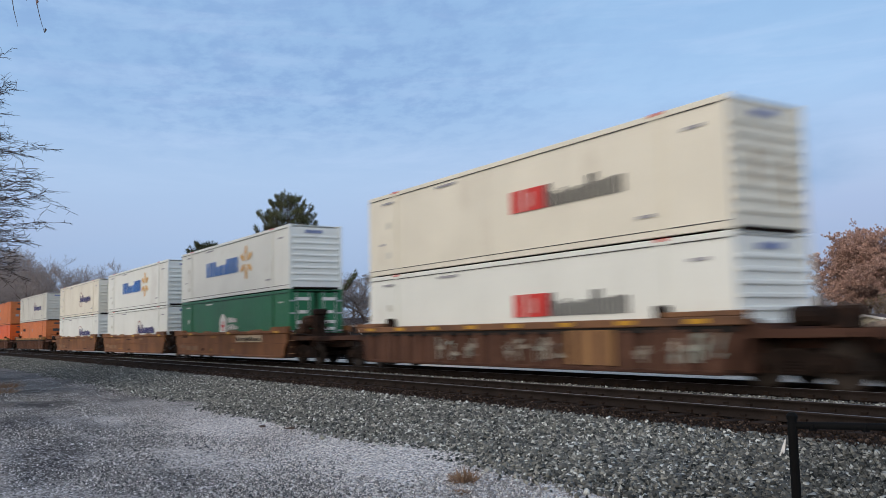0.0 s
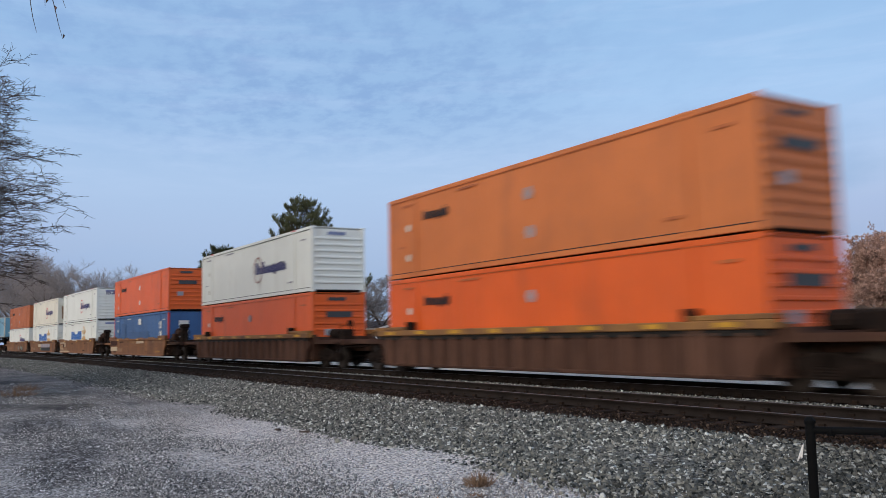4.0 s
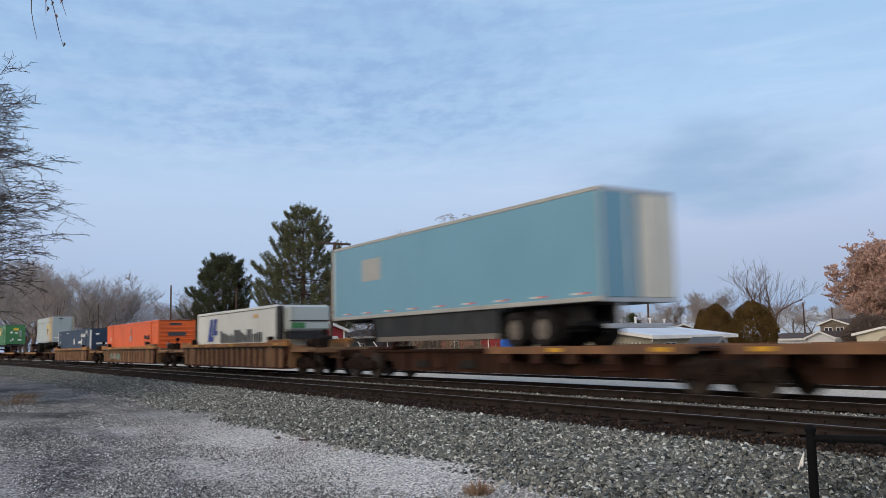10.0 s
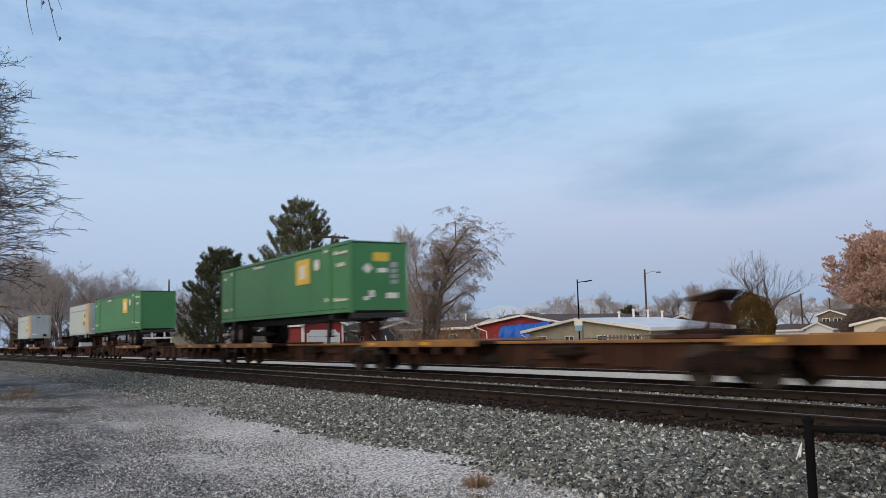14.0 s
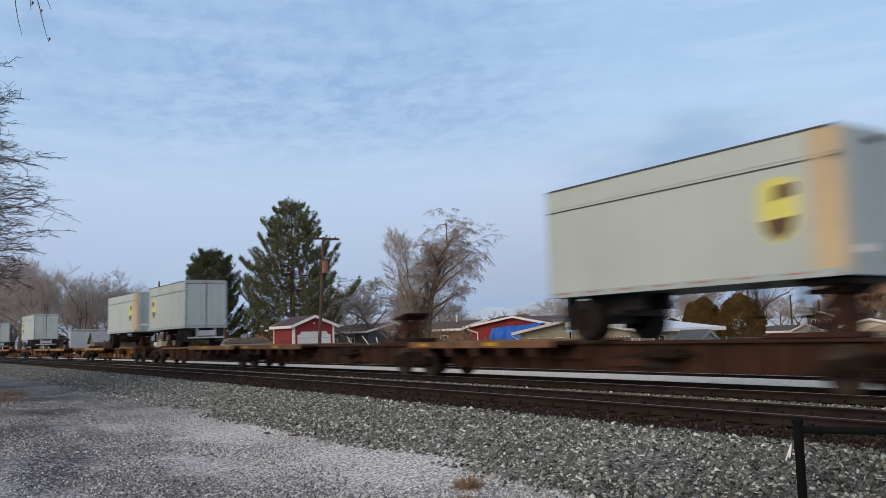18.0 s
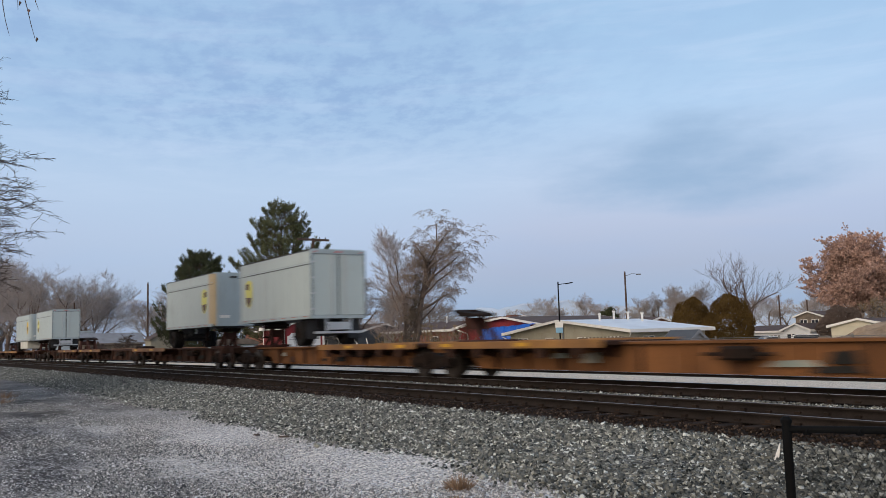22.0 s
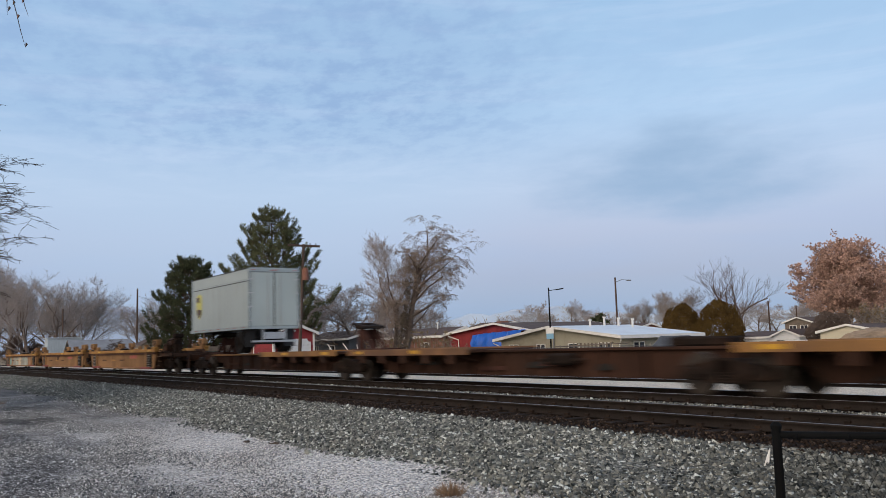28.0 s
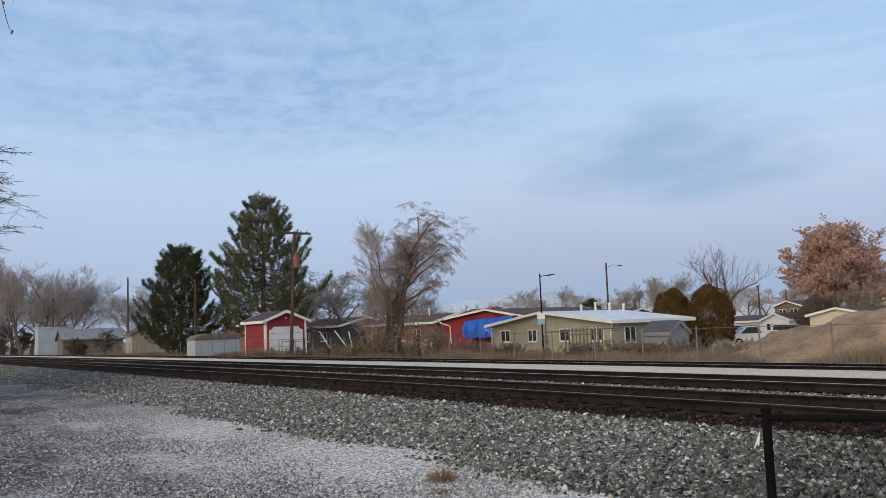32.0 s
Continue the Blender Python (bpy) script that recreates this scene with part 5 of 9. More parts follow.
def long_trailer(s, z, doors_first):
    """A 53-foot pale blue box trailer with side skirts."""
    L, F, H, hy = 16.1, 1.15, 2.95, 1.29
    hx = L / 2
    t = thing("semi_trailer", "pale blue long trailer with white rails on a spine car", "trailer", "long trailers on the train")
    for y in (-hy, hy):
        part("side_wall", lambda: Geo().box(-hx, hx, -0.02, 0.02, F + 0.15, F + H - 0.11), "skyblue", t, at=(0, y, 0), key="lt_wall")
        part("top_rail", lambda: Geo().box(-hx, hx, -0.035, 0.035, F + H - 0.11, F + H, 0.01), "railgrey", t, at=(0, y, 0), key="lt_tr")
        part("bottom_rail", lambda: Geo().box(-hx, hx, -0.035, 0.035, F + 0.02, F + 0.15, 0.01), "railgrey", t, at=(0, y, 0), key="lt_br")
        for i in range(13):
            part("wall_seam", lambda: Geo().box(-0.012, 0.012, -0.004, 0.004, F + 0.16, F + H - 0.12), "skyblue", t, at=(-hx + 1.22 * (i + 0.6), y * 1.017, 0), key="lt_seam")
        for i in range(9):
            part("reflective_strip", lambda: Geo().box(0, 0.3, -0.005, 0.005, -0.025, 0.025), "red", t, at=(-hx + 0.5 + i * 1.75, y * 1.017, F + 0.24), key="lt_strip")
            part("reflective_strip", lambda: Geo().box(0, 0.3, -0.005, 0.005, -0.025, 0.025), "logowhite", t, at=(-hx + 0.8 + i * 1.75, y * 1.017, F + 0.24), key="lt_strip")
        part("side_skirt", lambda: Geo().prism([(-3.5, F + 0.02), (4.6, F + 0.02), (4.3, 0.28), (-3.5, 0.28)], -0.015, 0.015, "y"), "skirt", t, at=(0, y * 0.95, 0), key="lt_skirt")
        part("skirt_edge", lambda: Geo().box(-3.45, 4.25, -0.019, 0.019, 0.28, 0.45), "rim", t, at=(0, y * 0.95, 0), key="lt_skirtedge")
        part("faded_patch", lambda: Geo().box(-0.75, 0.75, -0.003, 0.003, -0.42, 0.42), "skyfade" if not doors_first else "railgrey", t, at=(4.6, y * 1.018, F + 1.85), key="lt_patch") if (y < 0) != doors_first else None
    part("roof", lambda: Geo().box(-hx + 0.02, hx - 0.02, -hy + 0.02, hy - 0.02, F + H - 0.04, F + H - 0.005), "offwhite", t, key="lt_roof")
    part("floor", lambda: Geo().box(-hx + 0.02, hx - 0.02, -hy + 0.03, hy - 0.03, F, F + 0.12), "black", t, key="lt_floor")
    part("nose_wall", lambda: Geo().box(hx - 0.04, hx, -hy + 0.16, hy - 0.16, F + 0.1, F + H - 0.1), "skyblue", t, key="lt_nose")
    for y in (-hy + 0.07, hy - 0.07):
        part("nose_post", lambda: Geo().box(hx - 0.16, hx + 0.03, -0.10, 0.10, F + 0.02, F + H, 0.04), "offwhite", t, at=(0, y, 0), key="lt_post")
    for y, z0, w in ((0.1, 2.5, 0.8), (0.2, 2.2, 0.55), (0.35, 1.3, 0.25), (-0.6, 0.7, 0.3), (0.5, 0.6, 0.4)):
        part("nose_marking", lambda w=w: Geo().box(0, 0.006, -w / 2, w / 2, -0.1, 0.1), "logowhite", t, at=(hx, y, F + z0), key="lt_nm%.2f" % w)
    for y in (-0.63, 0.63):
        part("rear_door", lambda: Geo().box(-hx - 0.04, -hx + 0.01, -0.6, 0.6, F + 0.12, F + H - 0.12, 0.012), "skyblue" if y > 0 else "offwhite", t, at=(0, y, 0), key="lt_door")
        part("lock_rod", lambda: Geo().cyl((-hx - 0.06, 0, F + 0.1), (-hx - 0.06, 0, F + H - 0.1), 0.018, 6), "alu", t, at=(0, y * 0.6, 0), key="lt_rod")
    part("door_frame", lambda: Geo().box(-hx - 0.05, -hx + 0.02, -hy, -hy + 0.06, F, F + H).box(-hx - 0.05, -hx + 0.02, hy - 0.06, hy, F, F + H).box(-hx - 0.05, -hx + 0.02, -hy, hy, F + H - 0.12, F + H).box(-hx - 0.05, -hx + 0.02, -hy, hy, F, F + 0.11), "alu", t, key="lt_frame")
    part("rear_bumper", lambda: Geo().box(-hx, -hx + 0.08, -1.15, 1.15, 0.48, 0.6, 0.01).box(-hx, -hx + 0.07, -0.7, -0.6, 0.5, F).box(-hx, -hx + 0.07, 0.6, 0.7, 0.5, F), "alu", t, key="lt_bump")
    part("suspension", lambda: Geo().box(-hx + 1.4, -hx + 4.9, -0.55, -0.4, 0.7, F).box(-hx + 1.4, -hx + 4.9, 0.4, 0.55, 0.7, F).box(-hx + 1.9, -hx + 4.4, -0.7, 0.7, 0.55, 0.8, 0.05), "black", t, key="lt_susp")
    wheel_set(t, -hx + 2.50)
    wheel_set(t, -hx + 3.78)
    for y in (-0.85, 0.85):
        part("landing_leg", lambda: Geo().box(hx - 2.9, hx - 2.76, -0.07, 0.07, 0.35, F).box(hx - 3.0, hx - 2.66, -0.15, 0.15, 0.3, 0.36), "truck", t, at=(0, y, 0), key="lt_leg")
    part("kingpin_plate", lambda: Geo().box(hx - 1.7, hx - 0.3, -0.6, 0.6, F - 0.1, F + 0.02), "black", t, key="lt_king")
    RIDERS.append((t, s, z, doors_first))


def chassis(s, z, doors_first):
    """A container chassis: two long beams, cross members, tandem axle, legs."""
    t = thing("container_chassis", "black steel container chassis on a spine car", "chassis", "container chassis on the train")
    part("frame", lambda: Geo().box(-8.0, 8.0, -0.5, -0.36, 0.92, 1.18, 0.01).box(-8.0, 8.0, 0.36, 0.5, 0.92, 1.18, 0.01).box(-8.1, -7.9, -1.25, 1.25, 0.98, 1.18).box(7.9, 8.1, -1.25, 1.25, 0.98, 1.18)
         .box(-6.2, -6.0, -1.25, 1.25, 1.0, 1.18).box(6.0, 6.2, -1.25, 1.25, 1.0, 1.18).box(-2, -1.9, -0.5, 0.5, 0.95, 1.1).box(2, 2.1, -0.5, 0.5, 0.95, 1.1), "black", t, key="ch_frame")
    part("bumper", lambda: Geo().box(-8.12, -8.04, -1.1, 1.1, 0.5, 0.62).box(-8.1, -8.04, -0.5, -0.4, 0.55, 1.0).box(-8.1, -8.04, 0.4, 0.5, 0.55, 1.0), "logowhite", t, key="ch_bump")
    wheel_set(t, -6.3)
    wheel_set(t, -5.05)
    for y in (-0.75, 0.75):
        part("landing_leg", lambda: Geo().box(4.9, 5.04, -0.07, 0.07, 0.3, 1.0).box(4.8, 5.14, -0.16, 0.16, 0.26, 0.32), "truck", t, at=(0, y, 0), key="ch_leg")
    RIDERS.append((t, s, z, doors_first))


DECK = 1.08
SPARE_HITCHES = ((-396.45, 1), (-485.05, 1), (-519.5, 1), (-589.1, -1), (-624.1, -1), (-684.0, 1), (-681.3, -1), (-721.6, 1), (-718.7, -1), (-794.6, -1))


def hitch_stand(car, x, turn):
    """A raised trailer hitch: column, slanting strut, tilted head plate with jaws."""
    st = part("hitch_stand", lambda: Geo().box(-0.05, 0.22, -0.36, -0.20, DECK, DECK + 0.86, 0.02).box(-0.05, 0.22, 0.20, 0.36, DECK, DECK + 0.86, 0.02).box(0.0, 0.18, -0.22, 0.22, DECK + 0.45, DECK + 0.80)
              .prism([(-0.95, DECK), (-0.74, DECK), (0.06, DECK + 0.78), (-0.06, DECK + 0.86)], -0.34, -0.22, "y").prism([(-0.95, DECK), (-0.74, DECK), (0.06, DECK + 0.78), (-0.06, DECK + 0.86)], 0.22, 0.34, "y").box(-1.7, 0.45, -0.5, 0.5, DECK - 0.02, DECK + 0.09, 0.02),
              "hitchred", car, "rusty maroon trailer hitch stand", at=(x, 0, 0), turn=turn, key="sp_hitch")
    part("head_plate", lambda: Geo().prism([(-0.46, DECK + 0.86), (-0.12, DECK + 0.84), (0.30, DECK + 0.86), (0.52, DECK + 1.02), (0.52, DECK + 1.09), (-0.40, DECK + 0.93)], -0.48, 0.48, "y"), "truck", st, key="sp_head")
    part("jaw", lambda: Geo().box(0.0, 0.3, -0.16, 0.16, DECK + 0.99, DECK + 1.06, 0.03), "truck", st, key="sp_jaw")


def spine_unit(front, rear, first, last, group, pads="rear", hitch="low", paint="spine"):
    """One unit of an articulated spine car between two trucks: centre beam, wheel platforms, outriggers, hitch stand."""
    s, half = (front + rear) / 2, (front - rear) / 2
    car = thing("spine_car", "rusty low spine car unit with narrow centre beam", "rail car", group)
    k = "sp%.2f" % half
    part("centre_beam", lambda: Geo().prism([(-half + 0.2, 0.62), (-half + 1.5, 0.62), (-half + 1.85, 0.30), (half - 1.85, 0.30), (half - 1.5, 0.62), (half - 0.2, 0.62), (half - 0.2, 1.0), (-half + 0.2, 1.0)], -0.42, 0.42, "y"), "rustorange" if paint == "rustorange" else "spine", car, key=k + "beam")
    part("beam_flange", lambda: Geo().box(-half + 0.2, half - 0.2, -0.55, 0.55, 0.98, DECK - 0.03, 0.008), paint, car, key=k + "fl")
    for i in range(9):
        for y in (-0.47, 0.47):
            part("beam_gusset", lambda: Geo().prism([(-0.05, 0.34), (0.05, 0.34), (0.05, 0.97), (-0.05, 0.97)], -0.05, 0.05, "y"), "rustorange" if paint == "rustorange" and i % 2 else "spine", car, at=(-half + 2.8 + i * (2 * half - 5.6) / 8, y, 0), key="sp_gusset")
    wear = random.Random(int(-front * 10))
    for i in range(5):
        w, h = wear.uniform(0.5, 1.6), wear.uniform(0.10, 0.30)
        part("worn_patch", Geo().prism([(-w / 2, 0), (w / 2, 0.02), (w / 2 - 0.1, h), (-w / 3, h * 0.8)], -0.003, 0.003, "y"), wear.choice(("wellbrown", "ribrown", "ladderbay", "graffiti", "rustorange") if paint == "rustorange" else ("ladderbay", "spine", "hitchred")), car, at=(wear.uniform(-half + 2.9, half - 2.9), -0.5245, wear.uniform(0.36, 0.65)))
    for way in ((-1, 1) if pads == "both" else ((-1,) if pads == "rear" else (1,))):
        ln = half - 0.9 if pads != "both" else half - 1.2
        a = min(ln, 8.0)
        turn = 0 if way > 0 else math.pi
        pl = part("wheel_platform", lambda: Geo().box(half - 0.5 - a, half - 0.5, -1.32, -0.56, DECK - 0.10, DECK, 0.01).box(half - 0.5 - a, half - 0.5, 0.56, 1.32, DECK - 0.10, DECK, 0.01), "spine", car, turn=turn, key=k + "pl")
        for y in (-1.34, 1.34):
            for j in range(5):
                part("stake_pocket", lambda: Geo().box(-0.16, 0.16, -0.05, 0.05, DECK - 0.42, DECK - 0.15, 0.015), "spine", car, at=(way * (half - 1.6 - j * (a - 2.0) / 4), y * 0.985, 0), key="sp_pocket")
            part("side_rail", lambda: Geo().box(half - 0.5 - a, half - 0.5, -0.03, 0.03, DECK - 0.16, DECK + 0.05, 0.01), "deckedge" if paint != "spine" else "deckbrown", car, at=(0, y, 0), turn=turn, key=k + "sr")
        for i in range(6):
            part("outrigger", lambda: Geo().prism([(-1.3, DECK - 0.11), (1.3, DECK - 0.11), (1.3, DECK - 0.2), (0.45, DECK - 0.42), (-0.45, DECK - 0.42), (-1.3, DECK - 0.2)], -0.05, 0.05, "x"), "spine", car, at=(way * (half - 1.2 - i * (a - 1.2) / 5), 0, 0), key="sp_out")
        for i in (0, 2):
            for y in (-1.375, 1.375):
                part("reflector", lambda: Geo().box(-0.28, 0.28, -0.006, 0.006, -0.05, 0.05), "yellow", car, at=(way * (half - 1.4 - i * 1.9), y, DECK - 0.05), key="reflector")
    hx = half - 1.3 if pads == "rear" else -half + 1.3
    if pads == "both":
        hx = half - 0.7
    if hitch == "up":
        hitch_stand(car, hx, 0.0)
    else:
        part("folded_hitch", lambda: Geo().box(-0.8, 0.8, -0.45, 0.45, DECK - 0.03, DECK + 0.18, 0.04).cyl((-0.5, -0.5, DECK + 0.12), (-0.5, 0.5, DECK + 0.12), 0.08, 8), "truck", car, at=(hx, 0, 0), key="sp_hitchlow")
    for e, way in SPARE_HITCHES:
        if rear < e <= front:
            hitch_stand(car, e - s, 0 if way > 0 else math.pi)
    part("hose_and_gear", lambda: Geo().box(-0.5, 0.5, -0.85, -0.5, 0.62, 0.92, 0.05).cyl((-0.9, -0.7, 0.75), (0.9, -0.7, 0.75), 0.04, 8), "truck", car, at=(half * 0.35, 0, 0), key="sp_gear")
    truck_parts(car, -half)
    if first:
        truck_parts(car, half)
        coupler(car, half + 0.9, 1)
    if first or last:
        for way in ([1] if first else []) + ([-1] if last else []):
            part("end_sill", lambda: Geo().box(half - 0.4, half + 1.35, -0.5, 0.5, 0.72, DECK - 0.04, 0.02).box(half + 1.2, half + 1.38, -1.35, 1.35, 0.78, DECK, 0.02).box(half + 1.0, half + 1.3, -1.4, -1.34, 0.35, DECK).box(half + 1.0, half + 1.3, 1.34, 1.4, 0.35, DECK), "spine", car, turn=0 if way > 0 else math.pi, key=k + "end")
    if last:
        coupler(car, -half - 0.9, -1)
    RIDERS.append((car, s, 0.0, False))


LOW, HIGH = 0.36, 3.27


def build_train():
    ribbed = "rusty brown ribbed well car under stacked containers"
    smooth = "weathered orange-brown well car with plain sides"
    G1, G3 = "single well cars", "three-unit well cars"
    wh, st = "white ribbed-nose container", " in a rail well"
    white_red, white_blue, white_ring = wh + ", red and charcoal mark", wh + ", blue and amber mark", wh + ", navy ring mark"
    low, top = ", in a rail well", ", stacked on another"
    # leading single car
    lead = well_unit("ribbed", "wellbrown", -19.7, G1, front="end", rear="end", label=ribbed)
    container("white", "redblock", -19.7, LOW, label=white_red + low)
    container("cream", "redblock", -19.7, HIGH, label=white_red + top)
    for x, w, m in ((-2.6, 0.9, "graffiti"), (-1.2, 0.6, "graffiti"), (0.9, 0.7, "graffiti"), (2.2, 0.9, "graffiti"), (3.9, 1.7, "ochre"), (6.6, 2.3, "graffiti")):
        strokes("painted_patch", (lambda w=w: scrawl(int(w * 10), w, 0.75)) if m != "ochre" else (lambda w=w: Geo().box(-w / 2, w / 2, -0.004, 0.004, 0.0, 0.84)), m, lead, at=(x, -1.60, 0.38), key="pp%.1f" % w)
    # three-unit car
    for i, (s, a, b) in enumerate(((-43.4, "end", "share"), (-62.6, "", "share"), (-82.1, "", "end"))):
        unit = well_unit("smooth", "welltan", s, G3, 19.35, a, b, smooth)
        if i == 0:
            part("marking_strip", Geo().box(-0.08, 3.36, -0.003, 0.003, -0.06, 0.27), "tan", unit, "faded cream strip with dark lettering bars", at=(2.1, -1.548, 1.0))
            part("lettering_block", bars(31, 3.2, 0.20, 15, 0.2), "ladderbay", unit, at=(2.1, -1.553, 1.0))
    container("green", "silo", -43.4, LOW, label="dark green container, white silo mark" + low, doors_lead=True)
    container("white", "spark", -43.4, HIGH, label=white_blue + top)
    container("white", "ring", -62.6, LOW, label=white_ring + low)
    container("white", "spark", -62.6, HIGH, label=white_blue + top)
    container("white", "ring", -82.15, LOW, label=white_ring + low)
    container("cream", "ring", -82.15, HIGH, label=white_ring + top)
    for s in (-105.4, -128.7, -151.95):
        well_unit("ribbed", "wellbrown", s, G1, front="end", rear="end", label=ribbed)
    oc = "orange container with small dark bars"
    container("paleorange", "smallbars", -105.4, LOW, label="faded " + oc + low)
    container("offwhite", "ring", -105.4, HIGH, label="greyish " + white_ring + top)
    container("orange", "smallbars", -128.7, LOW, label=oc + low)
    container("paleorange", "smallbars", -128.7, HIGH, label="faded " + oc + top)
    container("orange", "smallbars", -151.95, LOW, label=oc + low)
    container("white", "ring", -151.95, HIGH, label=white_ring + top)
    unit = well_unit("smooth", "welltan", -175.6, G1, front="end", rear="end", label=smooth)
    for x, w, z, h, m in ((-6.9, 2.5, 1.16, 0.42, "wellmaroon"), (-6.9, 2.3, 0.70, 0.34, "tan"), (1.6, 2.2, 1.20, 0.20, "tan"), (-4.3, 1.3, 1.22, 0.12, "wellbrown")):
        part("painted_patch", lambda w=w, h=h: Geo().prism([(-w / 2, -h / 2), (w / 2, -h / 2 + 0.02), (w / 2 - 0.05, h / 2), (-w / 2 + 0.04, h / 2 - 0.03)], -0.003, 0.003, "y"), m, unit, at=(x, -1.553, z))
    steel = container("blue", "patches", -175.6, LOW, label="steel blue container with red corner posts" + low, posts="red", ribs=False)
    for z in (2.0, 1.35):
        part("pale_panel", lambda: Geo().box(8.05, 8.056, -0.55, 0.1, -0.25, 0.25), "logowhite", steel, at=(0, 0, z), key="steel_panel")
    container("orange", "smallbars", -175.6, HIGH, label="bright " + oc + top)
    for i, (s, a, b) in enumerate(((-199.0, "end", "share"), (-218.4, "", "share"), (-237.7, "", "end"))):
        unit = well_unit("smooth", "welltan", s, G3, 19.35, a, b, smooth)
        if i == 0:
            for x, w, z, h, m in ((-7.0, 1.5, 0.78, 0.42, "tan"), (-6.9, 1.1, 0.80, 0.26, "ochre"), (-5.3, 0.55, 1.05, 0.46, "tan"), (-6.9, 2.4, 1.24, 0.14, "tan"), (-6.0, 0.8, 0.95, 0.30, "wellmaroon"), (-5.6, 5.2, 0.40, 0.14, "tan")):
                part("painted_patch", lambda w=w, h=h: Geo().prism([(-w / 2, -h / 2), (w / 2, -h / 2 + 0.01), (w / 2 - 0.04, h / 2), (-w / 2 + 0.03, h / 2 - 0.02)], -0.003, 0.003, "y"), m, unit, at=(x, -1.556 - (0.004 if m == "ochre" else 0), z))
        if i == 1:
            for x, w, z, h, m in ((2.5, 5.6, 0.92, 0.40, "lavender"), (2.5, 5.6, 0.54, 0.34, "skirt"), (-1.35, 1.7, 0.92, 0.34, "tan"), (-0.55, 0.3, 0.56, 0.2, "leafgreen")):
                part("painted_patch", lambda w=w, h=h: Geo().box(-w / 2, w / 2, -0.004, 0.004, -h / 2, h / 2), m, unit, at=(x, -1.57, z + 0.06), key="sp%.1f%.1f" % (w, h))
        if i == 2:
            part("painted_patch", lambda: Geo().prism([(-1.3, 0.34), (1.2, 0.34), (1.35, 0.55), (0.9, 0.78), (-1.1, 0.72)], -0.004, 0.004, "y"), "wellbrown", unit, at=(4.4, -1.57, 0))
            for x, w, m in ((2.3, 0.9, "graffiti"), (3.5, 0.7, "ribrown"), (4.6, 1.5, "graffiti_teal")):
                strokes("graffiti", lambda w=w: scrawl(int(w * 9), w, 0.6), m, unit, at=(x, -1.578, 0.42), key="gf2%.1f" % w)
    container("white", "spark", -199.0, LOW, label=white_blue + low)
    container("white", "ringred", -199.0, HIGH, label=wh + ", red and navy ring mark" + top, nose_sign="inkblue")
    container("white", "spark", -218.45, LOW, label=white_blue + low)
    container("cream", "ringred", -218.45, HIGH, label="cream container, red and navy ring mark" + top)
    container("white", "ringred", -237.65, LOW, label=wh + ", red and navy ring mark" + low)
    container("brownorange", "smallbars", -237.65, HIGH, label="brownish " + oc + top)

    def spine(nodes, opts, group="articulated spine cars"):
        for i in range(len(nodes) - 1):
            pads, hitch, paint = opts[i]
            hitch = "low" if i % 2 else "up"
            spine_unit(nodes[i], nodes[i + 1], i == 0, i == len(nodes) - 2, group, pads, hitch, paint)

    R, F, U, D = "rear", "front", "up", "low"
    spine((-251.9, -268.9, -286.2, -303.8), ((R, D, "spine"), (R, D, "spine"), (F, D, "spine")))
    long_trailer(-259.1, DECK, False)
    long_trailer(-297.6, DECK, True)
    for s in (-318.5, -342.05, -365.4):
        unit = well_unit("ribbed", "wellmaroon", s, G1, front="end", rear="end", label="rusty orange-brown ribbed well car with one container")
        if s == -342.05:
            for x, w, m in ((-4.9, 0.9, "graffiti_teal"), (-3.6, 1.0, "graffiti_pale"), (-2.3, 1.0, "graffiti_teal")):
                strokes("graffiti", lambda w=w: scrawl(int(w * 7), w, 0.7), m, unit, at=(x, -1.625, 0.38), key="gf3%.1f" % w)
    reefer = container("white", "slant", -318.5, LOW, L=12.6, label="white refrigerated container, blue slanted mark" + low, ribs=False)
    part("cooling_unit", lambda: Geo().box(6.3, 6.75, -1.05, 1.05, 0.5, 2.7, 0.06), "offwhite", reefer)
    part("generator", lambda: Geo().box(6.75, 7.4, -1.05, 1.05, 1.62, 2.82, 0.10), "trailer", reefer, "dented grey generator set")
    part("green_panel", lambda: Geo().box(7.4, 7.42, -0.95, -0.25, 1.75, 2.0), "leafgreen", reefer)
    part("dark_grille", lambda: Geo().box(6.75, 7.3, -1.0, 1.0, 1.25, 1.6).box(6.3, 6.76, -1.25, -1.06, 1.1, 2.8).box(7.36, 7.43, -1.0, 1.0, 2.05, 2.12), "black", reefer)
    container("orange", "barsback", -342.05, LOW, label=oc + low)
    navy = container("navy", "arrow", -365.4, LOW, label="navy container with white posts" + low, posts="logowhite", ribs=False)
    part("arrow_mark", lambda: Geo().box(8.05, 8.056, -0.75, 0.35, 1.42, 1.58).prism([(0.3, 1.3), (0.8, 1.5), (0.3, 1.72)], 8.05, 8.056, "x").box(8.05, 8.056, -0.8, -0.5, 2.3, 2.45), "logowhite", navy)
    spine((-378.7, -395.4, -412.7, -429.9, -447.1, -464.2), ((R, D, "deckedge"), (R, U, "deckedge"), (R, D, "deckedge"), (F, U, "spine"), (F, D, "spine")))
    pup_trailer(-382.95, DECK, False, "shield")
    chassis(-421.3, DECK, False)
    leaf = container("leafgreen", "gold", -421.3, DECK + 1.18, label="leaf green container with a gold panel, on a chassis", ribs=False)
    part("end_label", Geo().box(8.05, 8.056, -0.27, 0.45, 2.07, 2.43), "shield", leaf, "yellow warning label")
    part("end_diamond", Geo().prism([(-0.53, 1.56), (-0.31, 1.78), (-0.53, 2.0), (-0.75, 1.78)], 8.05, 8.056, "x"), "logowhite", leaf)
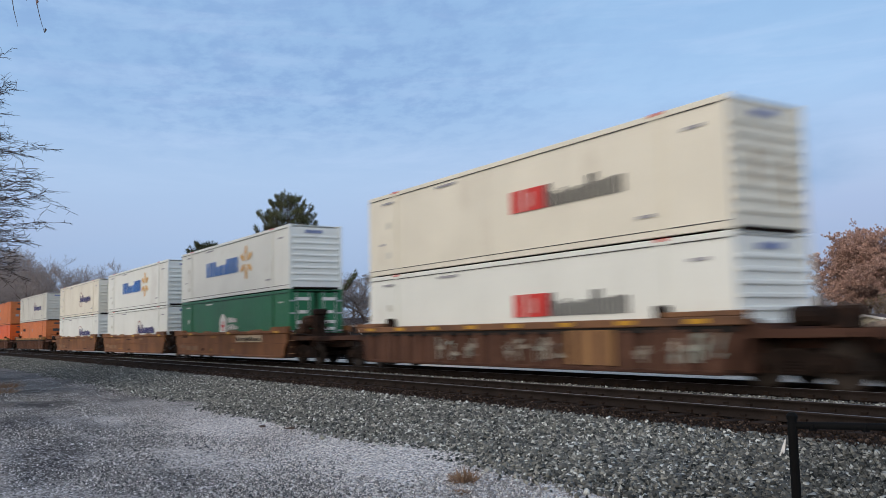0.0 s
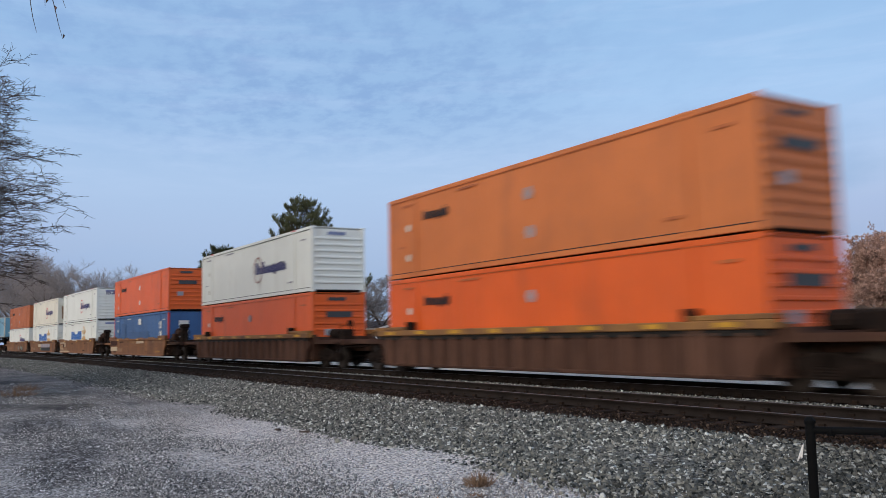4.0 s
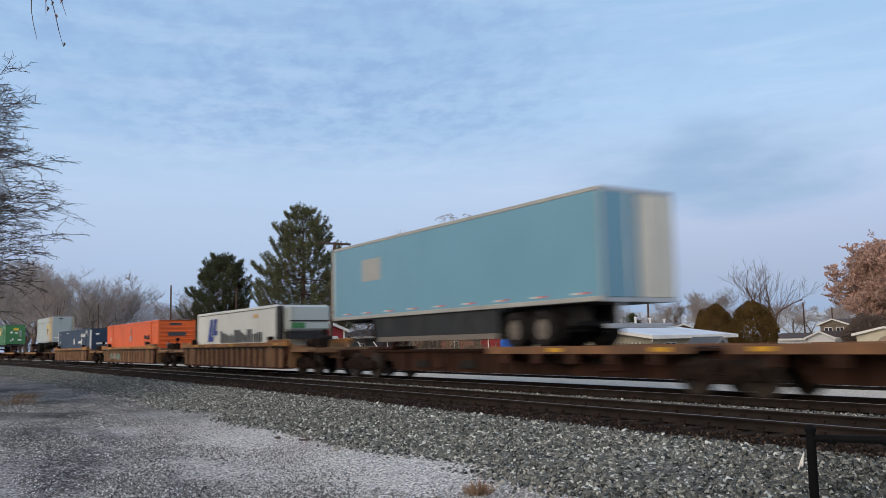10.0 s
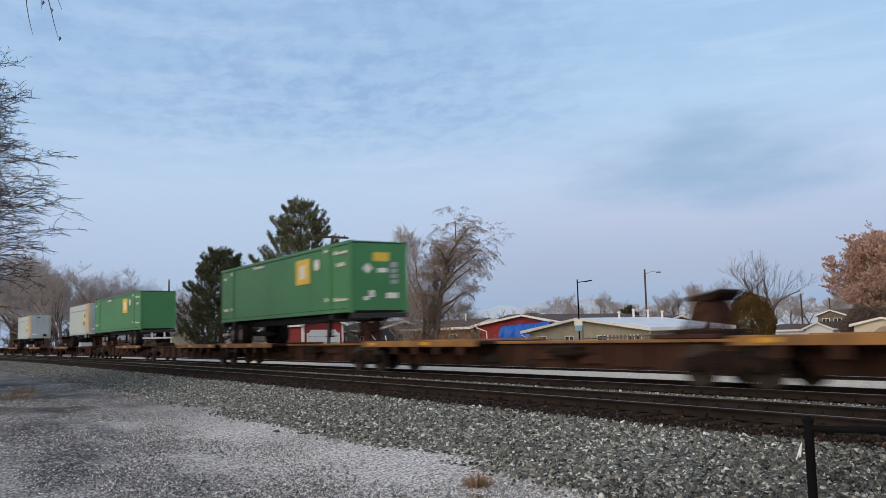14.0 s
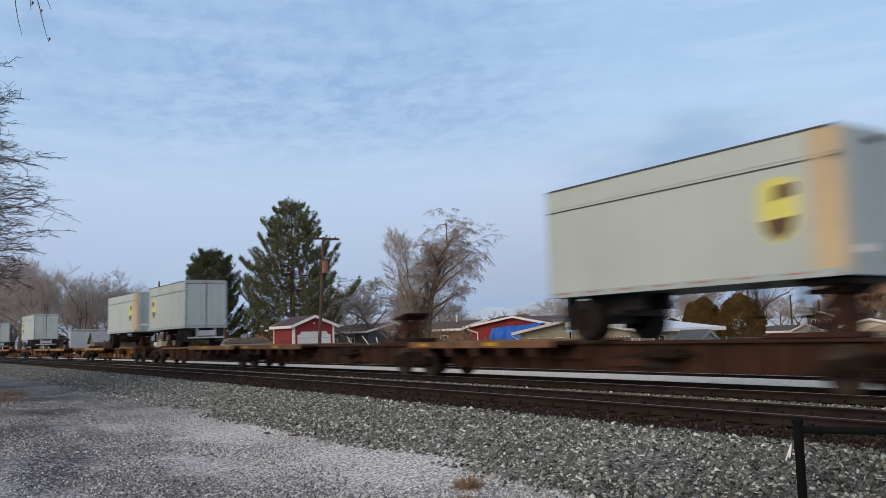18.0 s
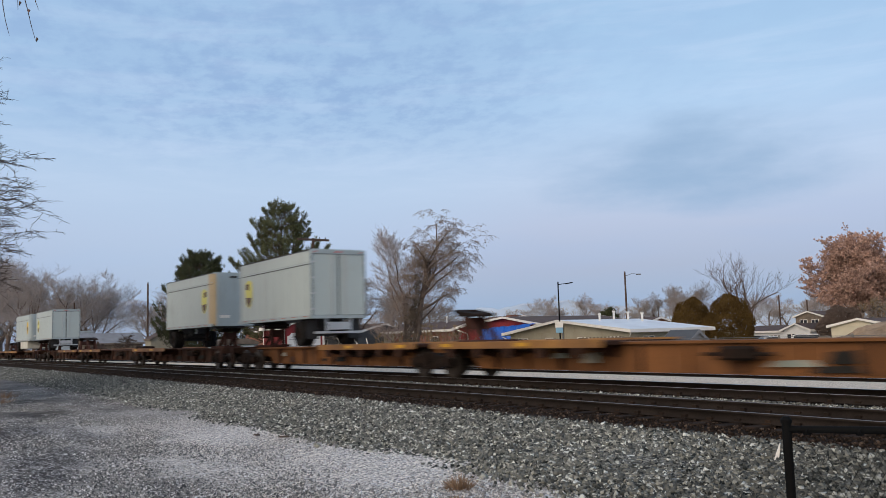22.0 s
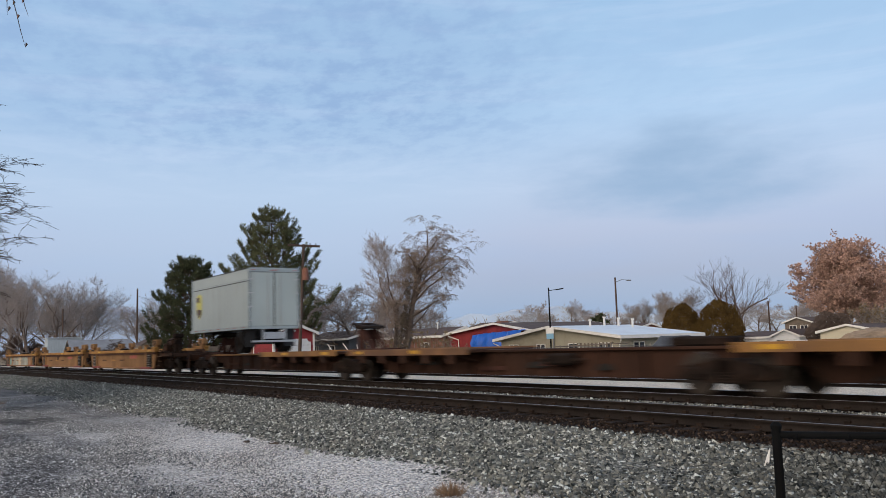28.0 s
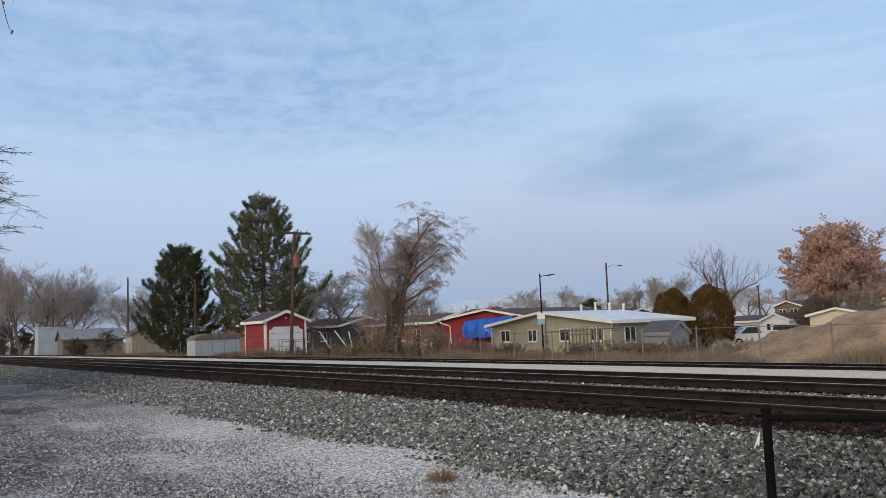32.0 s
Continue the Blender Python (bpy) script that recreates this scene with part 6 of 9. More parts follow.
    for y0, y1, z0, z1 in ((-0.07, 0.36, 1.62, 1.80), (0.32, 0.84, 0.58, 0.81), (-0.71, -0.50, 0.50, 0.66), (-0.45, -0.25, 0.62, 0.90), (0.53, 0.82, 1.84, 2.05), (0.53, 0.82, 1.62, 1.78), (0.53, 0.82, 1.40, 1.56), (0.53, 0.82, 1.17, 1.33)):
        part("end_marking", Geo().box(8.05, 8.056, y0, y1, z0, z1), "faintmark" if y0 > 0.5 else "logowhite", leaf)
    chassis(-455.9, DECK, True)
    container("leafgreen", "gold", -455.9, DECK + 1.18, label="leaf green container with a gold panel, on a chassis", ribs=False)
    spine((-467.6, -484.3, -501.0, -517.8, -534.6, -551.7), ((R, D, "spine"), (R, U, "spine"), (R, D, "spine"), (R, D, "spine"), (F, D, "deckedge")))
    pup_trailer(-471.5, DECK, False)
    pup_trailer(-505.6, DECK, False)
    pup_trailer(-548.0, DECK, True)
    spine((-556.6, -573.4, -590.0, -607.8, -625.2, -641.9), ((R, D, "rustorange"), (R, D, "rustorange"), (F, D, "rustorange"), (R, U, "rustorange"), (F, D, "rustorange")))
    pup_trailer(-560.0, DECK, False)
    pup_trailer(-603.7, DECK, True)
    pup_trailer(-638.15, DECK, True)
    spine((-645.9, -663.0, -680.3, -697.4), ((R, D, "spine"), (R, U, "spine"), (F, U, "spine")))
    pup_trailer(-650.4, DECK, False)
    pup_trailer(-696.15, DECK, True)
    spine((-701.8, -720.0, -738.2, -756.0), ((R, D, "deckedge"), (R, U, "deckedge"), (F, U, "deckedge")))
    pup_trailer(-708.0, DECK, False, "shield", "trailer_end", True)
    pup_trailer(-753.6, DECK, True)
    spine((-760.4, -777.3, -794.3, -811.1), ((R, D, "deckedge"), (R, U, "spine"), (F, D, "deckedge")))
    pup_trailer(-765.2, DECK, False)
    pup_trailer(-808.0, DECK, True)
    for i, (s, a, b) in enumerate(((-826.2, "end", "share"), (-845.3, "", "share"), (-864.6, "", "end"))):
        car = well_unit("empty", "wellyellow", s, "three-unit well cars", 19.2, a, b, "empty weathered yellow well car with plain sides")
        for x in (-8.05, 8.05):
            for y in (-1.4, 1.4):
                block = part("guide_block", lambda: Geo().box(-0.50, 0.50, -0.14, 0.14, 1.66, 2.02, 0.04).box(-0.30, 0.30, -0.10, 0.10, 1.46, 1.68), "wellyellow", car, at=(x, y, 0), key="guide")
                part("slot", lambda: Geo().box(-0.12, 0.12, -0.15, -0.138, 1.72, 1.94), "ladderbay", block, key="guide_slot")
        if i == 2:
            for x, w, m in ((-5.6, 0.8, "graffiti_teal"), (-4.5, 0.9, "graffiti_rust"), (-3.4, 1.6, "graffiti"), (-1.7, 1.4, "graffiti_pale"), (-0.2, 1.5, "tan"), (1.4, 1.8, "graffiti"), (3.1, 1.7, "graffiti_pale"), (4.9, 1.0, "graffiti_rust")):
                part("graffiti", lambda w=w: Geo().prism([(-w / 2 - 0.1, 0.32), (w / 2 - 0.05, 0.30), (w / 2 + 0.15, 0.7), (w / 2 - 0.1, 1.15), (-w / 2 + 0.2, 1.2), (-w / 2 - 0.15, 0.8)], -0.004, 0.004, "y"), m, car, "faded pale painted lettering", at=(x, -1.536 - (x > 0) * 0.003, 0), key="gf%.1f" % w)
        elif i == 1:
            part("stain", lambda: Geo().prism([(-0.6, 1.2), (-0.2, 0.85), (0.1, 0.8), (0.35, 0.9), (0.7, 1.2)], -0.004, 0.004, "y"), "wellbrown", car, at=(-1.2, -1.536, 0))


build_train()


def motions():
    """Every car and load runs along the track at the train's speed from the first second to the last."""
    for ob, s, z, turned in RIDERS:
        flip = pose(0, 0, 0, 0, 0, 180) if turned else Matrix()
        walk(ob, [(t, on_track(s + SPEED * t, 0.0, z) @ flip) for t in range(0, 33)])


# ---- ground, ballast, tracks ----
def level(o):
    """Height of the ground at o metres across from the main track's centre."""
    pts = ((-60, -0.62), (-12.5, -0.55), (-9.2, -0.51), (-6.4, -0.27), (-5.5, -0.195), (-2.62, -0.19), (-2.35, -0.125), (-1.75, -0.125), (-1.45, -0.20), (0, -0.205), (1.5, -0.22), (1.9, -0.28), (7.0, -0.28), (7.6, -0.47), (9.1, -0.49), (10.8, -0.50), (12.5, -0.85), (17, -0.9), (24, -1.3), (3000, -1.3))
    if o <= pts[0][0]:
        return pts[0][1]
    for (a, za), (b, zb) in zip(pts, pts[1:]):
        if o <= b:
            return za + (zb - za) * (o - a) / (b - a)
    return pts[-1][1]


def ground_material():
    """Gravel lot, grey ballast, pale strip and dry earth by their place across the track."""
    m = bpy.data.materials.new("gravel_ground")
    m.use_nodes = True
    nt = m.node_tree
    L, N = nt.links.new, nt.nodes.new
    bsdf = nt.nodes["Principled BSDF"]
    bsdf.inputs["Roughness"].default_value = 0.95
    bsdf.inputs["Specular IOR Level"].default_value = 0.02
    at = N("ShaderNodeAttribute")
    at.attribute_name = "across"
    co = N("ShaderNodeTexCoord")

    def mix(fac, a, b, kind="MIX"):
        n = N("ShaderNodeMix")
        n.data_type, n.blend_type = "RGBA", kind
        for v, i in ((fac, 0), (a, 6), (b, 7)):
            if isinstance(v, (int, float)):
                n.inputs[i].default_value = v
            elif isinstance(v, tuple):
                n.inputs[i].default_value = (*v, 1)
            else:
                L(v, n.inputs[i])
        return n.outputs[2]

    def rng(src, lo, hi, a=0.0, b=1.0):
        r = N("ShaderNodeMapRange")
        r.interpolation_type = "SMOOTHSTEP"
        for i, v in enumerate((lo, hi, a, b)):
            r.inputs[i + 1].default_value = v
        L(src, r.inputs[0])
        return r.outputs[0]

    def calc(op, a, b):
        n = N("ShaderNodeMath")
        n.operation = op
        for i, v in enumerate((a, b)):
            if isinstance(v, (int, float)):
                n.inputs[i].default_value = v
            else:
                L(v, n.inputs[i])
        return n.outputs[0]

    def noise_tex(sc, detail=4, rough=0.55, stretch=None):
        src = co.outputs["Object"]
        if stretch:
            mp = N("ShaderNodeMapping")
            mp.inputs["Scale"].default_value = stretch
            L(src, mp.inputs[0])
            src = mp.outputs[0]
        t = N("ShaderNodeTexNoise")
        t.inputs["Scale"].default_value, t.inputs["Detail"].default_value, t.inputs["Roughness"].default_value = sc, detail, rough
        L(src, t.inputs["Vector"])
        return t.outputs[0]

    wob = noise_tex(0.5, 4)
    o = calc("ADD", at.outputs["Fac"], calc("MULTIPLY", calc("SUBTRACT", wob, 0.5), 2.2))
    vor = N("ShaderNodeTexVoronoi")
    vor.inputs["Scale"].default_value = 34.0
    L(co.outputs["Object"], vor.inputs["Vector"])
    vor2 = N("ShaderNodeTexVoronoi")
    vor2.inputs["Scale"].default_value = 22.0
    L(co.outputs["Object"], vor2.inputs["Vector"])
    grain = N("ShaderNodeSeparateColor")
    L(vor.outputs["Color"], grain.inputs[0])
    grain2 = N("ShaderNodeSeparateColor")
    L(vor2.outputs["Color"], grain2.inputs[0])
    lot = mix(rng(noise_tex(0.35, 5), 0.40, 0.62), (0.185, 0.18, 0.178), (0.40, 0.388, 0.375))
    lot = mix(rng(noise_tex(0.9, 5, 0.6, (0.4, 1, 1)), 0.52, 0.68, 0, 0.75), lot, (0.09, 0.09, 0.10))
    # pale packed swath beside the ballast, darker worn earth further along
    sep = N("ShaderNodeSeparateXYZ")
    L(co.outputs["Object"], sep.inputs[0])
    co_x = sep.outputs[0]
    swath = calc("MULTIPLY", rng(o, -13.0, -10.9), rng(o, -9.2, -8.8, 1.0, 0.0))
    lot = mix(calc("MULTIPLY", swath, rng(co_x, -23.0, -15.0, 0.5, 1.0)), lot, (0.74, 0.70, 0.66))
    # dark patches with uneven edges across the lot
    for px, py, rx, ry, k in ((-16.4, 2.2, 2.2, 0.55, 0.8), (-13.4, 1.6, 1.6, 0.45, 0.75), (-29.0, 3.7, 5.0, 0.6, 0.8), (-21.5, 2.2, 3.2, 0.6, 0.7), (-19.0, 3.3, 2.0, 0.3, 0.5), (-11.3, 3.0, 1.4, 0.25, 0.45)):
        dx, dy = calc("DIVIDE", calc("SUBTRACT", co_x, px), rx), calc("DIVIDE", calc("SUBTRACT", sep.outputs[1], py), ry)
        rr = calc("ADD", calc("ADD", calc("MULTIPLY", dx, dx), calc("MULTIPLY", dy, dy)), calc("MULTIPLY", calc("SUBTRACT", noise_tex(1.1, 5), 0.5), 3.0))
        lot = mix(rng(rr, 0.3, 1.6, k, 0.0), lot, (0.075, 0.074, 0.076))
    worn = calc("MULTIPLY", rng(calc("ADD", sep.outputs[0], calc("MULTIPLY", wob, 10)), -23.0, -15.0, 1.0, 0.0), 0.75)
    lot = mix(worn, lot, mix(rng(noise_tex(0.5, 5, 0.6, (0.5, 1.4, 1)), 0.4, 0.6), (0.055, 0.053, 0.054), (0.17, 0.16, 0.15)))
    lot = mix(1.0, lot, mix(grain.outputs[0], (0.34, 0.34, 0.35), (1.45, 1.44, 1.40)), "MULTIPLY")
    lot = mix(calc("MULTIPLY", rng(grain.outputs[1], 0.80, 0.90), calc("SUBTRACT", 0.85, worn)), lot, (0.70, 0.70, 0.71))
    lot = mix(rng(grain.outputs[2], 0.86, 0.94, 0.0, 0.7), lot, (0.05, 0.052, 0.056))
    ballast = mix(grain2.outputs[0], (0.022, 0.023, 0.022), (0.29, 0.29, 0.265))
    near_dirt = mix(noise_tex(3, 4), (0.014, 0.011, 0.010), (0.040, 0.031, 0.026))
    earth = mix(rng(noise_tex(0.3, 5), 0.35, 0.65), (0.20, 0.165, 0.115), (0.32, 0.26, 0.18))
    pale = mix(grain.outputs[0], (0.50, 0.42, 0.33), (0.88, 0.77, 0.63))
    raw = at.outputs["Fac"]
    c = mix(rng(o, -9.2, -8.8), lot, ballast)
    c = mix(calc("MULTIPLY", rng(calc("ADD", raw, calc("MULTIPLY", calc("SUBTRACT", noise_tex(2.0), 0.5), 0.7)), -6.1, -5.7), rng(raw, -2.75, -2.45, 1.0, 0.0)), c, near_dirt)
    c = mix(calc("MULTIPLY", rng(raw, -1.25, -0.95), rng(raw, 1.2, 1.5, 1.0, 0.0)), c, near_dirt)
    c = mix(calc("MULTIPLY", rng(raw, 1.6, 2.1), rng(raw, 7.0, 7.3, 1.0, 0.0)), c, pale)
    c = mix(calc("MULTIPLY", rng(raw, 7.1, 7.4), rng(raw, 10.4, 10.9, 1.0, 0.0)), c, near_dirt)
    c = mix(rng(o, 10.8, 12.0), c, earth)
    L(c, bsdf.inputs["Base Color"])
    b = N("ShaderNodeBump")
    b.inputs["Strength"].default_value, b.inputs["Distance"].default_value = 0.9, 0.035
    L(mix(rng(o, -9.2, -8.8), vor.outputs["Distance"], vor2.outputs["Distance"]), b.inputs["Height"])
    b.invert = True
    L(b.outputs[0], bsdf.inputs["Normal"])
    return m


M["ground"] = ground_material()


def build_ground():
    ss = [-2500, -1500, -1000, -700, -500, -400, -300, -250] + [-200 + i * 5 for i in range(20)] + [-100 + i for i in range(120)] + [20 + i * 10 for i in range(10)] + [150, 250, 400, 700, 1100, 2000]
    oo = [-2500, -1200, -500, -200, -120, -80, -60, -45, -35, -28, -24, -20, -18, -17, -16, -15, -14, -13, -12.5, -12, -11.5, -11, -10.5, -10.2, -9.9, -9.6, -9.2, -8.8, -8.2, -7.6, -7, -6.4, -5.6, -4.6, -3.9, -3.2,
          -2.62, -2.35, -2.0, -1.62, -1.35, -1, 0, 1, 1.5, 1.9, 2.5, 3.9, 5.5, 7, 7.3, 7.6, 8.4, 9.1, 10, 10.8, 11.6, 12.5, 14, 17, 20, 24, 32, 45, 60, 80, 110, 160, 250, 450, 900, 1700, 2700]
    v, ac = [], []
    for s in ss:
        for o in oo:
            x, y, ph = line(max(s, -260) if abs(o) > 100 and s < -260 else s, o if abs(o) < 100 else 0.0)
            if abs(o) >= 100:
                x, y = line(s, 0.0)[0], line(s, 0.0)[1] + o
            amp = 0.05 if o < -9 else (0.035 if o < -6 else 0.012)
            z = level(o) + amp * noise.noise((x * 0.55, y * 0.55, 0)) + (0.03 * noise.noise((x * 2.1, y * 2.1, 4)) if o < -6 else 0)
            v.append((x, y, z))
            ac.append(o)
    n = len(oo)
    f = [(i * n + j, (i + 1) * n + j, (i + 1) * n + j + 1, i * n + j + 1) for i in range(len(ss) - 1) for j in range(n - 1)]
    ob = raw_mesh("ground", v, f, M["ground"], "grey gravel lot, ballast and dry earth beside the railway", "ground", "structure", smooth=True)
    a = ob.data.attributes.new("across", "FLOAT", "POINT")
    a.data.foreach_set("value", np.asarray(ac, np.float32))


build_ground()


def stones(name, count, area, size, material, label, seed):
    """Crushed stones as small uneven blocks strewn on the ground."""
    rs = np.random.RandomState(seed)
    s, o, w = area(rs, count)
    keep = rs.rand(len(s)) < w
    s, o = s[keep], o[keep]
    n = len(s)
    ph = np.clip(-s, 0, -BEND_END) / RADIUS
    x, y = -(RADIUS + o) * np.sin(ph), MAIN_Y - RADIUS + (RADIUS + o) * np.cos(ph)
    x = np.where(s > 0, s, x)
    lv = np.array([level(a) for a in np.arange(-70, 20, 0.05)])
    z = lv[np.clip(((o + 70) / 0.05).astype(int), 0, len(lv) - 1)]
    cube = np.array([(-1, 0, 0), (1, 0, 0), (0, -1, 0), (0, 1, 0), (0, 0, -1), (0, 0, 1)], np.float32) * 1.45
    r = size[0] + (size[1] - size[0]) * rs.rand(n) ** 2
    k = (cube[None] * (0.6 + 0.6 * rs.rand(n, 6, 1)) + 0.45 * (rs.rand(n, 6, 3) - 0.5)) * (r[:, None] * (0.6 + 0.6 * rs.rand(n, 3)))[:, None, :] * 0.62
    q = rs.randn(n, 4)
    q /= np.linalg.norm(q, axis=1)[:, None]
    a, b, c, d = q.T
    rot = np.stack([1 - 2 * (c * c + d * d), 2 * (b * c - a * d), 2 * (b * d + a * c), 2 * (b * c + a * d), 1 - 2 * (b * b + d * d), 2 * (c * d - a * b),
                    2 * (b * d - a * c), 2 * (c * d + a * b), 1 - 2 * (b * b + c * c)], 1).reshape(n, 3, 3)
    p = np.einsum("nij,nkj->nki", rot, k) + np.stack([x, y, z + r * 0.25], 1)[:, None]
    tri = np.array([(1, 3, 5), (3, 0, 5), (0, 2, 5), (2, 1, 5), (3, 1, 4), (0, 3, 4), (2, 0, 4), (1, 2, 4)], np.int32)
    f = (tri[None] + (np.arange(n) * 6)[:, None, None]).reshape(-1, 3)
    ob = raw_mesh(name, p.reshape(-1, 3), f, material, label, "gravel", "stuff")
    a = ob.data.attributes.new("across", "FLOAT", "POINT")
    a.data.foreach_set("value", np.repeat(o, 6).astype(np.float32))
    return ob


def stone_material(name, dark, light, warm, pale=None, boost=(1.98, 2.05, 2.08), near_tone=None):
    m = bpy.data.materials.new(name)
    m.use_nodes = True
    nt = m.node_tree
    L, N = nt.links.new, nt.nodes.new
    bsdf = nt.nodes["Principled BSDF"]
    bsdf.inputs["Roughness"].default_value = 0.9
    bsdf.inputs["Specular IOR Level"].default_value = 0.05
    geo = N("ShaderNodeNewGeometry")
    ramp = N("ShaderNodeValToRGB")
    L(geo.outputs["Random Per Island"], ramp.inputs[0])
    e = ramp.color_ramp.elements
    e[0].color, e[1].color = (*dark, 1), (*light, 1)
    w = e.new(0.72)
    w.color = (*warm, 1)
    h = e.new(0.35)
    h.color = (*[(a + b) * 0.17 for a, b in zip(dark, light)], 1)
    k2 = e.new(0.90)
    k2.color = (*[a * 2.0 for a in warm], 1)
    co, t = N("ShaderNodeTexCoord"), N("ShaderNodeTexNoise")
    t.inputs["Scale"].default_value = 60
    L(co.outputs["Object"], t.inputs["Vector"])
    mx = N("ShaderNodeMix")
    mx.data_type, mx.blend_type = "RGBA", "MULTIPLY"
    mx.inputs[0].default_value = 0.6
    L(ramp.outputs[0], mx.inputs[6])
    L(t.outputs[0], mx.inputs[7])
    gain = N("ShaderNodeMix")
    gain.data_type, gain.blend_type = "RGBA", "MULTIPLY"
    gain.inputs[0].default_value = 1.0
    gain.inputs[7].default_value = (*boost, 1)
    L(mx.outputs[2], gain.inputs[6])
    last = gain.outputs[2]
    if pale:
        at = N("ShaderNodeAttribute")
        at.attribute_name = "across"
        lo, hi = N("ShaderNodeMapRange"), N("ShaderNodeMapRange")
        lo.inputs[1].default_value, lo.inputs[2].default_value = -11.8, -10.0
        L(at.outputs["Fac"], lo.inputs[0])
        sw = N("ShaderNodeMix")
        sw.data_type = "RGBA"
        k = N("ShaderNodeMath")
        k.operation = "MULTIPLY"
        k.inputs[1].default_value = 0.3
        L(lo.outputs[0], k.inputs[0])
        L(k.outputs[0], sw.inputs[0])
        L(last, sw.inputs[6])
        sw.inputs[7].default_value = (*pale, 1)
        last = sw.outputs[2]
    if near_tone:
        # stone colour scaled darker close to the barrier and far along the line
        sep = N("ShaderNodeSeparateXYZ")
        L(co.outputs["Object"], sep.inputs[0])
        for a, b, k in ((-9.5, -4.5, near_tone), (-26.0, -48.0, 0.75)):
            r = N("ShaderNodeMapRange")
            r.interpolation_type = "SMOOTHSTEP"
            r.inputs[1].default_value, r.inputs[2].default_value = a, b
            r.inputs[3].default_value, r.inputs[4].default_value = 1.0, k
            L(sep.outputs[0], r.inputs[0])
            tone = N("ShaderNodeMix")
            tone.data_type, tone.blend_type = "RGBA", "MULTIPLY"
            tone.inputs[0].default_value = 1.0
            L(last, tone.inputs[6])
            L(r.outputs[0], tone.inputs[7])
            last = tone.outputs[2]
    L(last, bsdf.inputs["Base Color"])
    return m


M["ballast"] = stone_material("ballast_stones", (0.016, 0.019, 0.019), (0.60, 0.60, 0.565), (0.160, 0.155, 0.136), boost=(1.86, 1.93, 1.93), near_tone=0.58)
M["lotstone"] = stone_material("lot_gravel", (0.04, 0.043, 0.048), (0.64, 0.62, 0.605), (0.25, 0.24, 0.232), (0.58, 0.555, 0.545))


def ballast_area(rs, n):
    s = -2.5 - 100.0 * rs.rand(n) ** 2.0
    o = -9.7 + 4.1 * rs.rand(n)
    w = np.clip((o + 9.5) / 0.7, 0.04, 1) * np.clip((-5.75 - o) / 0.3, 0, 1)
    return s, o, w


def gap_area(rs, n):
    return -6.0 - 60.0 * rs.rand(n) ** 1.4, -2.45 + 0.80 * rs.rand(n), np.ones(n)


def grit_area(rs, n):
    s = -3.0 - 70.0 * rs.rand(n) ** 1.7
    o = -5.95 + 3.5 * rs.rand(n) ** 1.3
    return s, o, np.ones(n)


def lot_area(rs, n):
    s = -2.0 - 42.0 * rs.rand(n) ** 1.7
    o = -14.6 + 5.5 * rs.rand(n)
    return s, o, np.clip(0.55 + 0.45 * np.sin(s * 0.9 + o) * np.sin(o * 1.7) - 0.5 * np.exp(-((o + 10.0) / 0.8) ** 2), 0.15, 1)


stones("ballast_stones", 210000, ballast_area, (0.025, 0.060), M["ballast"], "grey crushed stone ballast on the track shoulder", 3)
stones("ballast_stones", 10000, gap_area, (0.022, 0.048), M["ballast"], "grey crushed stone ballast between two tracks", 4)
M["grit"] = stone_material("brown_track_grit", (0.012, 0.008, 0.006), (0.13, 0.10, 0.08), (0.040, 0.030, 0.025), boost=(1.5, 1.45, 1.4))
stones("track_grit", 30000, grit_area, (0.018, 0.045), M["grit"], "brown grimy grit between the ties", 6)
stones("lot_gravel", 190000, lot_area, (0.010, 0.027), M["lotstone"], "fine frosted gravel strewn over the open lot", 5)


def build_track(off, name, label, drop=0.0, head="railtop"):
    t = thing(name, label, "railway track", "railway tracks", kind="structure")
    ss = [-1000, -700, -450, -300] + list(range(-260, 1, 4)) + [60, 200, 500, 1000]
    prof = [(-0.07, -0.165), (0.07, -0.165), (0.07, -0.15), (0.012, -0.125), (0.012, -0.045), (0.035, -0.035), (0.037, -0.005), (-0.037, -0.005), (-0.035, -0.035), (-0.012, -0.045), (-0.012, -0.125), (-0.07, -0.15)]
    top = [(-0.030, -0.004), (0.030, -0.004), (0.024, 0.0), (-0.024, 0.0)]
    for side in (-0.755, 0.755):
        for nm, pr, m in (("rail", prof, "rail"), ("rail_head", top, head)):
            v = []
            for s in ss:
                for a, b in pr:
                    x, y, ph = line(s, off + side + a)
                    v.append((x, y, b + drop))
            n = len(pr)
            f = [(i * n + k, (i + 1) * n + k, (i + 1) * n + (k + 1) % n, i * n + (k + 1) % n) for i in range(len(ss) - 1) for k in range(n)]
            raw_mesh(nm, v, f, m, parent=t)
    return t


def tie_geo():
    return Geo().box(-0.115, 0.115, -1.30, 1.30, -0.30, -0.165, 0.015).box(-0.10, 0.10, -0.90, -0.60, -0.165, -0.148).box(-0.10, 0.10, 0.60, 0.90, -0.165, -0.148).box(-0.05, 0.05, -0.83, -0.775, -0.15, -0.10).box(-0.05, 0.05, 0.67, 0.725, -0.15, -0.10)


def build_ties(track, off, n, step, first, drop=0.0):
    rnd = random.Random(int(off * 10) + 50)
    for i in range(n):
        s = first - i * step
        x, y, ph = line(s, off + rnd.uniform(-0.04, 0.04))
        ob = part("tie", tie_geo, "tie", track, at=(x, y, drop + rnd.uniform(-0.012, 0.006)), turn=ph + rnd.uniform(-0.012, 0.012), key="tie")


near_track = build_track(NEAR_TRACK, "track_1", "rusty main-line track on brown ties in grey ballast", head="railworn")
main_track = build_track(0.0, "track_2", "rusty main-line track with polished rail heads under the train")
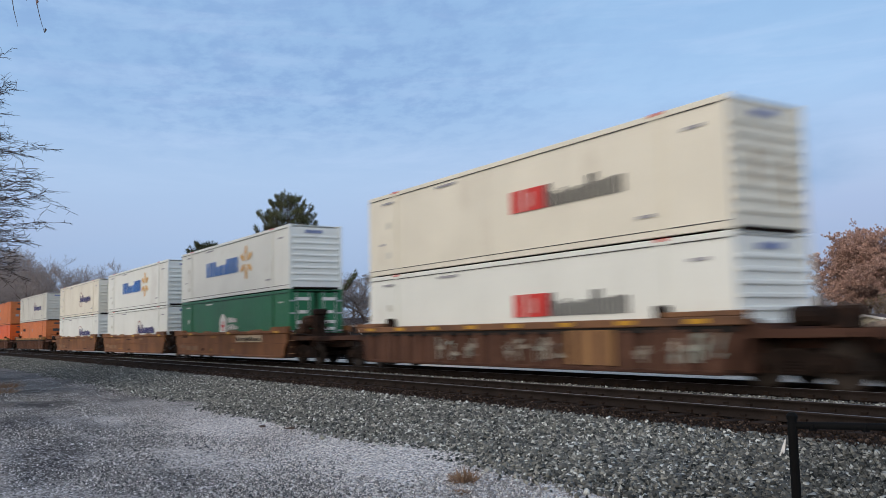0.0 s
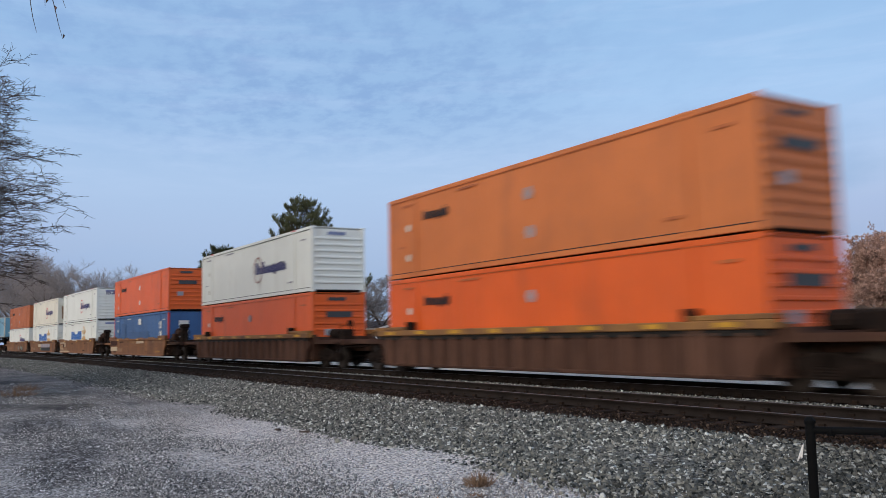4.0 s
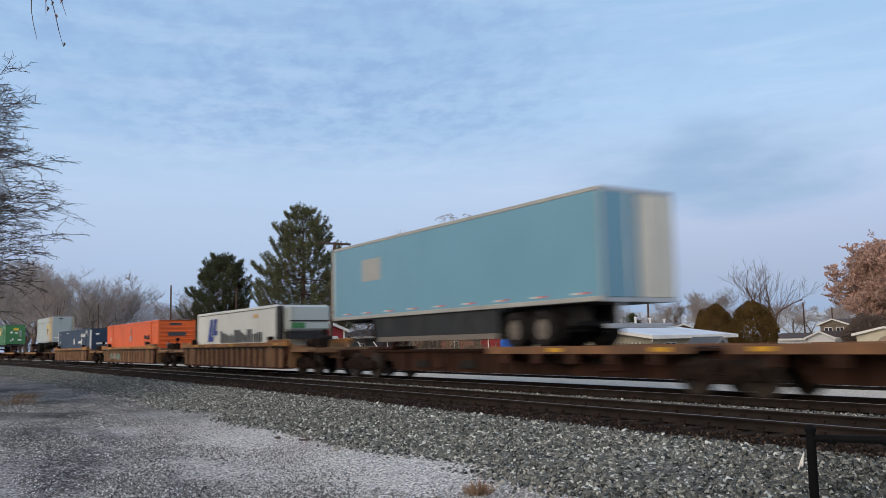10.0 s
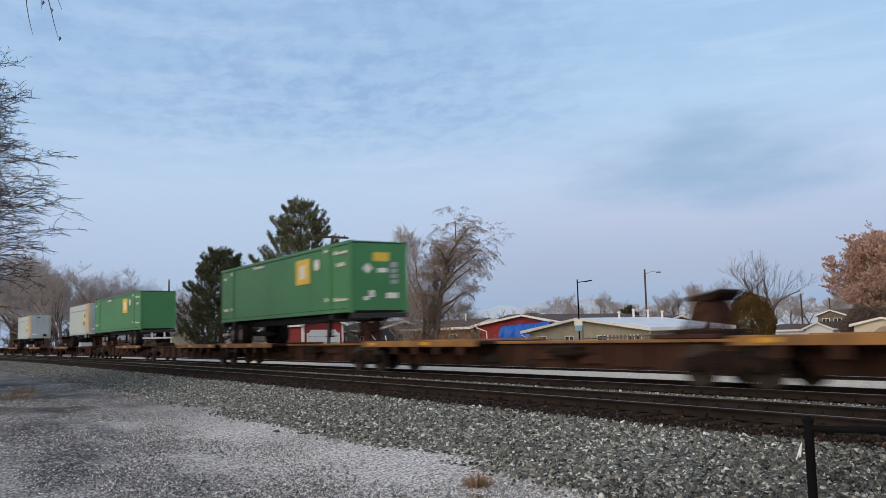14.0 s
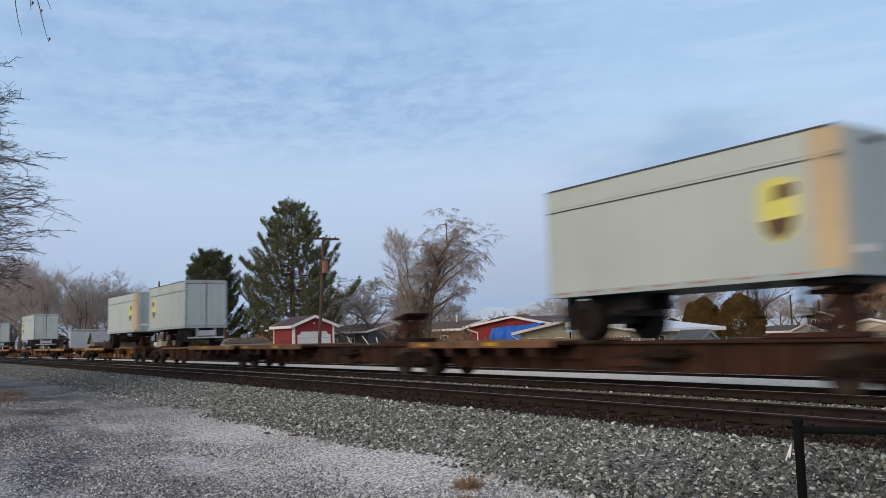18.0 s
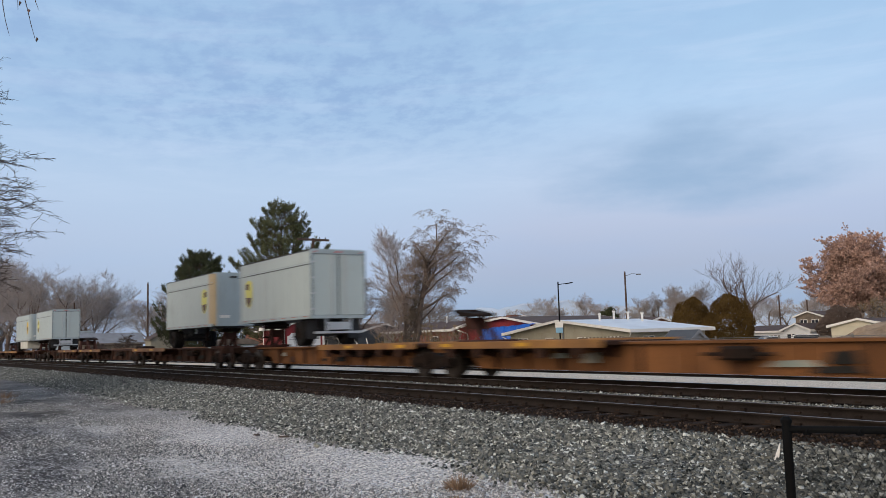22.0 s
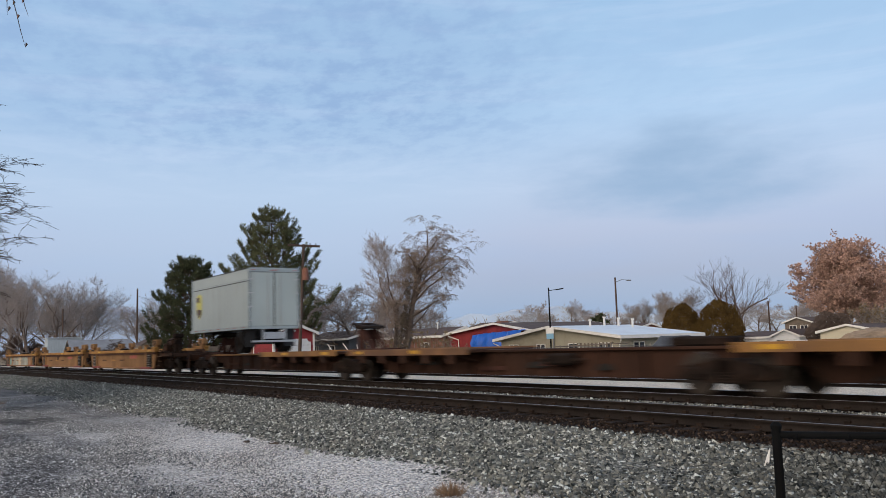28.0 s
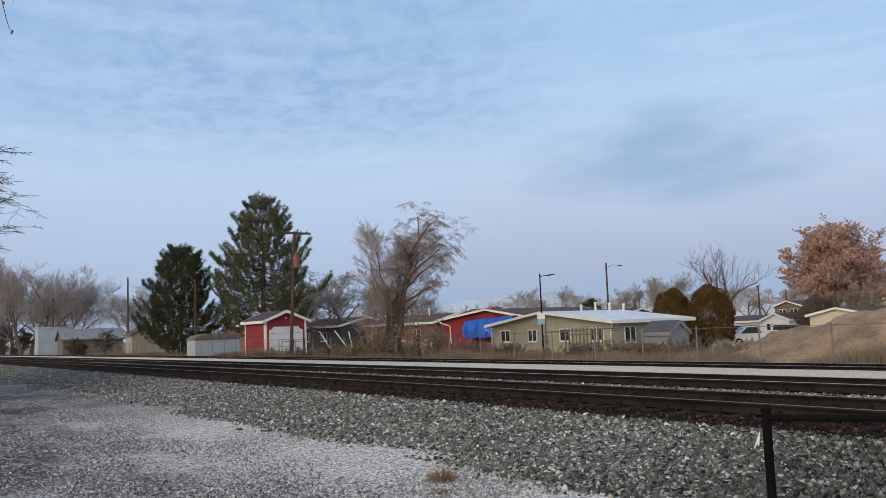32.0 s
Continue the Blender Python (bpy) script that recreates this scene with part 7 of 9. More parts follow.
third_track = build_track(THIRD_TRACK, "track_3", "dark rusty siding track beyond a pale gravel strip", -0.26)


# ---- the far side: yards, houses, trees ----
FAR, BANK = -1.3, -0.85


def spot(az, d, z=FAR):
    """A place at az degrees from +y (towards +x) and d metres from the camera."""
    return Vector((d * math.sin(radians(az)), d * math.cos(radians(az)), z))


def blades(centres, count, size, seed, width=0.16, up=0.25, out=None):
    """Small flat leaves or needle tufts round each centre, as triangles."""
    rs = np.random.RandomState(seed)
    c = np.repeat(np.asarray(centres, np.float32), count, 0)
    n = len(c)
    d = rs.randn(n, 3)
    d[:, 2] += up
    d /= np.linalg.norm(d, axis=1)[:, None]
    if out is not None:
        d = d * 0.6 + np.repeat(out, count, 0)
        d /= np.linalg.norm(d, axis=1)[:, None]
    w = np.cross(d, rs.randn(n, 3))
    w /= np.linalg.norm(w, axis=1)[:, None] + 1e-6
    ln = size * (0.6 + 0.8 * rs.rand(n, 1))
    base = c + rs.randn(n, 3) * size * 0.25
    v = np.stack([base - w * ln * width, base + w * ln * width, base + d * ln], 1).reshape(-1, 3)
    return v, np.arange(n * 3).reshape(-1, 3)


def grow(seed, height, spread, levels=5, split=4, droop=0.0, lean=(0, 0), first=0.5, shrink=0.62, r0=None, bare=0.3, frame_limbs=None, hang=0.0):
    """A bare tree's limbs: a list of (points, radii, level)."""
    rnd = random.Random(seed)
    out = []

    def limb(p, d, length, r, lev):
        n = 5 if lev < 2 else (4 if lev < 4 else 2)
        pts, rad = [p], [r]
        wob = 0.10 if lev == 0 else 0.20
        for i in range(n):
            d = (d + Vector((rnd.gauss(0, wob), rnd.gauss(0, wob), rnd.gauss(0.05, 0.08) - droop * 0.11 * lev - (hang * 0.3 if lev >= 3 else 0)))).normalized()
            p = p + d * (length / n)
            pts.append(p)
            rad.append(r * (1 - 0.62 * (i + 1) / n))
        out.append((pts, rad, lev))
        if lev >= levels:
            return
        if lev == 0 and frame_limbs:
            for f, a, ln, rise in frame_limbs:
                j = min(int(f * n), n - 1)
                q = pts[j].lerp(pts[j + 1], f * n - j)
                limb(q, Vector((math.cos(radians(a)), math.sin(radians(a)), rise)).normalized(), ln, max(rad[j] * 0.5, 0.03), 1)
            return
        k = split + (2 if lev == 0 else 1 if lev in (1, 2) else 0)
        lo = bare if lev == 0 else 0.2
        turn = rnd.uniform(0, 6.28)
        for i in range(k):
            f = min(lo + (1 - lo) * (i + rnd.uniform(0.1, 1.0)) / k, 0.99)
            j = min(int(f * n), n - 1)
            q = pts[j].lerp(pts[j + 1], f * n - j)
            here = (pts[j + 1] - pts[j]).normalized()
            turn += 2.4 + rnd.uniform(-0.5, 0.5)
            side = Vector((math.cos(turn), math.sin(turn), rnd.uniform(0.0, 0.5)))
            nd = (here * (0.35 + 0.55 * f) + side * spread * (1.25 - 0.55 * f)).normalized()
            limb(q, nd, length * shrink * rnd.uniform(0.75, 1.2) * (1.15 - 0.35 * f), max(rad[j] * 0.58, 0.004), lev + 1)

    limb(Vector((0, 0, -0.1)), Vector((lean[0], lean[1], 1)).normalized(), height * first, r0 or height * 0.022, 0)
    return out


TREE_MESHES = {}


def tree_thing(key, at, label, seed, height, spread=0.75, scale=1.0, turn=0.0, twig="twig", name="bare_tree", category="tree", group="", thick=1.0, **kw):
    """A leafless tree: trunk, limbs and twigs."""
    if key not in TREE_MESHES:
        parts = grow(seed, height, spread, **kw)
        trunk, limbs, twigs = Geo(), Geo(), Geo()
        top = max(max(p.z for p in pts) for pts, r, lev in parts)
        k = height / top
        for pts, r, lev in parts:
            pts = [p * k for p in pts]
            if lev == 0:
                trunk.tube(pts, [a * k for a in r], 8)
            elif lev <= 1:
                limbs.tube(pts, [max(a * k, 0.012 * thick) for a in r], 5, False)
            else:
                twigs.tube([pts[0], pts[len(pts) // 2], pts[-1]], [max(r[0] * k, 0.011 * thick), 0.010 * thick, 0.005 * thick], 3, False)
        TREE_MESHES[key] = tuple(g.mesh(n) for g, n in ((trunk, "trunk"), (limbs, "branchwork"), (twigs, "crown")))
    t = thing(name, label, category, group, at=Matrix.Translation(at) @ pose(0, 0, 0, 0, 0, turn) @ Matrix.Scale(scale, 4))
    for me, nm, m in zip(TREE_MESHES[key], ("trunk", "branchwork", "crown"), ("bark", "bark", twig)):
        ob = new(nm, me)
        ob.material_slots[0].link = "OBJECT"
        ob.material_slots[0].material = M[m]
        ob.parent = t
        if nm != "trunk":
            tagged(ob, kind="stuff")
    return t


def pine(at, height, radius, seed, needle, label, low=0.10, power=0.75):
    """A pine: trunk, whorls of limbs that turn up at the tips, upright tufts of needles with gaps between."""
    rnd = random.Random(seed)
    t = thing("pine_tree", label, "tree", at=Matrix.Translation(at))
    trunk = Geo().tube([(0, 0, -0.2), (0.1, 0, height * 0.35), (-0.05, 0.1, height * 0.7), (0, 0, height)], [height * 0.022, height * 0.017, height * 0.009, 0.02], 8)
    part("trunk", trunk, "polewood", t)
    limbs, tufts, outs = Geo(), [], []
    z = height * low
    while z < height * 0.985:
        f = (z / height - low) / (1 - low)
        reach = radius * (1 - f) ** power * min(1.0, 0.70 + 3.0 * f) * rnd.uniform(0.72, 1.10) + 0.3
        turn = rnd.uniform(0, 6.28)
        n = rnd.choice((6, 7, 7))
        for i in range(n):
            a = turn + 2 * math.pi * (i + rnd.uniform(-0.35, 0.35)) / n
            r = reach * rnd.uniform(0.68, 1.12)
            d = Vector((math.cos(a), math.sin(a), 0))
            sag = 0.10 * (1 - f)
            lift = rnd.uniform(-0.4, 0.4)
            pts = [Vector((0, 0, z + lift)), Vector((0, 0, z + lift - sag * r)) + d * r * 0.5, Vector((0, 0, z + lift + (0.06 - sag * 0.4) * r)) + d * r * 0.85, Vector((0, 0, z + lift + 0.24 * r)) + d * r]
            limbs.tube(pts, [0.07 * (1 - f) + 0.02, 0.05 * (1 - f) + 0.012, 0.02, 0.008], 4, False)
            m = max(2, int(r * 2.0))
            for j in range(m):
                u = 0.34 + 0.66 * j / max(m - 1, 1)
                seg = min(int(u * 3), 2)
                p = pts[seg].lerp(pts[seg + 1], u * 3 - seg)
                for e in (-1, 1) if j < m - 1 else (-1, 0, 1):
                    side = Vector((-d.y, d.x, 0)) * e * rnd.uniform(0.35, 1.0) * r * 0.32 * (1.15 - u * 0.6)
                    c = p + side + Vector((0, 0, side.length * 0.2))
                    q = c + (d * 0.28 + side.normalized() * 0.18 + Vector((0, 0, 0.62))) * rnd.uniform(0.7, 1.3)
                    limbs.tube([p, c, q], [0.016, 0.012, 0.006], 3, False)
                    for k in (0.55, 1.0):
                        tufts.append(tuple(c.lerp(q, k)))
                        outs.append(tuple((q - c).normalized()))
        z += height * rnd.uniform(0.030, 0.046) * (1.2 - 0.45 * f)
    tagged(part("branchwork", limbs, "polewood", t), kind="stuff")
    v, f = blades(tufts, 26, 0.30, seed, 0.07, 0.1, np.asarray(outs, np.float32) * 0.5)
    tagged(raw_mesh("needles", v, f, needle, parent=t), kind="stuff")
    return t


def leafy(at, seed, height, spread, leaf, count, size, label, name="leafy_tree", **kw):
    """A tree with many small leaves on its outer limbs."""
    rnd = random.Random(seed)
    t = tree_thing("leafy%d" % seed, at, label, seed, height, spread, name=name, **kw)
    parts = grow(seed, height, spread, **{k: v for k, v in kw.items() if k in ("levels", "split", "droop", "lean", "first", "shrink", "r0", "bare", "frame_limbs", "hang")})
    top = max(max(p.z for p in pts) for pts, r, lev in parts)
    k = height / top
    tips = [tuple(p * k) for pts, r, lev in parts if lev >= 3 for p in pts[1:]]
    rnd.shuffle(tips)
    v, f = blades(tips[:count], 9, size, seed, 0.42, -0.1)
    tagged(raw_mesh("leaves", v, f, leaf, parent=t), kind="stuff")
    return t


def build_trees():
    pine(spot(-68.2, 96), 17.6, 7.5, 11, "needles", "tall green pine with upturned limbs behind a red shed", 0.19, 0.70)
    pine(spot(-73.4, 100), 12.4, 5.0, 12, "needlesdark", "dark dense pine beside a utility pole", 0.11, 0.62)
    # the old leaning tree on the fence line, with climbing growth
    old = [(0.46, 250, 1.6, 0.4), (0.52, 150, 1.8, 0.5), (0.56, 62, 3.6, 0.75), (0.62, 235, 1.9, 0.8), (0.65, 48, 4.6, 0.95), (0.70, 72, 5.0, 1.05), (0.74, 130, 2.6, 0.9), (0.77, 35, 4.6, 1.1), (0.80, 265, 2.2, 1.0), (0.83, 80, 5.2, 1.1), (0.87, 200, 2.0, 1.1), (0.90, 55, 5.0, 1.25), (0.93, 320, 2.6, 1.1), (0.95, 70, 4.6, 1.4), (0.97, 235, 1.8, 1.6), (0.99, 40, 3.8, 1.6)]
    old_tree = tree_thing("old", spot(-59.9, 61), "old leaning leafless tree wrapped in dry climbing growth", 21, 12.0, 0.95, name="old_tree", levels=6, split=4, lean=(0.05, 0.09), first=0.80, droop=0.55, twig="twigmid", thick=0.56, shrink=0.60, frame_limbs=[(f, a, n * 0.84, r) for f, a, n, r in old], hang=0.35, r0=0.36)
    rs = np.random.RandomState(3)
    n = 620
    u = rs.rand(n) ** 1.5
    wide = (0.16 + 0.75 * (1 - u) ** 3)
    around = np.stack([u * 0.45 + rs.randn(n) * wide, u * 0.8 + rs.randn(n) * wide, 0.1 + u * 7.2], 1)
    v, f = blades(around, 10, 0.17, 5, 0.14, -0.4)
    tagged(raw_mesh("climbing_growth", v, f, "twiggrass", parent=old_tree), kind="stuff")
    tree_thing("slim_pink", spot(-60.15, 64), "slim leafless tree with pinkish twigs beside the old tree", 26, 11.2, 0.6, name="bare_tree", levels=5, split=5, twig="twigold", thick=0.7, bare=0.15)
    wide = [(0.25, 30, 7.0, 1.0), (0.35, 200, 7.2, 0.9), (0.45, 110, 7.0, 1.1), (0.50, 290, 7.0, 1.0), (0.60, 60, 6.8, 1.2), (0.70, 240, 6.8, 1.2), (0.80, 150, 6.5, 1.5), (0.90, 330, 6.2, 1.8), (0.97, 90, 6.2, 2.4)]
    # both broad far trees carry haze in their twig colour
    tree_thing("wide", spot(-79.9, 188), "broad leafless tree with arching limbs behind the yards", 27, 19.0, 0.95, levels=5, split=5, thick=1.7, first=0.42, frame_limbs=[(f, a, n * 1.5, r) for f, a, n, r in wide], r0=0.55, group="bare trees", twig="twighaze")
    tree_thing("wide", spot(-84.9, 226), "broad leafless tree with arching limbs behind the yards", 27, 19.0, scale=1.38, turn=130, group="bare trees", twig="twighaze")
    # bare trees near and far: bearing, distance, mesh, height factor
    kinds = (("b1", 31, 11.0, 0.85, 0.05), ("b2", 32, 12.0, 0.75, 0.0), ("b3", 33, 10.0, 0.95, 0.35), ("b4", 34, 13.0, 0.60, 0.0))
    rnd = random.Random(77)
    rows = [(-80.4, 200, 0, 1.45), (-81.6, 180, 1, 1.45), (-82.6, 170, 3, 1.25), (-83.6, 192, 0, 1.72), (-84.6, 216, 1, 2.0), (-85.6, 250, 1, 2.4), (-82.1, 230, 2, 1.6),
            (-76.4, 210, 0, 1.30), (-75.2, 200, 3, 1.2), (-74.2, 180, 1, 1.1), (-83.1, 240, 0, 1.7), (-81.0, 260, 2, 1.6),
            (-64.6, 112, 2, 0.95), (-62.7, 104, 2, 1.05), (-61.2, 120, 0, 0.95), (-63.6, 140, 1, 1.05), (-60.2, 130, 1, 0.9), (-65.8, 130, 0, 0.95), (-57.2, 150, 2, 0.85), (-58.4, 140, 0, 0.9), (-66.6, 150, 1, 1.0),
            (-50.6, 190, 1, 0.95), (-49.6, 200, 0, 0.95), (-48.2, 220, 0, 1.2), (-47.2, 210, 0, 0.9), (-51.6, 210, 2, 0.9), (-46.3, 240, 1, 0.9), (-52.4, 230, 0, 0.9),
            (-44.2, 170, 1, 0.8), (-43.4, 150, 0, 0.85), (-42.4, 160, 1, 0.95), (-41.2, 150, 0, 1.0), (-40.3, 170, 2, 1.0), (-37.6, 170, 0, 0.85), (-36.4, 180, 1, 0.8), (-35.4, 190, 2, 0.9), (-34.4, 200, 0, 0.9), (-33.6, 170, 1, 0.8),
            (-31.0, 150, 2, 0.95), (-29.6, 140, 0, 0.95), (-28.2, 130, 2, 0.95), (-27.2, 150, 1, 1.0), (-30.4, 170, 1, 0.95)]
    for az, d, k, h in rows:
        key, seed, height, spread, droop = kinds[k]
        # beyond 160 m the paler twig colour imitates haze
        tree_thing(key, spot(az, d), "leafless grey-brown tree far behind the yards", seed, height, spread, scale=h, turn=rnd.uniform(0, 360), group="bare trees", droop=droop, thick=1.75, levels=5, split=4, twig="twighaze" if d > 160 else "twig")
    vase = [(0.08 + 0.08 * i, 137.5 * i + 40, 6.4 - 0.15 * i, 2.9 + 0.45 * i) for i in range(7)]
    tree_thing("vase", spot(-38.2, 104), "leafless tree with upswept fanning limbs behind the evergreens", 44, 12.2, 0.42, levels=4, split=4, thick=1.0, twig="twigdark", first=0.42, frame_limbs=vase, r0=0.32, shrink=0.56, group="bare trees")
    for az, d, h, tw in ((-54.6, 96, 5.6, "twig"), (-54.0, 97, 5.2, "twig")):
        tree_thing("thin%d" % (h > 8), spot(az, d), "slim leafless tree with upright limbs behind the yards", 41 if h > 8 else 42, 11.0 if h > 8 else 5.5, 0.5, scale=1.0, turn=az * 9, group="bare trees", twig=tw, levels=3, split=4, first=0.6, thick=2.0, bare=0.2)
    globe = [(0.30 + 0.045 * i, 137.5 * i, 6.6 + 0.3 * (i % 3), 0.35 + 0.13 * i) for i in range(15)]
    leafy(spot(-31.55, 112), 51, 14.6, 0.95, "orangeleaf", 24000, 0.15, "broad tree with rust-orange autumn leaves", name="autumn_tree", levels=5, split=4, twig="pinktwig", thick=1.6, first=0.55, frame_limbs=globe, r0=0.3)
    leafy(spot(-29.9, 96), 52, 5.6, 0.9, "ivy", 500, 0.12, "leafless grey bush in front of the autumn tree", name="bush", levels=4, split=5, twig="twig", thick=2.4, bare=0.05, first=0.4)
    leafy(spot(-46.1, 170), 53, 7.5, 0.8, "needlesdark", 3000, 0.3, "dark round evergreen behind the roofs", name="evergreen_tree", levels=4, split=5, thick=2.0, bare=0.05)
    # the great bare tree beside the lot
    crown = [(0.08 + 0.045 * i, 137.5 * i + 20, 7.8 - 0.2 * abs(i - 9), 0.45 + 0.10 * i) for i in range(20)]
    tree_thing("great", Vector((-35.0, -1.95, -0.6)), "great leafless tree with drooping twigs beside the lot", 63, 13.0, 0.95, name="great_tree", levels=6, split=4, droop=0.26, thick=0.78, first=0.66, shrink=0.60, twig="twigblack", frame_limbs=crown, hang=0.14, r0=0.5)
    tree_thing("great", Vector((-44.0, -3.6, -0.6)), "great leafless tree with drooping twigs behind another", 63, 13.0, name="great_tree", scale=1.08, turn=155, twig="twigblack")
    tree_thing("gnarled", spot(-77.9, 120), "small dark gnarled tree in front of a grey house", 71, 4.6, 0.9, name="gnarled_tree", levels=4, split=4, droop=0.5, lean=(0, -0.35), thick=2.6, twig="twigblack", first=0.55, bare=0.35, r0=0.2)
    for az, d, h, sd in ((-79.6, 128, 3.4, 57), (-83.9, 192, 7.6, 54), (-82.7, 196, 6.2, 55), (-85.2, 232, 10.0, 56)):
        leafy(spot(az, d), sd, h, 0.9, "twigdark", 500, 0.14, "dark tangled leafless bush at the edge of the yards", name="bush", levels=4, split=6, twig="twigdark", thick=2.2, bare=0.03, first=0.4)
    # rounded evergreens
    for az, d, h, r, seed in ((-41.2, 79, 5.0, 1.85, 1), (-38.9, 77, 5.15, 1.95, 2), (-32.4, 92, 4.2, 2.2, 3)):
        t = thing("rounded_evergreen", "bronzed rounded evergreen shrub in a yard" if seed < 3 else "dark brown rounded shrub in a yard", "shrub", "rounded evergreens", at=Matrix.Translation(spot(az, d)))
        part("stem", Geo().tube([(0, 0, -0.1), (0, 0, h * 0.8)], [0.12, 0.04], 6), "bark", t)
        rs = np.random.RandomState(seed)
        n = 11000
        u = rs.randn(n, 3)
        u /= np.linalg.norm(u, axis=1)[:, None]
        rad = rs.rand(n) ** 0.10
        c = u * rad[:, None] * np.array([r, r, h * 0.54])
        lump = 1 + 0.10 * np.sin(u[:, 0] * 5 + seed) * np.cos(u[:, 1] * 6) + 0.06 * np.sin(u[:, 2] * 9)
        c *= lump[:, None]
        c[:, 2] += h * 0.5
        v, f = blades(c[c[:, 2] > 0.05], 11, 0.085, seed, 0.24, 1.2)
        tagged(raw_mesh("foliage", v, f, "arborvitae" if seed < 3 else "twigdark", parent=t), kind="stuff")


build_trees()


def window(parent, x, y, z, w, h, face):
    """A window on a wall that faces -y or +x: frame, sill and two panes."""
    turn = 0.0 if face == "-y" else math.pi / 2
    wn = part("window", lambda: Geo().box(-w / 2, w / 2, -0.05, 0.02, -h / 2, -h / 2 + 0.07).box(-w / 2, w / 2, -0.05, 0.02, h / 2 - 0.07, h / 2).box(-w / 2, -w / 2 + 0.07, -0.05, 0.02, -h / 2, h / 2)
              .box(w / 2 - 0.07, w / 2, -0.05, 0.02, -h / 2, h / 2).box(-0.04, 0.04, -0.05, 0.02, -h / 2, h / 2), "trim", parent, at=(x, y, z), turn=turn, key="wn%.2f%.2f" % (w, h))
    for sx in (-w / 4, w / 4):
        part("pane", lambda: Geo().box(-w / 4 + 0.04, w / 4 - 0.04, -0.012, 0.0, -h / 2 + 0.05, h / 2 - 0.05), "glass", wn, at=(sx, -0.005, 0), key="pn%.2f%.2f" % (w, h))
    part("sill", lambda: Geo().box(-w / 2 - 0.05, w / 2 + 0.05, -0.10, 0.02, -h / 2 - 0.06, -h / 2), "trim", wn, key="sl%.2f%.2f" % (w, h))


def gable_house(name, label, x0, x1, y0, y1, eave, peak, wall, roof, along="y", over=0.45, base=FAR, fascia="trim", peak_at=0.5):
    """A house with a gable roof whose ridge runs along y or x: walls, gables, roof slopes, fascia boards."""
    h = thing(name, label, "shed" if "shed" in name or "garage" in name else "house", "yard buildings")
    part("wall", Geo().box(x0, x1, y0, y0 + 0.15, base, eave), wall, h)
    part("wall", Geo().box(x0, x1, y1 - 0.15, y1, base, eave), wall, h)
    part("wall", Geo().box(x0, x0 + 0.15, y0 + 0.15, y1 - 0.15, base, eave), wall, h)
    part("wall", Geo().box(x1 - 0.15, x1, y0 + 0.15, y1 - 0.15, base, eave), wall, h)
    if along == "y":
        m = x0 + (x1 - x0) * peak_at
        for yy in (y0, y1 - 0.15):
            part("gable", Geo().prism([(x0, eave), (x1, eave), (m, peak)], yy, yy + 0.15, "y"), wall, h)
        for a, b in ((x0 - over, m), (x1 + over, m)):
            za = eave - over * (peak - eave) / abs(m - (x0 if a < m else x1))
            part("roof_slope", Geo().prism([(a, za + 0.02), (b, peak + 0.02), (b, peak + 0.14), (a, za + 0.14)], y0 - over, y1 + over, "y"), roof, h)
            for yy in (y0 - over - 0.03, y1 + over):
                part("fascia", Geo().prism([(a, za - 0.10), (b, peak - 0.04), (b, peak + 0.15), (a, za + 0.15)], yy, yy + 0.03, "y"), fascia, h)
            part("eave_board", Geo().box(a - 0.03, a, y0 - over, y1 + over, za - 0.10, za + 0.15) if a < m else Geo().box(a, a + 0.03, y0 - over, y1 + over, za - 0.10, za + 0.15), fascia, h)
    else:
        m = (y0 + y1) / 2
        for xx in (x0, x1 - 0.15):
            part("gable", Geo().prism([(y0, eave), (y1, eave), (m, peak)], xx, xx + 0.15, "x"), wall, h)
        for a in (y0 - over, y1 + over):
            za = eave - over * (peak - eave) / abs(m - y0)
            part("roof_slope", Geo().prism([(a, za + 0.02), (m, peak + 0.02), (m, peak + 0.14), (a, za + 0.14)], x0 - over, x1 + over, "x"), roof, h)
            for xx in (x0 - over - 0.03, x1 + over):
                part("fascia", Geo().prism([(a, za - 0.10), (m, peak - 0.10), (m, peak + 0.16), (a, za + 0.16)], xx, xx + 0.03, "x"), fascia, h)
            part("eave_board", Geo().box(x0 - over, x1 + over, a - 0.03, a, za - 0.10, za + 0.15) if a < m else Geo().box(x0 - over, x1 + over, a, a + 0.03, za - 0.10, za + 0.15), fascia, h)
    return h


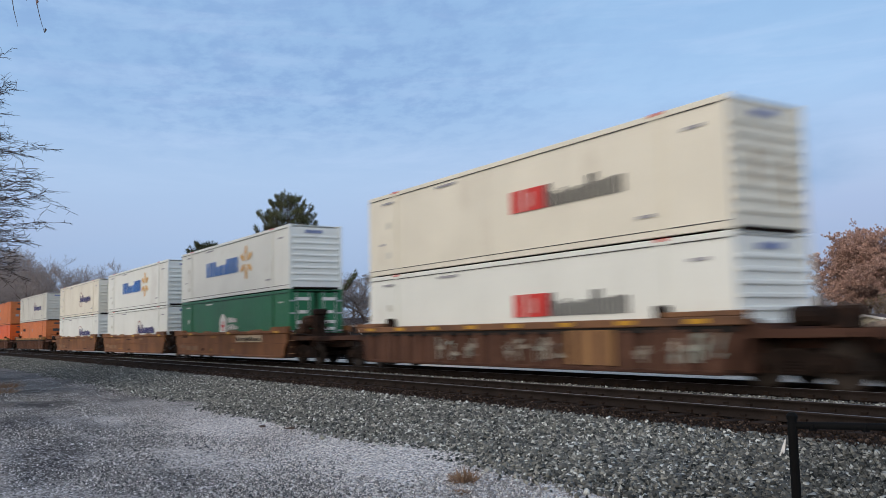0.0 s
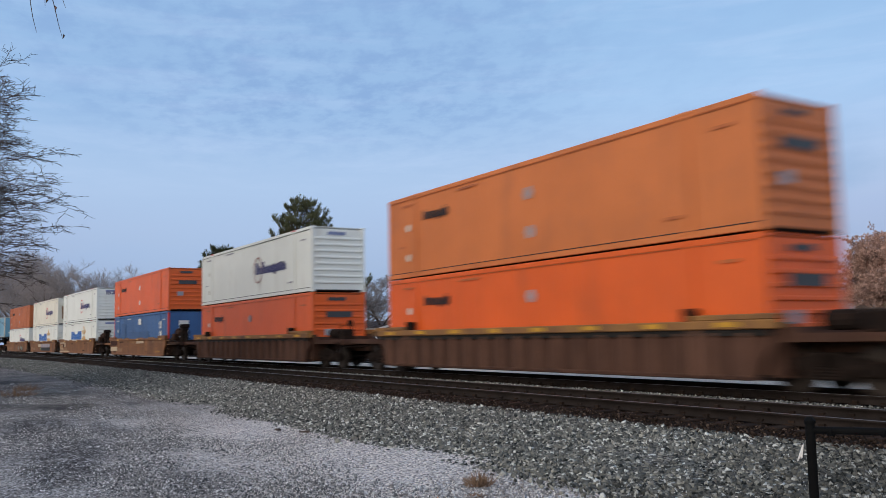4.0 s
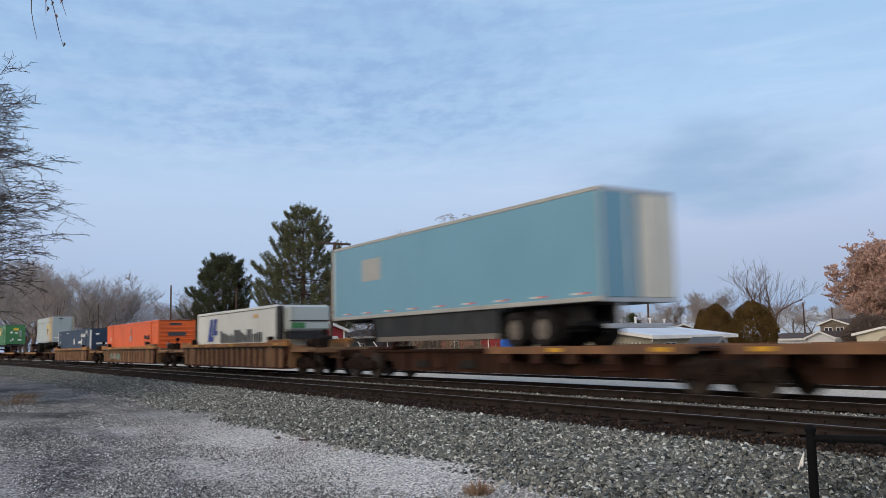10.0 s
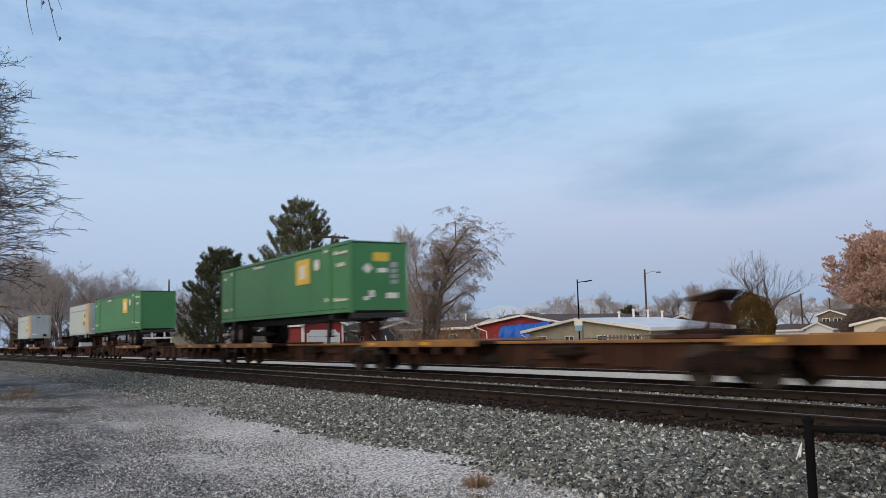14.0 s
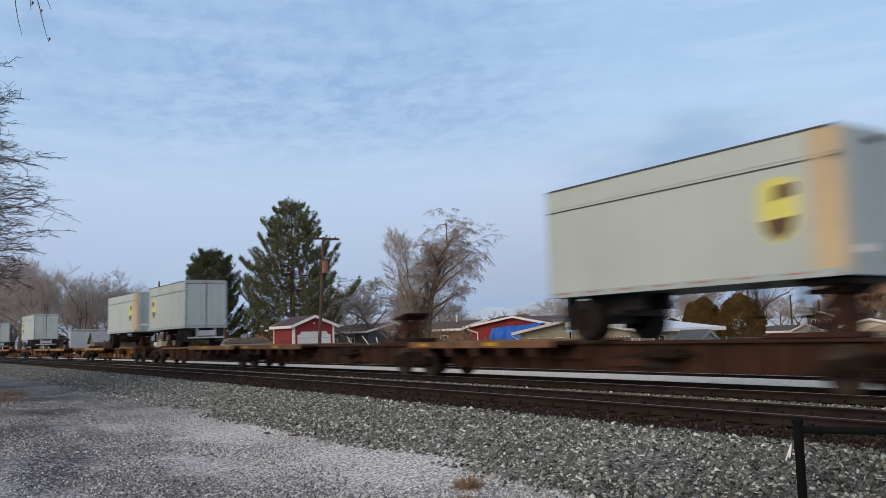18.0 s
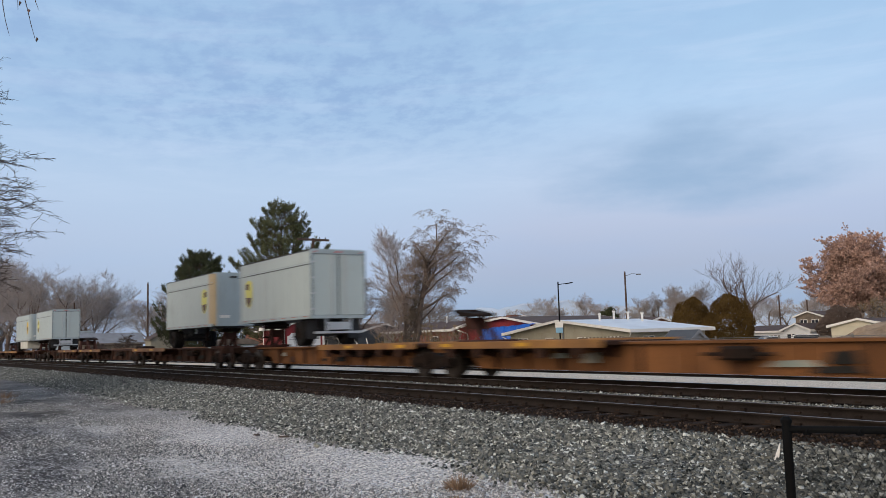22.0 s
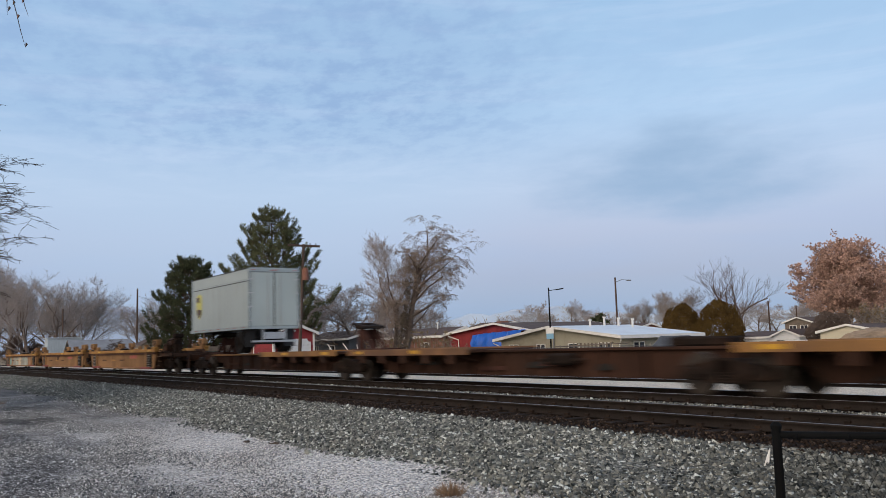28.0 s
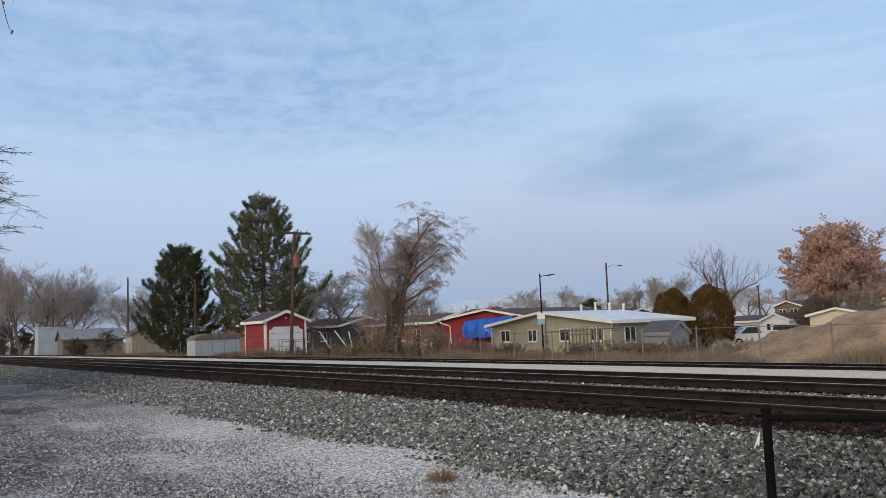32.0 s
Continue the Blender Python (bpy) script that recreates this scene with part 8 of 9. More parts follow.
def build_houses():
    # red shed with a white garage door, its gable towards +x
    sx, sy0, sy1 = -72.0, 28.9, 32.9
    shed = gable_house("red_shed", "red board shed with white trim and a garage door", sx - 4.9, sx, sy0, sy1, 2.62, 3.42, "redwall", "shingle", "x", 0.3)
    for y in (sy0, sy1 - 0.18):
        part("corner_trim", Geo().box(sx, sx + 0.03, y, y + 0.18, FAR, 2.6), "trim", shed)
    part("corner_trim", Geo().box(sx - 0.2, sx, sy0 - 0.03, sy0, FAR, 2.6), "trim", shed)
    part("corner_trim", Geo().box(sx - 4.9, sx - 4.7, sy0 - 0.03, sy0, FAR, 2.6), "trim", shed)
    door = part("garage_door", Geo().prism([(sy0 + 0.5, FAR), (sy1 - 0.5, FAR), (sy1 - 0.5, 1.75), (sy1 - 0.75, 1.98), (sy0 + 0.75, 1.98), (sy0 + 0.5, 1.75)], sx, sx + 0.05, "x"), "doorwhite", shed)
    for i in range(4):
        part("door_joint", lambda: Geo().box(0.05, 0.056, sy0 + 0.55, sy1 - 0.55, -0.015, 0.015), "greywall", door, at=(sx, 0, -0.3 + i * 0.6), key="door_joint")
    part("door_frame", Geo().box(sx, sx + 0.07, sy0 + 0.40, sy0 + 0.5, FAR, 1.8).box(sx, sx + 0.07, sy1 - 0.5, sy1 - 0.4, FAR, 1.8).box(sx, sx + 0.07, sy0 + 0.75, sy1 - 0.75, 1.98, 2.08), "trim", shed)
    for i in range(14):
        part("wall_board", lambda: Geo().box(sx - 4.65, sx - 0.25, -0.02, 0.0, 0, 0.19), "redwall", shed, at=(0, sy0, FAR + 0.1 + i * 0.235), key="shed_board")
    part("yard_lamp", Geo().box(sx + 0.02, sx + 0.14, 30.8, 31.0, 2.75, 2.9, 0.03), "lampglass", shed)
    # beige house with a frosted white roof, gable to the tracks
    hs = gable_house("beige_house", "low beige stucco house with a frosted white roof", -59.7, -45.2, 45.0, 53.0, 1.42, 2.28, "beigewall", "whiteroof", "y", 0.55, peak_at=0.48)
    for x, w in ((-57.9, 1.3), (-54.3, 1.15), (-50.3, 1.3), (-46.8, 1.5)):
        window(hs, x, 44.98, 0.5, w, 1.0, "-y")
    for y, w in ((46.8, 1.2), (50.0, 1.6)):
        window(hs, -45.18, y, 0.4, w, 1.2, "+x")
    for i, (y, z) in enumerate(((48, 2.75), (49.2, 2.95), (50.4, 2.85), (51.6, 2.75))):
        part("roof_vent", lambda: Geo().cyl((0, 0, -0.6), (0, 0, 0), 0.09, 8).cyl((0, 0, 0), (0, 0, 0.12), 0.13, 8), "trim", hs, at=(-51.6 + i * 0.4, y, z), key="roof_vent")
    for x in (-60.2, -44.7):
        part("downspout", Geo().tube([(x, 44.5, 1.15), (x + (0.5 if x < -50 else -0.5), 44.85, 0.85), (x + (0.5 if x < -50 else -0.5), 44.85, FAR)], [0.05, 0.05, 0.05], 6), "trim", hs)
    part("meter_pipe", Geo().cyl((-52.6, 44.9, FAR), (-52.6, 44.9, 2.0), 0.06, 8).box(-52.8, -52.4, 44.75, 45.0, 0.0, 0.5), "greywall", hs)
    # grey garden shed at its side
    gs = gable_house("garden_shed", "grey garden shed with a dark roof", -43.6, -41.2, 46.6, 48.6, 0.45, 1.2, "greywall", "darkwall", "x", 0.12, fascia="greywall")
    # long house with a brown roof
    lh = gable_house("long_house", "long low house with a brown roof and pale fascia", -94.5, -75.9, 49.5, 54.5, 2.15, 2.9, "brickwall", "shinglebrown", "x", 0.5)
    for x, w in ((-93.0, 1.2), (-84.2, 1.2), (-79.5, 1.6)):
        window(lh, x, 49.48, 0.9, w, 1.1, "-y")
    part("pale_wall", Geo().box(-94.55, -88.5, 49.46, 49.5, FAR, 2.1), "beigewall", lh)
    part("low_wall", Geo().box(-88.4, -76.0, 49.40, 49.5, FAR, 0.3), "beigewall", lh)
    part("roof_pipe", Geo().cyl((-80.0, 51.5, 2.3), (-80.0, 51.5, 3.5), 0.07, 8).cyl((-80.0, 51.5, 3.5), (-80.0, 51.5, 3.65), 0.12, 8), "trim", lh)
    # red house with a blue tarp
    rh = gable_house("red_house", "dark red house with a brown roof and white fascia", -75.4, -61.2, 50.0, 62.0, 2.2, 3.0, "redwall", "shinglebrown", "y", 0.5, peak_at=0.60)
    part("downspout", Geo().tube([(-74.9, 49.5, 2.0), (-73.6, 49.9, 1.6), (-73.4, 49.9, FAR)], [0.07, 0.07, 0.07], 6), "trim", rh)
    part("chimney", Geo().box(-75.0, -74.2, 56, 57, 2.3, 3.5), "brickwall", rh)
    tarp = thing("tarp", "blue tarp hung over a lean-to", "tarp")
    n = 18
    g = Geo()
    top = [(-69.7 + 8.0 * i / n, 49.0 + 0.25 * math.sin(i * 1.7), 1.98 + 0.28 * i / n + 0.05 * math.sin(i * 2.3)) for i in range(n + 1)]
    mid = [(x, y - 0.35 + 0.12 * math.sin(i * 2.9), 1.2) for i, (x, y, z) in enumerate(top)]
    low = [(x, y - 0.30 + 0.18 * math.sin(i * 2.1 + 1), 0.35 + 0.04 * math.sin(i * 1.3)) for i, (x, y, z) in enumerate(top)]
    back = [(x, y + 0.9, z + 0.12) for x, y, z in top]
    v = back + top + mid + low
    g.add(v, [(r * (n + 1) + i, r * (n + 1) + i + 1, (r + 1) * (n + 1) + i + 1, (r + 1) * (n + 1) + i) for r in range(3) for i in range(n)])
    part("sheet", g, "tarp", tarp, smooth=True)
    for x in (-69.5, -65.5, -62.0):
        part("tarp_pole", lambda: Geo().cyl((0, 0, FAR), (0, 0, 2.0), 0.05, 6), "wood", tarp, at=(x, 49.15, 0), key="tarp_pole")
    # dark house and smaller sheds along the fence
    dh = gable_house("dark_house", "dark slate house with a low roof", -104.0, -91.0, 46.0, 53.0, 2.2, 3.1, "darkwall", "shinglebrown", "x", 0.4)
    window(dh, -95.5, 45.98, 0.9, 1.6, 1.1, "-y")
    window(dh, -100.0, 45.98, 0.9, 1.0, 1.1, "-y")
    at = spot(-75.65, 114)
    gable_house("tan_shed", "small tan shed behind the fence", at.x - 3.0, at.x, at.y - 1.5, at.y + 1.8, 2.1, 3.0, "beigewall", "shinglebrown", "x", 0.15, fascia="wood")
    at = spot(-80.75, 150)
    tin = thing("tin_shed", "pale corrugated tin shed with a sloping roof", "shed", "yard buildings")
    part("wall", Geo().box(at.x - 3, at.x, at.y - 2.6, at.y + 2.6, FAR, 3.88), "tinblue", tin)
    part("roof", Geo().prism([(at.y - 2.75, 3.9), (at.y + 2.75, 3.884), (at.y + 2.75, 4.0), (at.y - 2.75, 4.05)], at.x - 3.2, at.x + 0.2, "x"), "tinblue", tin)
    for i in range(12):
        part("corrugation", lambda: Geo().box(0, 0.05, -0.09, 0.09, FAR, 3.9), "tinblue", tin, at=(at.x, at.y - 2.45 + i * 0.445, 0), key="corr")
    at = spot(-78.6, 136)
    gable_house("grey_house", "grey house with a pale metal roof", at.x - 4.5, at.x, at.y - 4.2, at.y + 4.2, 1.9, 3.25, "wood", "greywall", "y", 0.3, fascia="wood")
    # camper with a curved roof beside the red shed
    at = spot(-72.5, 88)
    cp = thing("old_camper", "pale old camper with a brown rounded roof", "camper")
    part("body", Geo().box(at.x - 2.4, at.x, at.y - 0.2, at.y + 4.6, FAR + 0.4, 1.2, 0.12), "trailer_end", cp)
    part("roof", Geo().prism([(at.y - 0.3, 1.18), (at.y + 0.2, 1.55), (at.y + 1.2, 1.75), (at.y + 3.4, 1.75), (at.y + 4.4, 1.5), (at.y + 4.7, 1.18)], at.x - 2.5, at.x + 0.1, "x"), "wood", cp)
    part("wheel", Geo().cyl((at.x - 0.05, at.y + 2.2, FAR + 0.35), (at.x + 0.12, at.y + 2.2, FAR + 0.35), 0.35, 16), "tyre", cp)
    # pale houses at the far end of the yards
    at = spot(-31.3, 88)
    gable_house("yellow_house", "pale yellow house with a low gable", at.x - 3.2, at.x + 2.6, at.y, at.y + 8, 1.28, 1.84, "yellowwall", "shinglebrown", "y", 0.3)
    for az, d, w, e, p, wall, along, look_of in ((-35.0, 112, 3.6, 0.98, 1.66, "doorwhite", "y", "white house with a low gable beyond the yards"), (-36.9, 118, 6.4, 0.85, 1.5, "doorwhite", "x", "long white house with a low brown roof beyond the yards"),
                                         (-34.25, 142, 4.6, 2.9, 3.6, "wood", "y", "brown house with white gable trim beyond the yards"), (-28.9, 105, 4.0, 2.4, 3.1, "yellowwall", "y", "pale house with a brown roof beyond the yards")):
        at = spot(az, d)
        hh = gable_house("far_house", look_of, at.x - w / 2, at.x + w / 2, at.y, at.y + 7, e, p, wall, "shinglebrown", along, 0.35, fascia="wood" if wall == "yellowwall" else "trim")
        window(hh, at.x - w * 0.2, at.y - 0.02, e - 0.9, 1.3, 0.9, "-y")
        window(hh, at.x + w * 0.22, at.y - 0.02, e - 0.9, 1.3, 0.9, "-y")
    for az, d, w, e, p in ((-54.6, 118, 7.0, 3.0, 3.9), (-50.9, 120, 12.0, 2.6, 3.5), (-46.5, 120, 12.0, 2.2, 3.1), (-69.9, 130, 9.0, 3.0, 4.2)):
        at = spot(az, d)
        gable_house("far_house", "house with a brown shingle roof beyond the yards", at.x - w / 2, at.x + w / 2, at.y, at.y + 7, e, p, "brickwall", "shinglebrown", "x", 0.4)


build_houses()


def car(at, turn, kind, label):
    """A parked vehicle: body, cabin, windows, wheels, lamps."""
    c = thing(kind, label, "car", "parked cars", at=Matrix.Translation(at) @ pose(0, 0, 0, 0, 0, turn))
    if kind == "suv":
        body = [(-2.4, 0.35), (2.4, 0.35), (2.45, 0.75), (2.3, 0.98), (1.35, 1.08), (-2.35, 1.08), (-2.45, 0.8)]
        cab = [(-2.3, 1.06), (1.35, 1.06), (0.65, 1.74), (-1.9, 1.78), (-2.2, 1.7)]
    else:
        body = [(-2.7, 0.4), (2.7, 0.4), (2.75, 0.8), (2.6, 1.02), (1.4, 1.12), (-2.7, 1.12)]
        cab = [(-0.7, 1.1), (1.5, 1.1), (0.75, 1.78), (-0.5, 1.8)]
    part("body", Geo().prism(body, -0.9, 0.9, "y"), "carwhite", c)
    part("cabin", Geo().prism(cab, -0.78, 0.78, "y"), "carwhite", c)
    k = [(a * 0.9 - 0.05, 1.06 + (z - 1.06) * 0.82 + 0.05) for a, z in cab]
    for y in (-0.79, 0.79):
        part("side_window", Geo().prism(k, y - 0.006, y + 0.006, "y"), "glass", c)
    f = max(a for a, z in cab)
    part("windscreen", Geo().prism([(f - 0.06, 1.12), (f - 0.02, 1.12), (f - 0.62, 1.68), (f - 0.66, 1.68)], -0.7, 0.7, "y"), "glass", c)
    for x in (-1.45, 1.5):
        for y in (-0.86, 0.86):
            w = part("wheel", lambda: Geo().cyl((0, -0.11, 0), (0, 0.11, 0), 0.36, 18), "tyre", c, at=(x, y, 0.36), key="car_wheel")
            part("rim", lambda: Geo().cyl((0, -0.13, 0), (0, 0.13, 0), 0.21, 14), "alu", w, key="car_rim")
    for y in (-0.65, 0.65):
        part("headlight", lambda: Geo().box(2.3, 2.45, -0.18, 0.18, 0.75, 0.92, 0.03), "lampglass", c, at=(0, y, 0), key="headlight")


car(spot(-34.0, 104), 25, "suv", "white sport utility vehicle parked behind the dirt mound")
car(spot(-36.5, 86), 235, "pickup_truck", "white pickup truck parked in a yard")
car(spot(-37.1, 112), 60, "suv", "white car parked in front of a pale house")


def build_poles():
    def pole(name, label, at, h, r, lean=(0, 0)):
        t = thing(name, label, "utility pole" if "utility" in name else "lamp post", "", at=Matrix.Translation(at))
        part("shaft", Geo().tube([(0, 0, 0), (lean[0], lean[1], h)], [r, r * 0.7], 10), "polewood", t)
        return t

    p = spot(-66.5, 74)
    a = pole("utility_pole", "leaning dark wooden utility pole with crossarm and transformer", p, 11.5, 0.16, (0.1, 0.55))
    top = Vector((0.1, 0.55, 11.35))
    part("crossarm", Geo().box(-0.07, 0.07, -1.45, 1.5, -0.09, 0.09, 0.01), "polewood", a, at=top)
    for y in (-1.1, -0.5, 0.6, 1.15):
        part("insulator", lambda: Geo().cyl((0, 0, 0.08), (0, 0, 0.24), 0.05, 8), "glass", a, at=top + Vector((0, y, 0)), key="insulator")
    part("transformer", Geo().cyl((0.28, 0.6, 8.35), (0.28, 0.6, 9.3), 0.26, 16).cyl((0.28, 0.6, 9.3), (0.28, 0.6, 9.42), 0.2, 16), "brickwall", a)
    b = spot(-72.5, 93)
    pole("utility_pole", "slim wooden utility pole between pines", b, 8.8, 0.14)
    c = spot(-76.6, 128)
    k = pole("utility_pole", "pale wooden utility pole far along the yards", c, 11.4, 0.16)
    part("insulator", Geo().cyl((0, 0, 11.3), (0, 0, 11.6), 0.09, 8), "wood", k)
    pole("utility_pole", "short dark pole among bare trees", spot(-80.9, 160), 10.4, 0.16)
    for az, d, h in ((-35.9, 130, 7.2), (-34.3, 150, 7.0)):
        pole("utility_pole", "far wooden utility pole behind the houses", spot(az, d), h, 0.14)
    # service lines between the poles
    for i, (p0, p1, sag) in enumerate(((p + Vector((0, 0.5, 7.6)), b + Vector((0, 0, 6.2)), 0.5), (b + Vector((0, 0, 6.2)), c + Vector((0, 0, 7.0)), 0.7), (p + Vector((0, 0.7, 10.8)), b + Vector((0, 0, 8.6)), 0.5),
                                       (b + Vector((0, 0, 8.6)), c + Vector((0, 0, 10.6)), 0.8))):
        pts = [p0.lerp(p1, u / 12) - Vector((0, 0, 4 * sag * (u / 12) * (1 - u / 12))) for u in range(13)]
        w = thing("service_line", "thin dark overhead service line between poles", "cable", "service lines")
        part("wire", Geo().tube(pts, [0.014] * 13, 4), "black", w)
    # lamp posts
    q = spot(-49.7, 52)
    t = thing("street_lamp", "slim black lamp post with a blue sign", "street lamp", "street lamps", at=Matrix.Translation(q))
    part("post", Geo().tube([(0, 0, 0), (0.03, -0.03, 5.75)], [0.055, 0.038], 10), "blackmetal", t)
    part("arm", Geo().tube([(0.03, -0.03, 5.55), (0.15, 0.12, 5.60), (0.33, 0.33, 5.62)], [0.025, 0.025, 0.02], 6), "blackmetal", t)
    part("lamp_head", Geo().prism([(0.0, 0.02), (0.46, 0.10), (0.46, 0.15), (0.0, 0.09)], -0.09, 0.09, "y"), "blackmetal", t, at=(0.3, 0.3, 5.55), turn=radians(45))
    part("sign_panel", Geo().box(-0.21, 0.21, -0.02, 0.02, -0.34, 0.30), "signblue", t, "pale blue sign with white band", at=(0.05, -0.09, 3.0), turn=radians(45))
    part("sign_band", Geo().box(-0.24, 0.24, -0.026, -0.02, -0.02, 0.34), "trim", t, at=(0.05, -0.09, 3.0), turn=radians(45))
    q = spot(-45.3, 92)
    t = thing("street_lamp", "tall wooden pole with a small lamp arm", "street lamp", "street lamps", at=Matrix.Translation(q))
    part("post", Geo().tube([(0, 0, 0), (0, 0, 9.0)], [0.13, 0.085], 10), "polewood", t)
    part("arm", Geo().tube([(0, 0, 8.5), (0.5, 0.5, 8.75), (0.9, 0.9, 8.68)], [0.025, 0.025, 0.02], 6), "fencewire", t)
    part("lamp_head", Geo().box(-0.25, 0.25, -0.09, 0.09, -0.07, 0.05, 0.03), "fencewire", t, at=(1.0, 1.0, 8.66), turn=radians(45))


build_poles()


def build_fence():
    """A chain-link fence along the yards, and leaning panels."""
    f = thing("chain_fence", "dull chain-link fence with thin posts along the yards", "fence")
    y_of = lambda s: line(s, 13.6)
    ss = [-12 - i * 3.05 for i in range(42)]
    for s in ss:
        x, y, ph = y_of(s)
        part("post", lambda: Geo().cyl((0, 0, BANK - 0.1), (0, 0, 1.0), 0.035, 6), "fencepost", f, at=(x, y, 0), key="fpost")
    g = Geo()
    pts = [Vector((*y_of(s)[:2], 0.92)) for s in ss]
    part("top_rail", Geo().tube(pts, [0.012] * len(pts), 5), "fencewire", f)
    for s in np.arange(ss[-1], ss[0], 0.34):
        a, b = y_of(s), y_of(s + 1.75)
        for p, q in ((a, b), (b, a)):
            g.add([(p[0], p[1], BANK), (p[0] + 0.005, p[1], BANK), (q[0] + 0.005, q[1], 0.9), (q[0], q[1], 0.9)], [(0, 1, 2, 3)])
    w = part("wire_mesh", g, "fencewire", f)
    tagged(w, kind="stuff")
    pn = thing("wooden_panel", "grey leaning slat panel against the fence", "fence panel")
    at = spot(-48.2, 54)
    for i in range(11):
        part("slat", lambda: Geo().box(-0.06, 0.06, -0.015, 0.015, 0, 1.9), "wood", pn, at=(at.x + i * 0.2, at.y + i * 0.12, BANK), key="slat")
    for z in (0.4, 1.5):
        part("slat_rail", lambda: Geo().tube([(at.x - 0.1, at.y - 0.05, 0), (at.x + 2.1, at.y + 1.25, 0)], [0.03, 0.03], 4), "wood", pn, at=(0, 0, BANK + z), key="slat_rail")
    pipe = thing("clothes_pole", "long thin grey pole lying across a fence", "pole")
    part("shaft", Geo().tube([spot(-49.4, 56, 0.85), spot(-44.6, 58, 0.95)], [0.04, 0.04], 6), "wood", pipe)
    at = spot(-64.6, 76)
    sw = thing("swing_frame", "white A-frame of pipes beside the red shed", "swing frame")
    for a, b in (((0, 0), (0.8, 1.2)), ((0.2, 1.4), (1.0, 2.9)), ((0.6, 2.6), (1.0, 2.9))):
        part("leg", Geo().tube([(at.x + b[0], at.y + b[1], BANK), (at.x + a[0], at.y + a[1], 1.55 if a[0] < 0.5 else 1.4)], [0.06, 0.05], 6), "trim", sw)
    # gate in front of the shed
    gt = thing("yard_gate", "thin dark gate in front of the red shed", "gate")
    for y in (29.9, 31.0, 32.1):
        part("gate_post", lambda: Geo().cyl((0, 0, BANK), (0, 0, 0.95), 0.03, 6), "blackmetal", gt, at=(-70.6, y, 0), key="gate_post")
    part("gate_bar", Geo().cyl((-70.6, 29.9, 0.72), (-70.6, 32.1, 0.72), 0.025, 6), "blackmetal", gt)


build_fence()


def build_grass():
    rs = np.random.RandomState(9)
    n = 90000
    s = -8 - 125 * rs.rand(n) ** 1.2
    o = 12.6 + 4.2 * rs.rand(n) ** 1.5 + np.where(s > -38, 2.0 * rs.rand(n), 0)
    ph = -s / RADIUS
    x, y = -(RADIUS + o) * np.sin(ph), MAIN_Y - RADIUS + (RADIUS + o) * np.cos(ph)
    lump = np.array([noise.noise((a * 0.25, b * 0.25, 2.0)) for a, b in zip(x, y)])
    c = np.stack([x, y, np.full(n, BANK)], 1)[lump > -0.35]
    h = (0.30 + 0.60 * np.clip(lump[lump > -0.35] + 0.3, 0, 1))[:, None]
    m = len(c)
    lean = rs.randn(m, 3) * 0.22
    tip = c + np.concatenate([lean[:, :2], h * (0.7 + 0.7 * rs.rand(m, 1))], 1)
    w = rs.randn(m, 3) * np.array([0.014, 0.014, 0])
    v = np.stack([c - w, c + w, tip], 1).reshape(-1, 3)
    raw_mesh("dry_grass", v, np.arange(m * 3).reshape(-1, 3), "drygrass", "pale dry grass along the fence", "grass", "stuff")
    # brush at the foot of the old tree and along the fence
    for az, d, h, r, seed, mt in ((-60.6, 60, 2.6, 1.6, 1, "ivy"), (-58.0, 59, 3.2, 1.8, 2, "ivy"), (-62.0, 63, 1.8, 1.5, 3, "ivy"), (-56.8, 60, 2.6, 1.4, 4, "drygrass"), (-63.8, 66, 1.3, 1.6, 5, "drygrass"), (-55.2, 58, 1.5, 1.2, 6, "drygrass"), (-68.8, 76, 1.2, 1.0, 7, "rustgrass"),
                                  *[(-28.5 - 1.9 * i + 0.6 * math.sin(i * 5.1), (33 if i < 3 else 45 if i < 6 else 51 if i < 12 else 58 if i < 16 else 72) / (1 if i > 2 else 1), 0.7 + 0.5 * abs(math.sin(i * 2.3)), 0.9 + 0.6 * abs(math.cos(i * 1.7)), 20 + i, ("twiggrass", "drygrass", "twiggrass", "ivy")[i % 4]) for i in range(4, 23)]):
        b = thing("brush_clump", "dry tangled brush at the fence", "brush", "brush clumps", at=Matrix.Translation(spot(az, d, BANK)))
        rnd = random.Random(seed)
        g, tips = Geo(), []
        for i in range(60):
            a, q = rnd.uniform(0, 6.28), rnd.random()
            p0 = Vector((math.cos(a), math.sin(a), 0)) * r * q * 0.6
            p1 = p0 * 1.7 + Vector((rnd.gauss(0, 0.25), rnd.gauss(0, 0.25), h * rnd.uniform(0.4, 1.0)))
            g.tube([p0, p0.lerp(p1, 0.5) + Vector((0, 0, 0.12)), p1], [0.018, 0.013, 0.006], 3, False)
            tips += [tuple(p0.lerp(p1, u)) for u in (0.35, 0.55, 0.75, 0.95)]
        tagged(part("brushwood", g, "twig", b), kind="stuff")
        v, f = blades(tips, 14, 0.16, seed, 0.12, 0.3)
        tagged(raw_mesh("dry_leaves", v, f, mt, parent=b), kind="stuff")


build_grass()


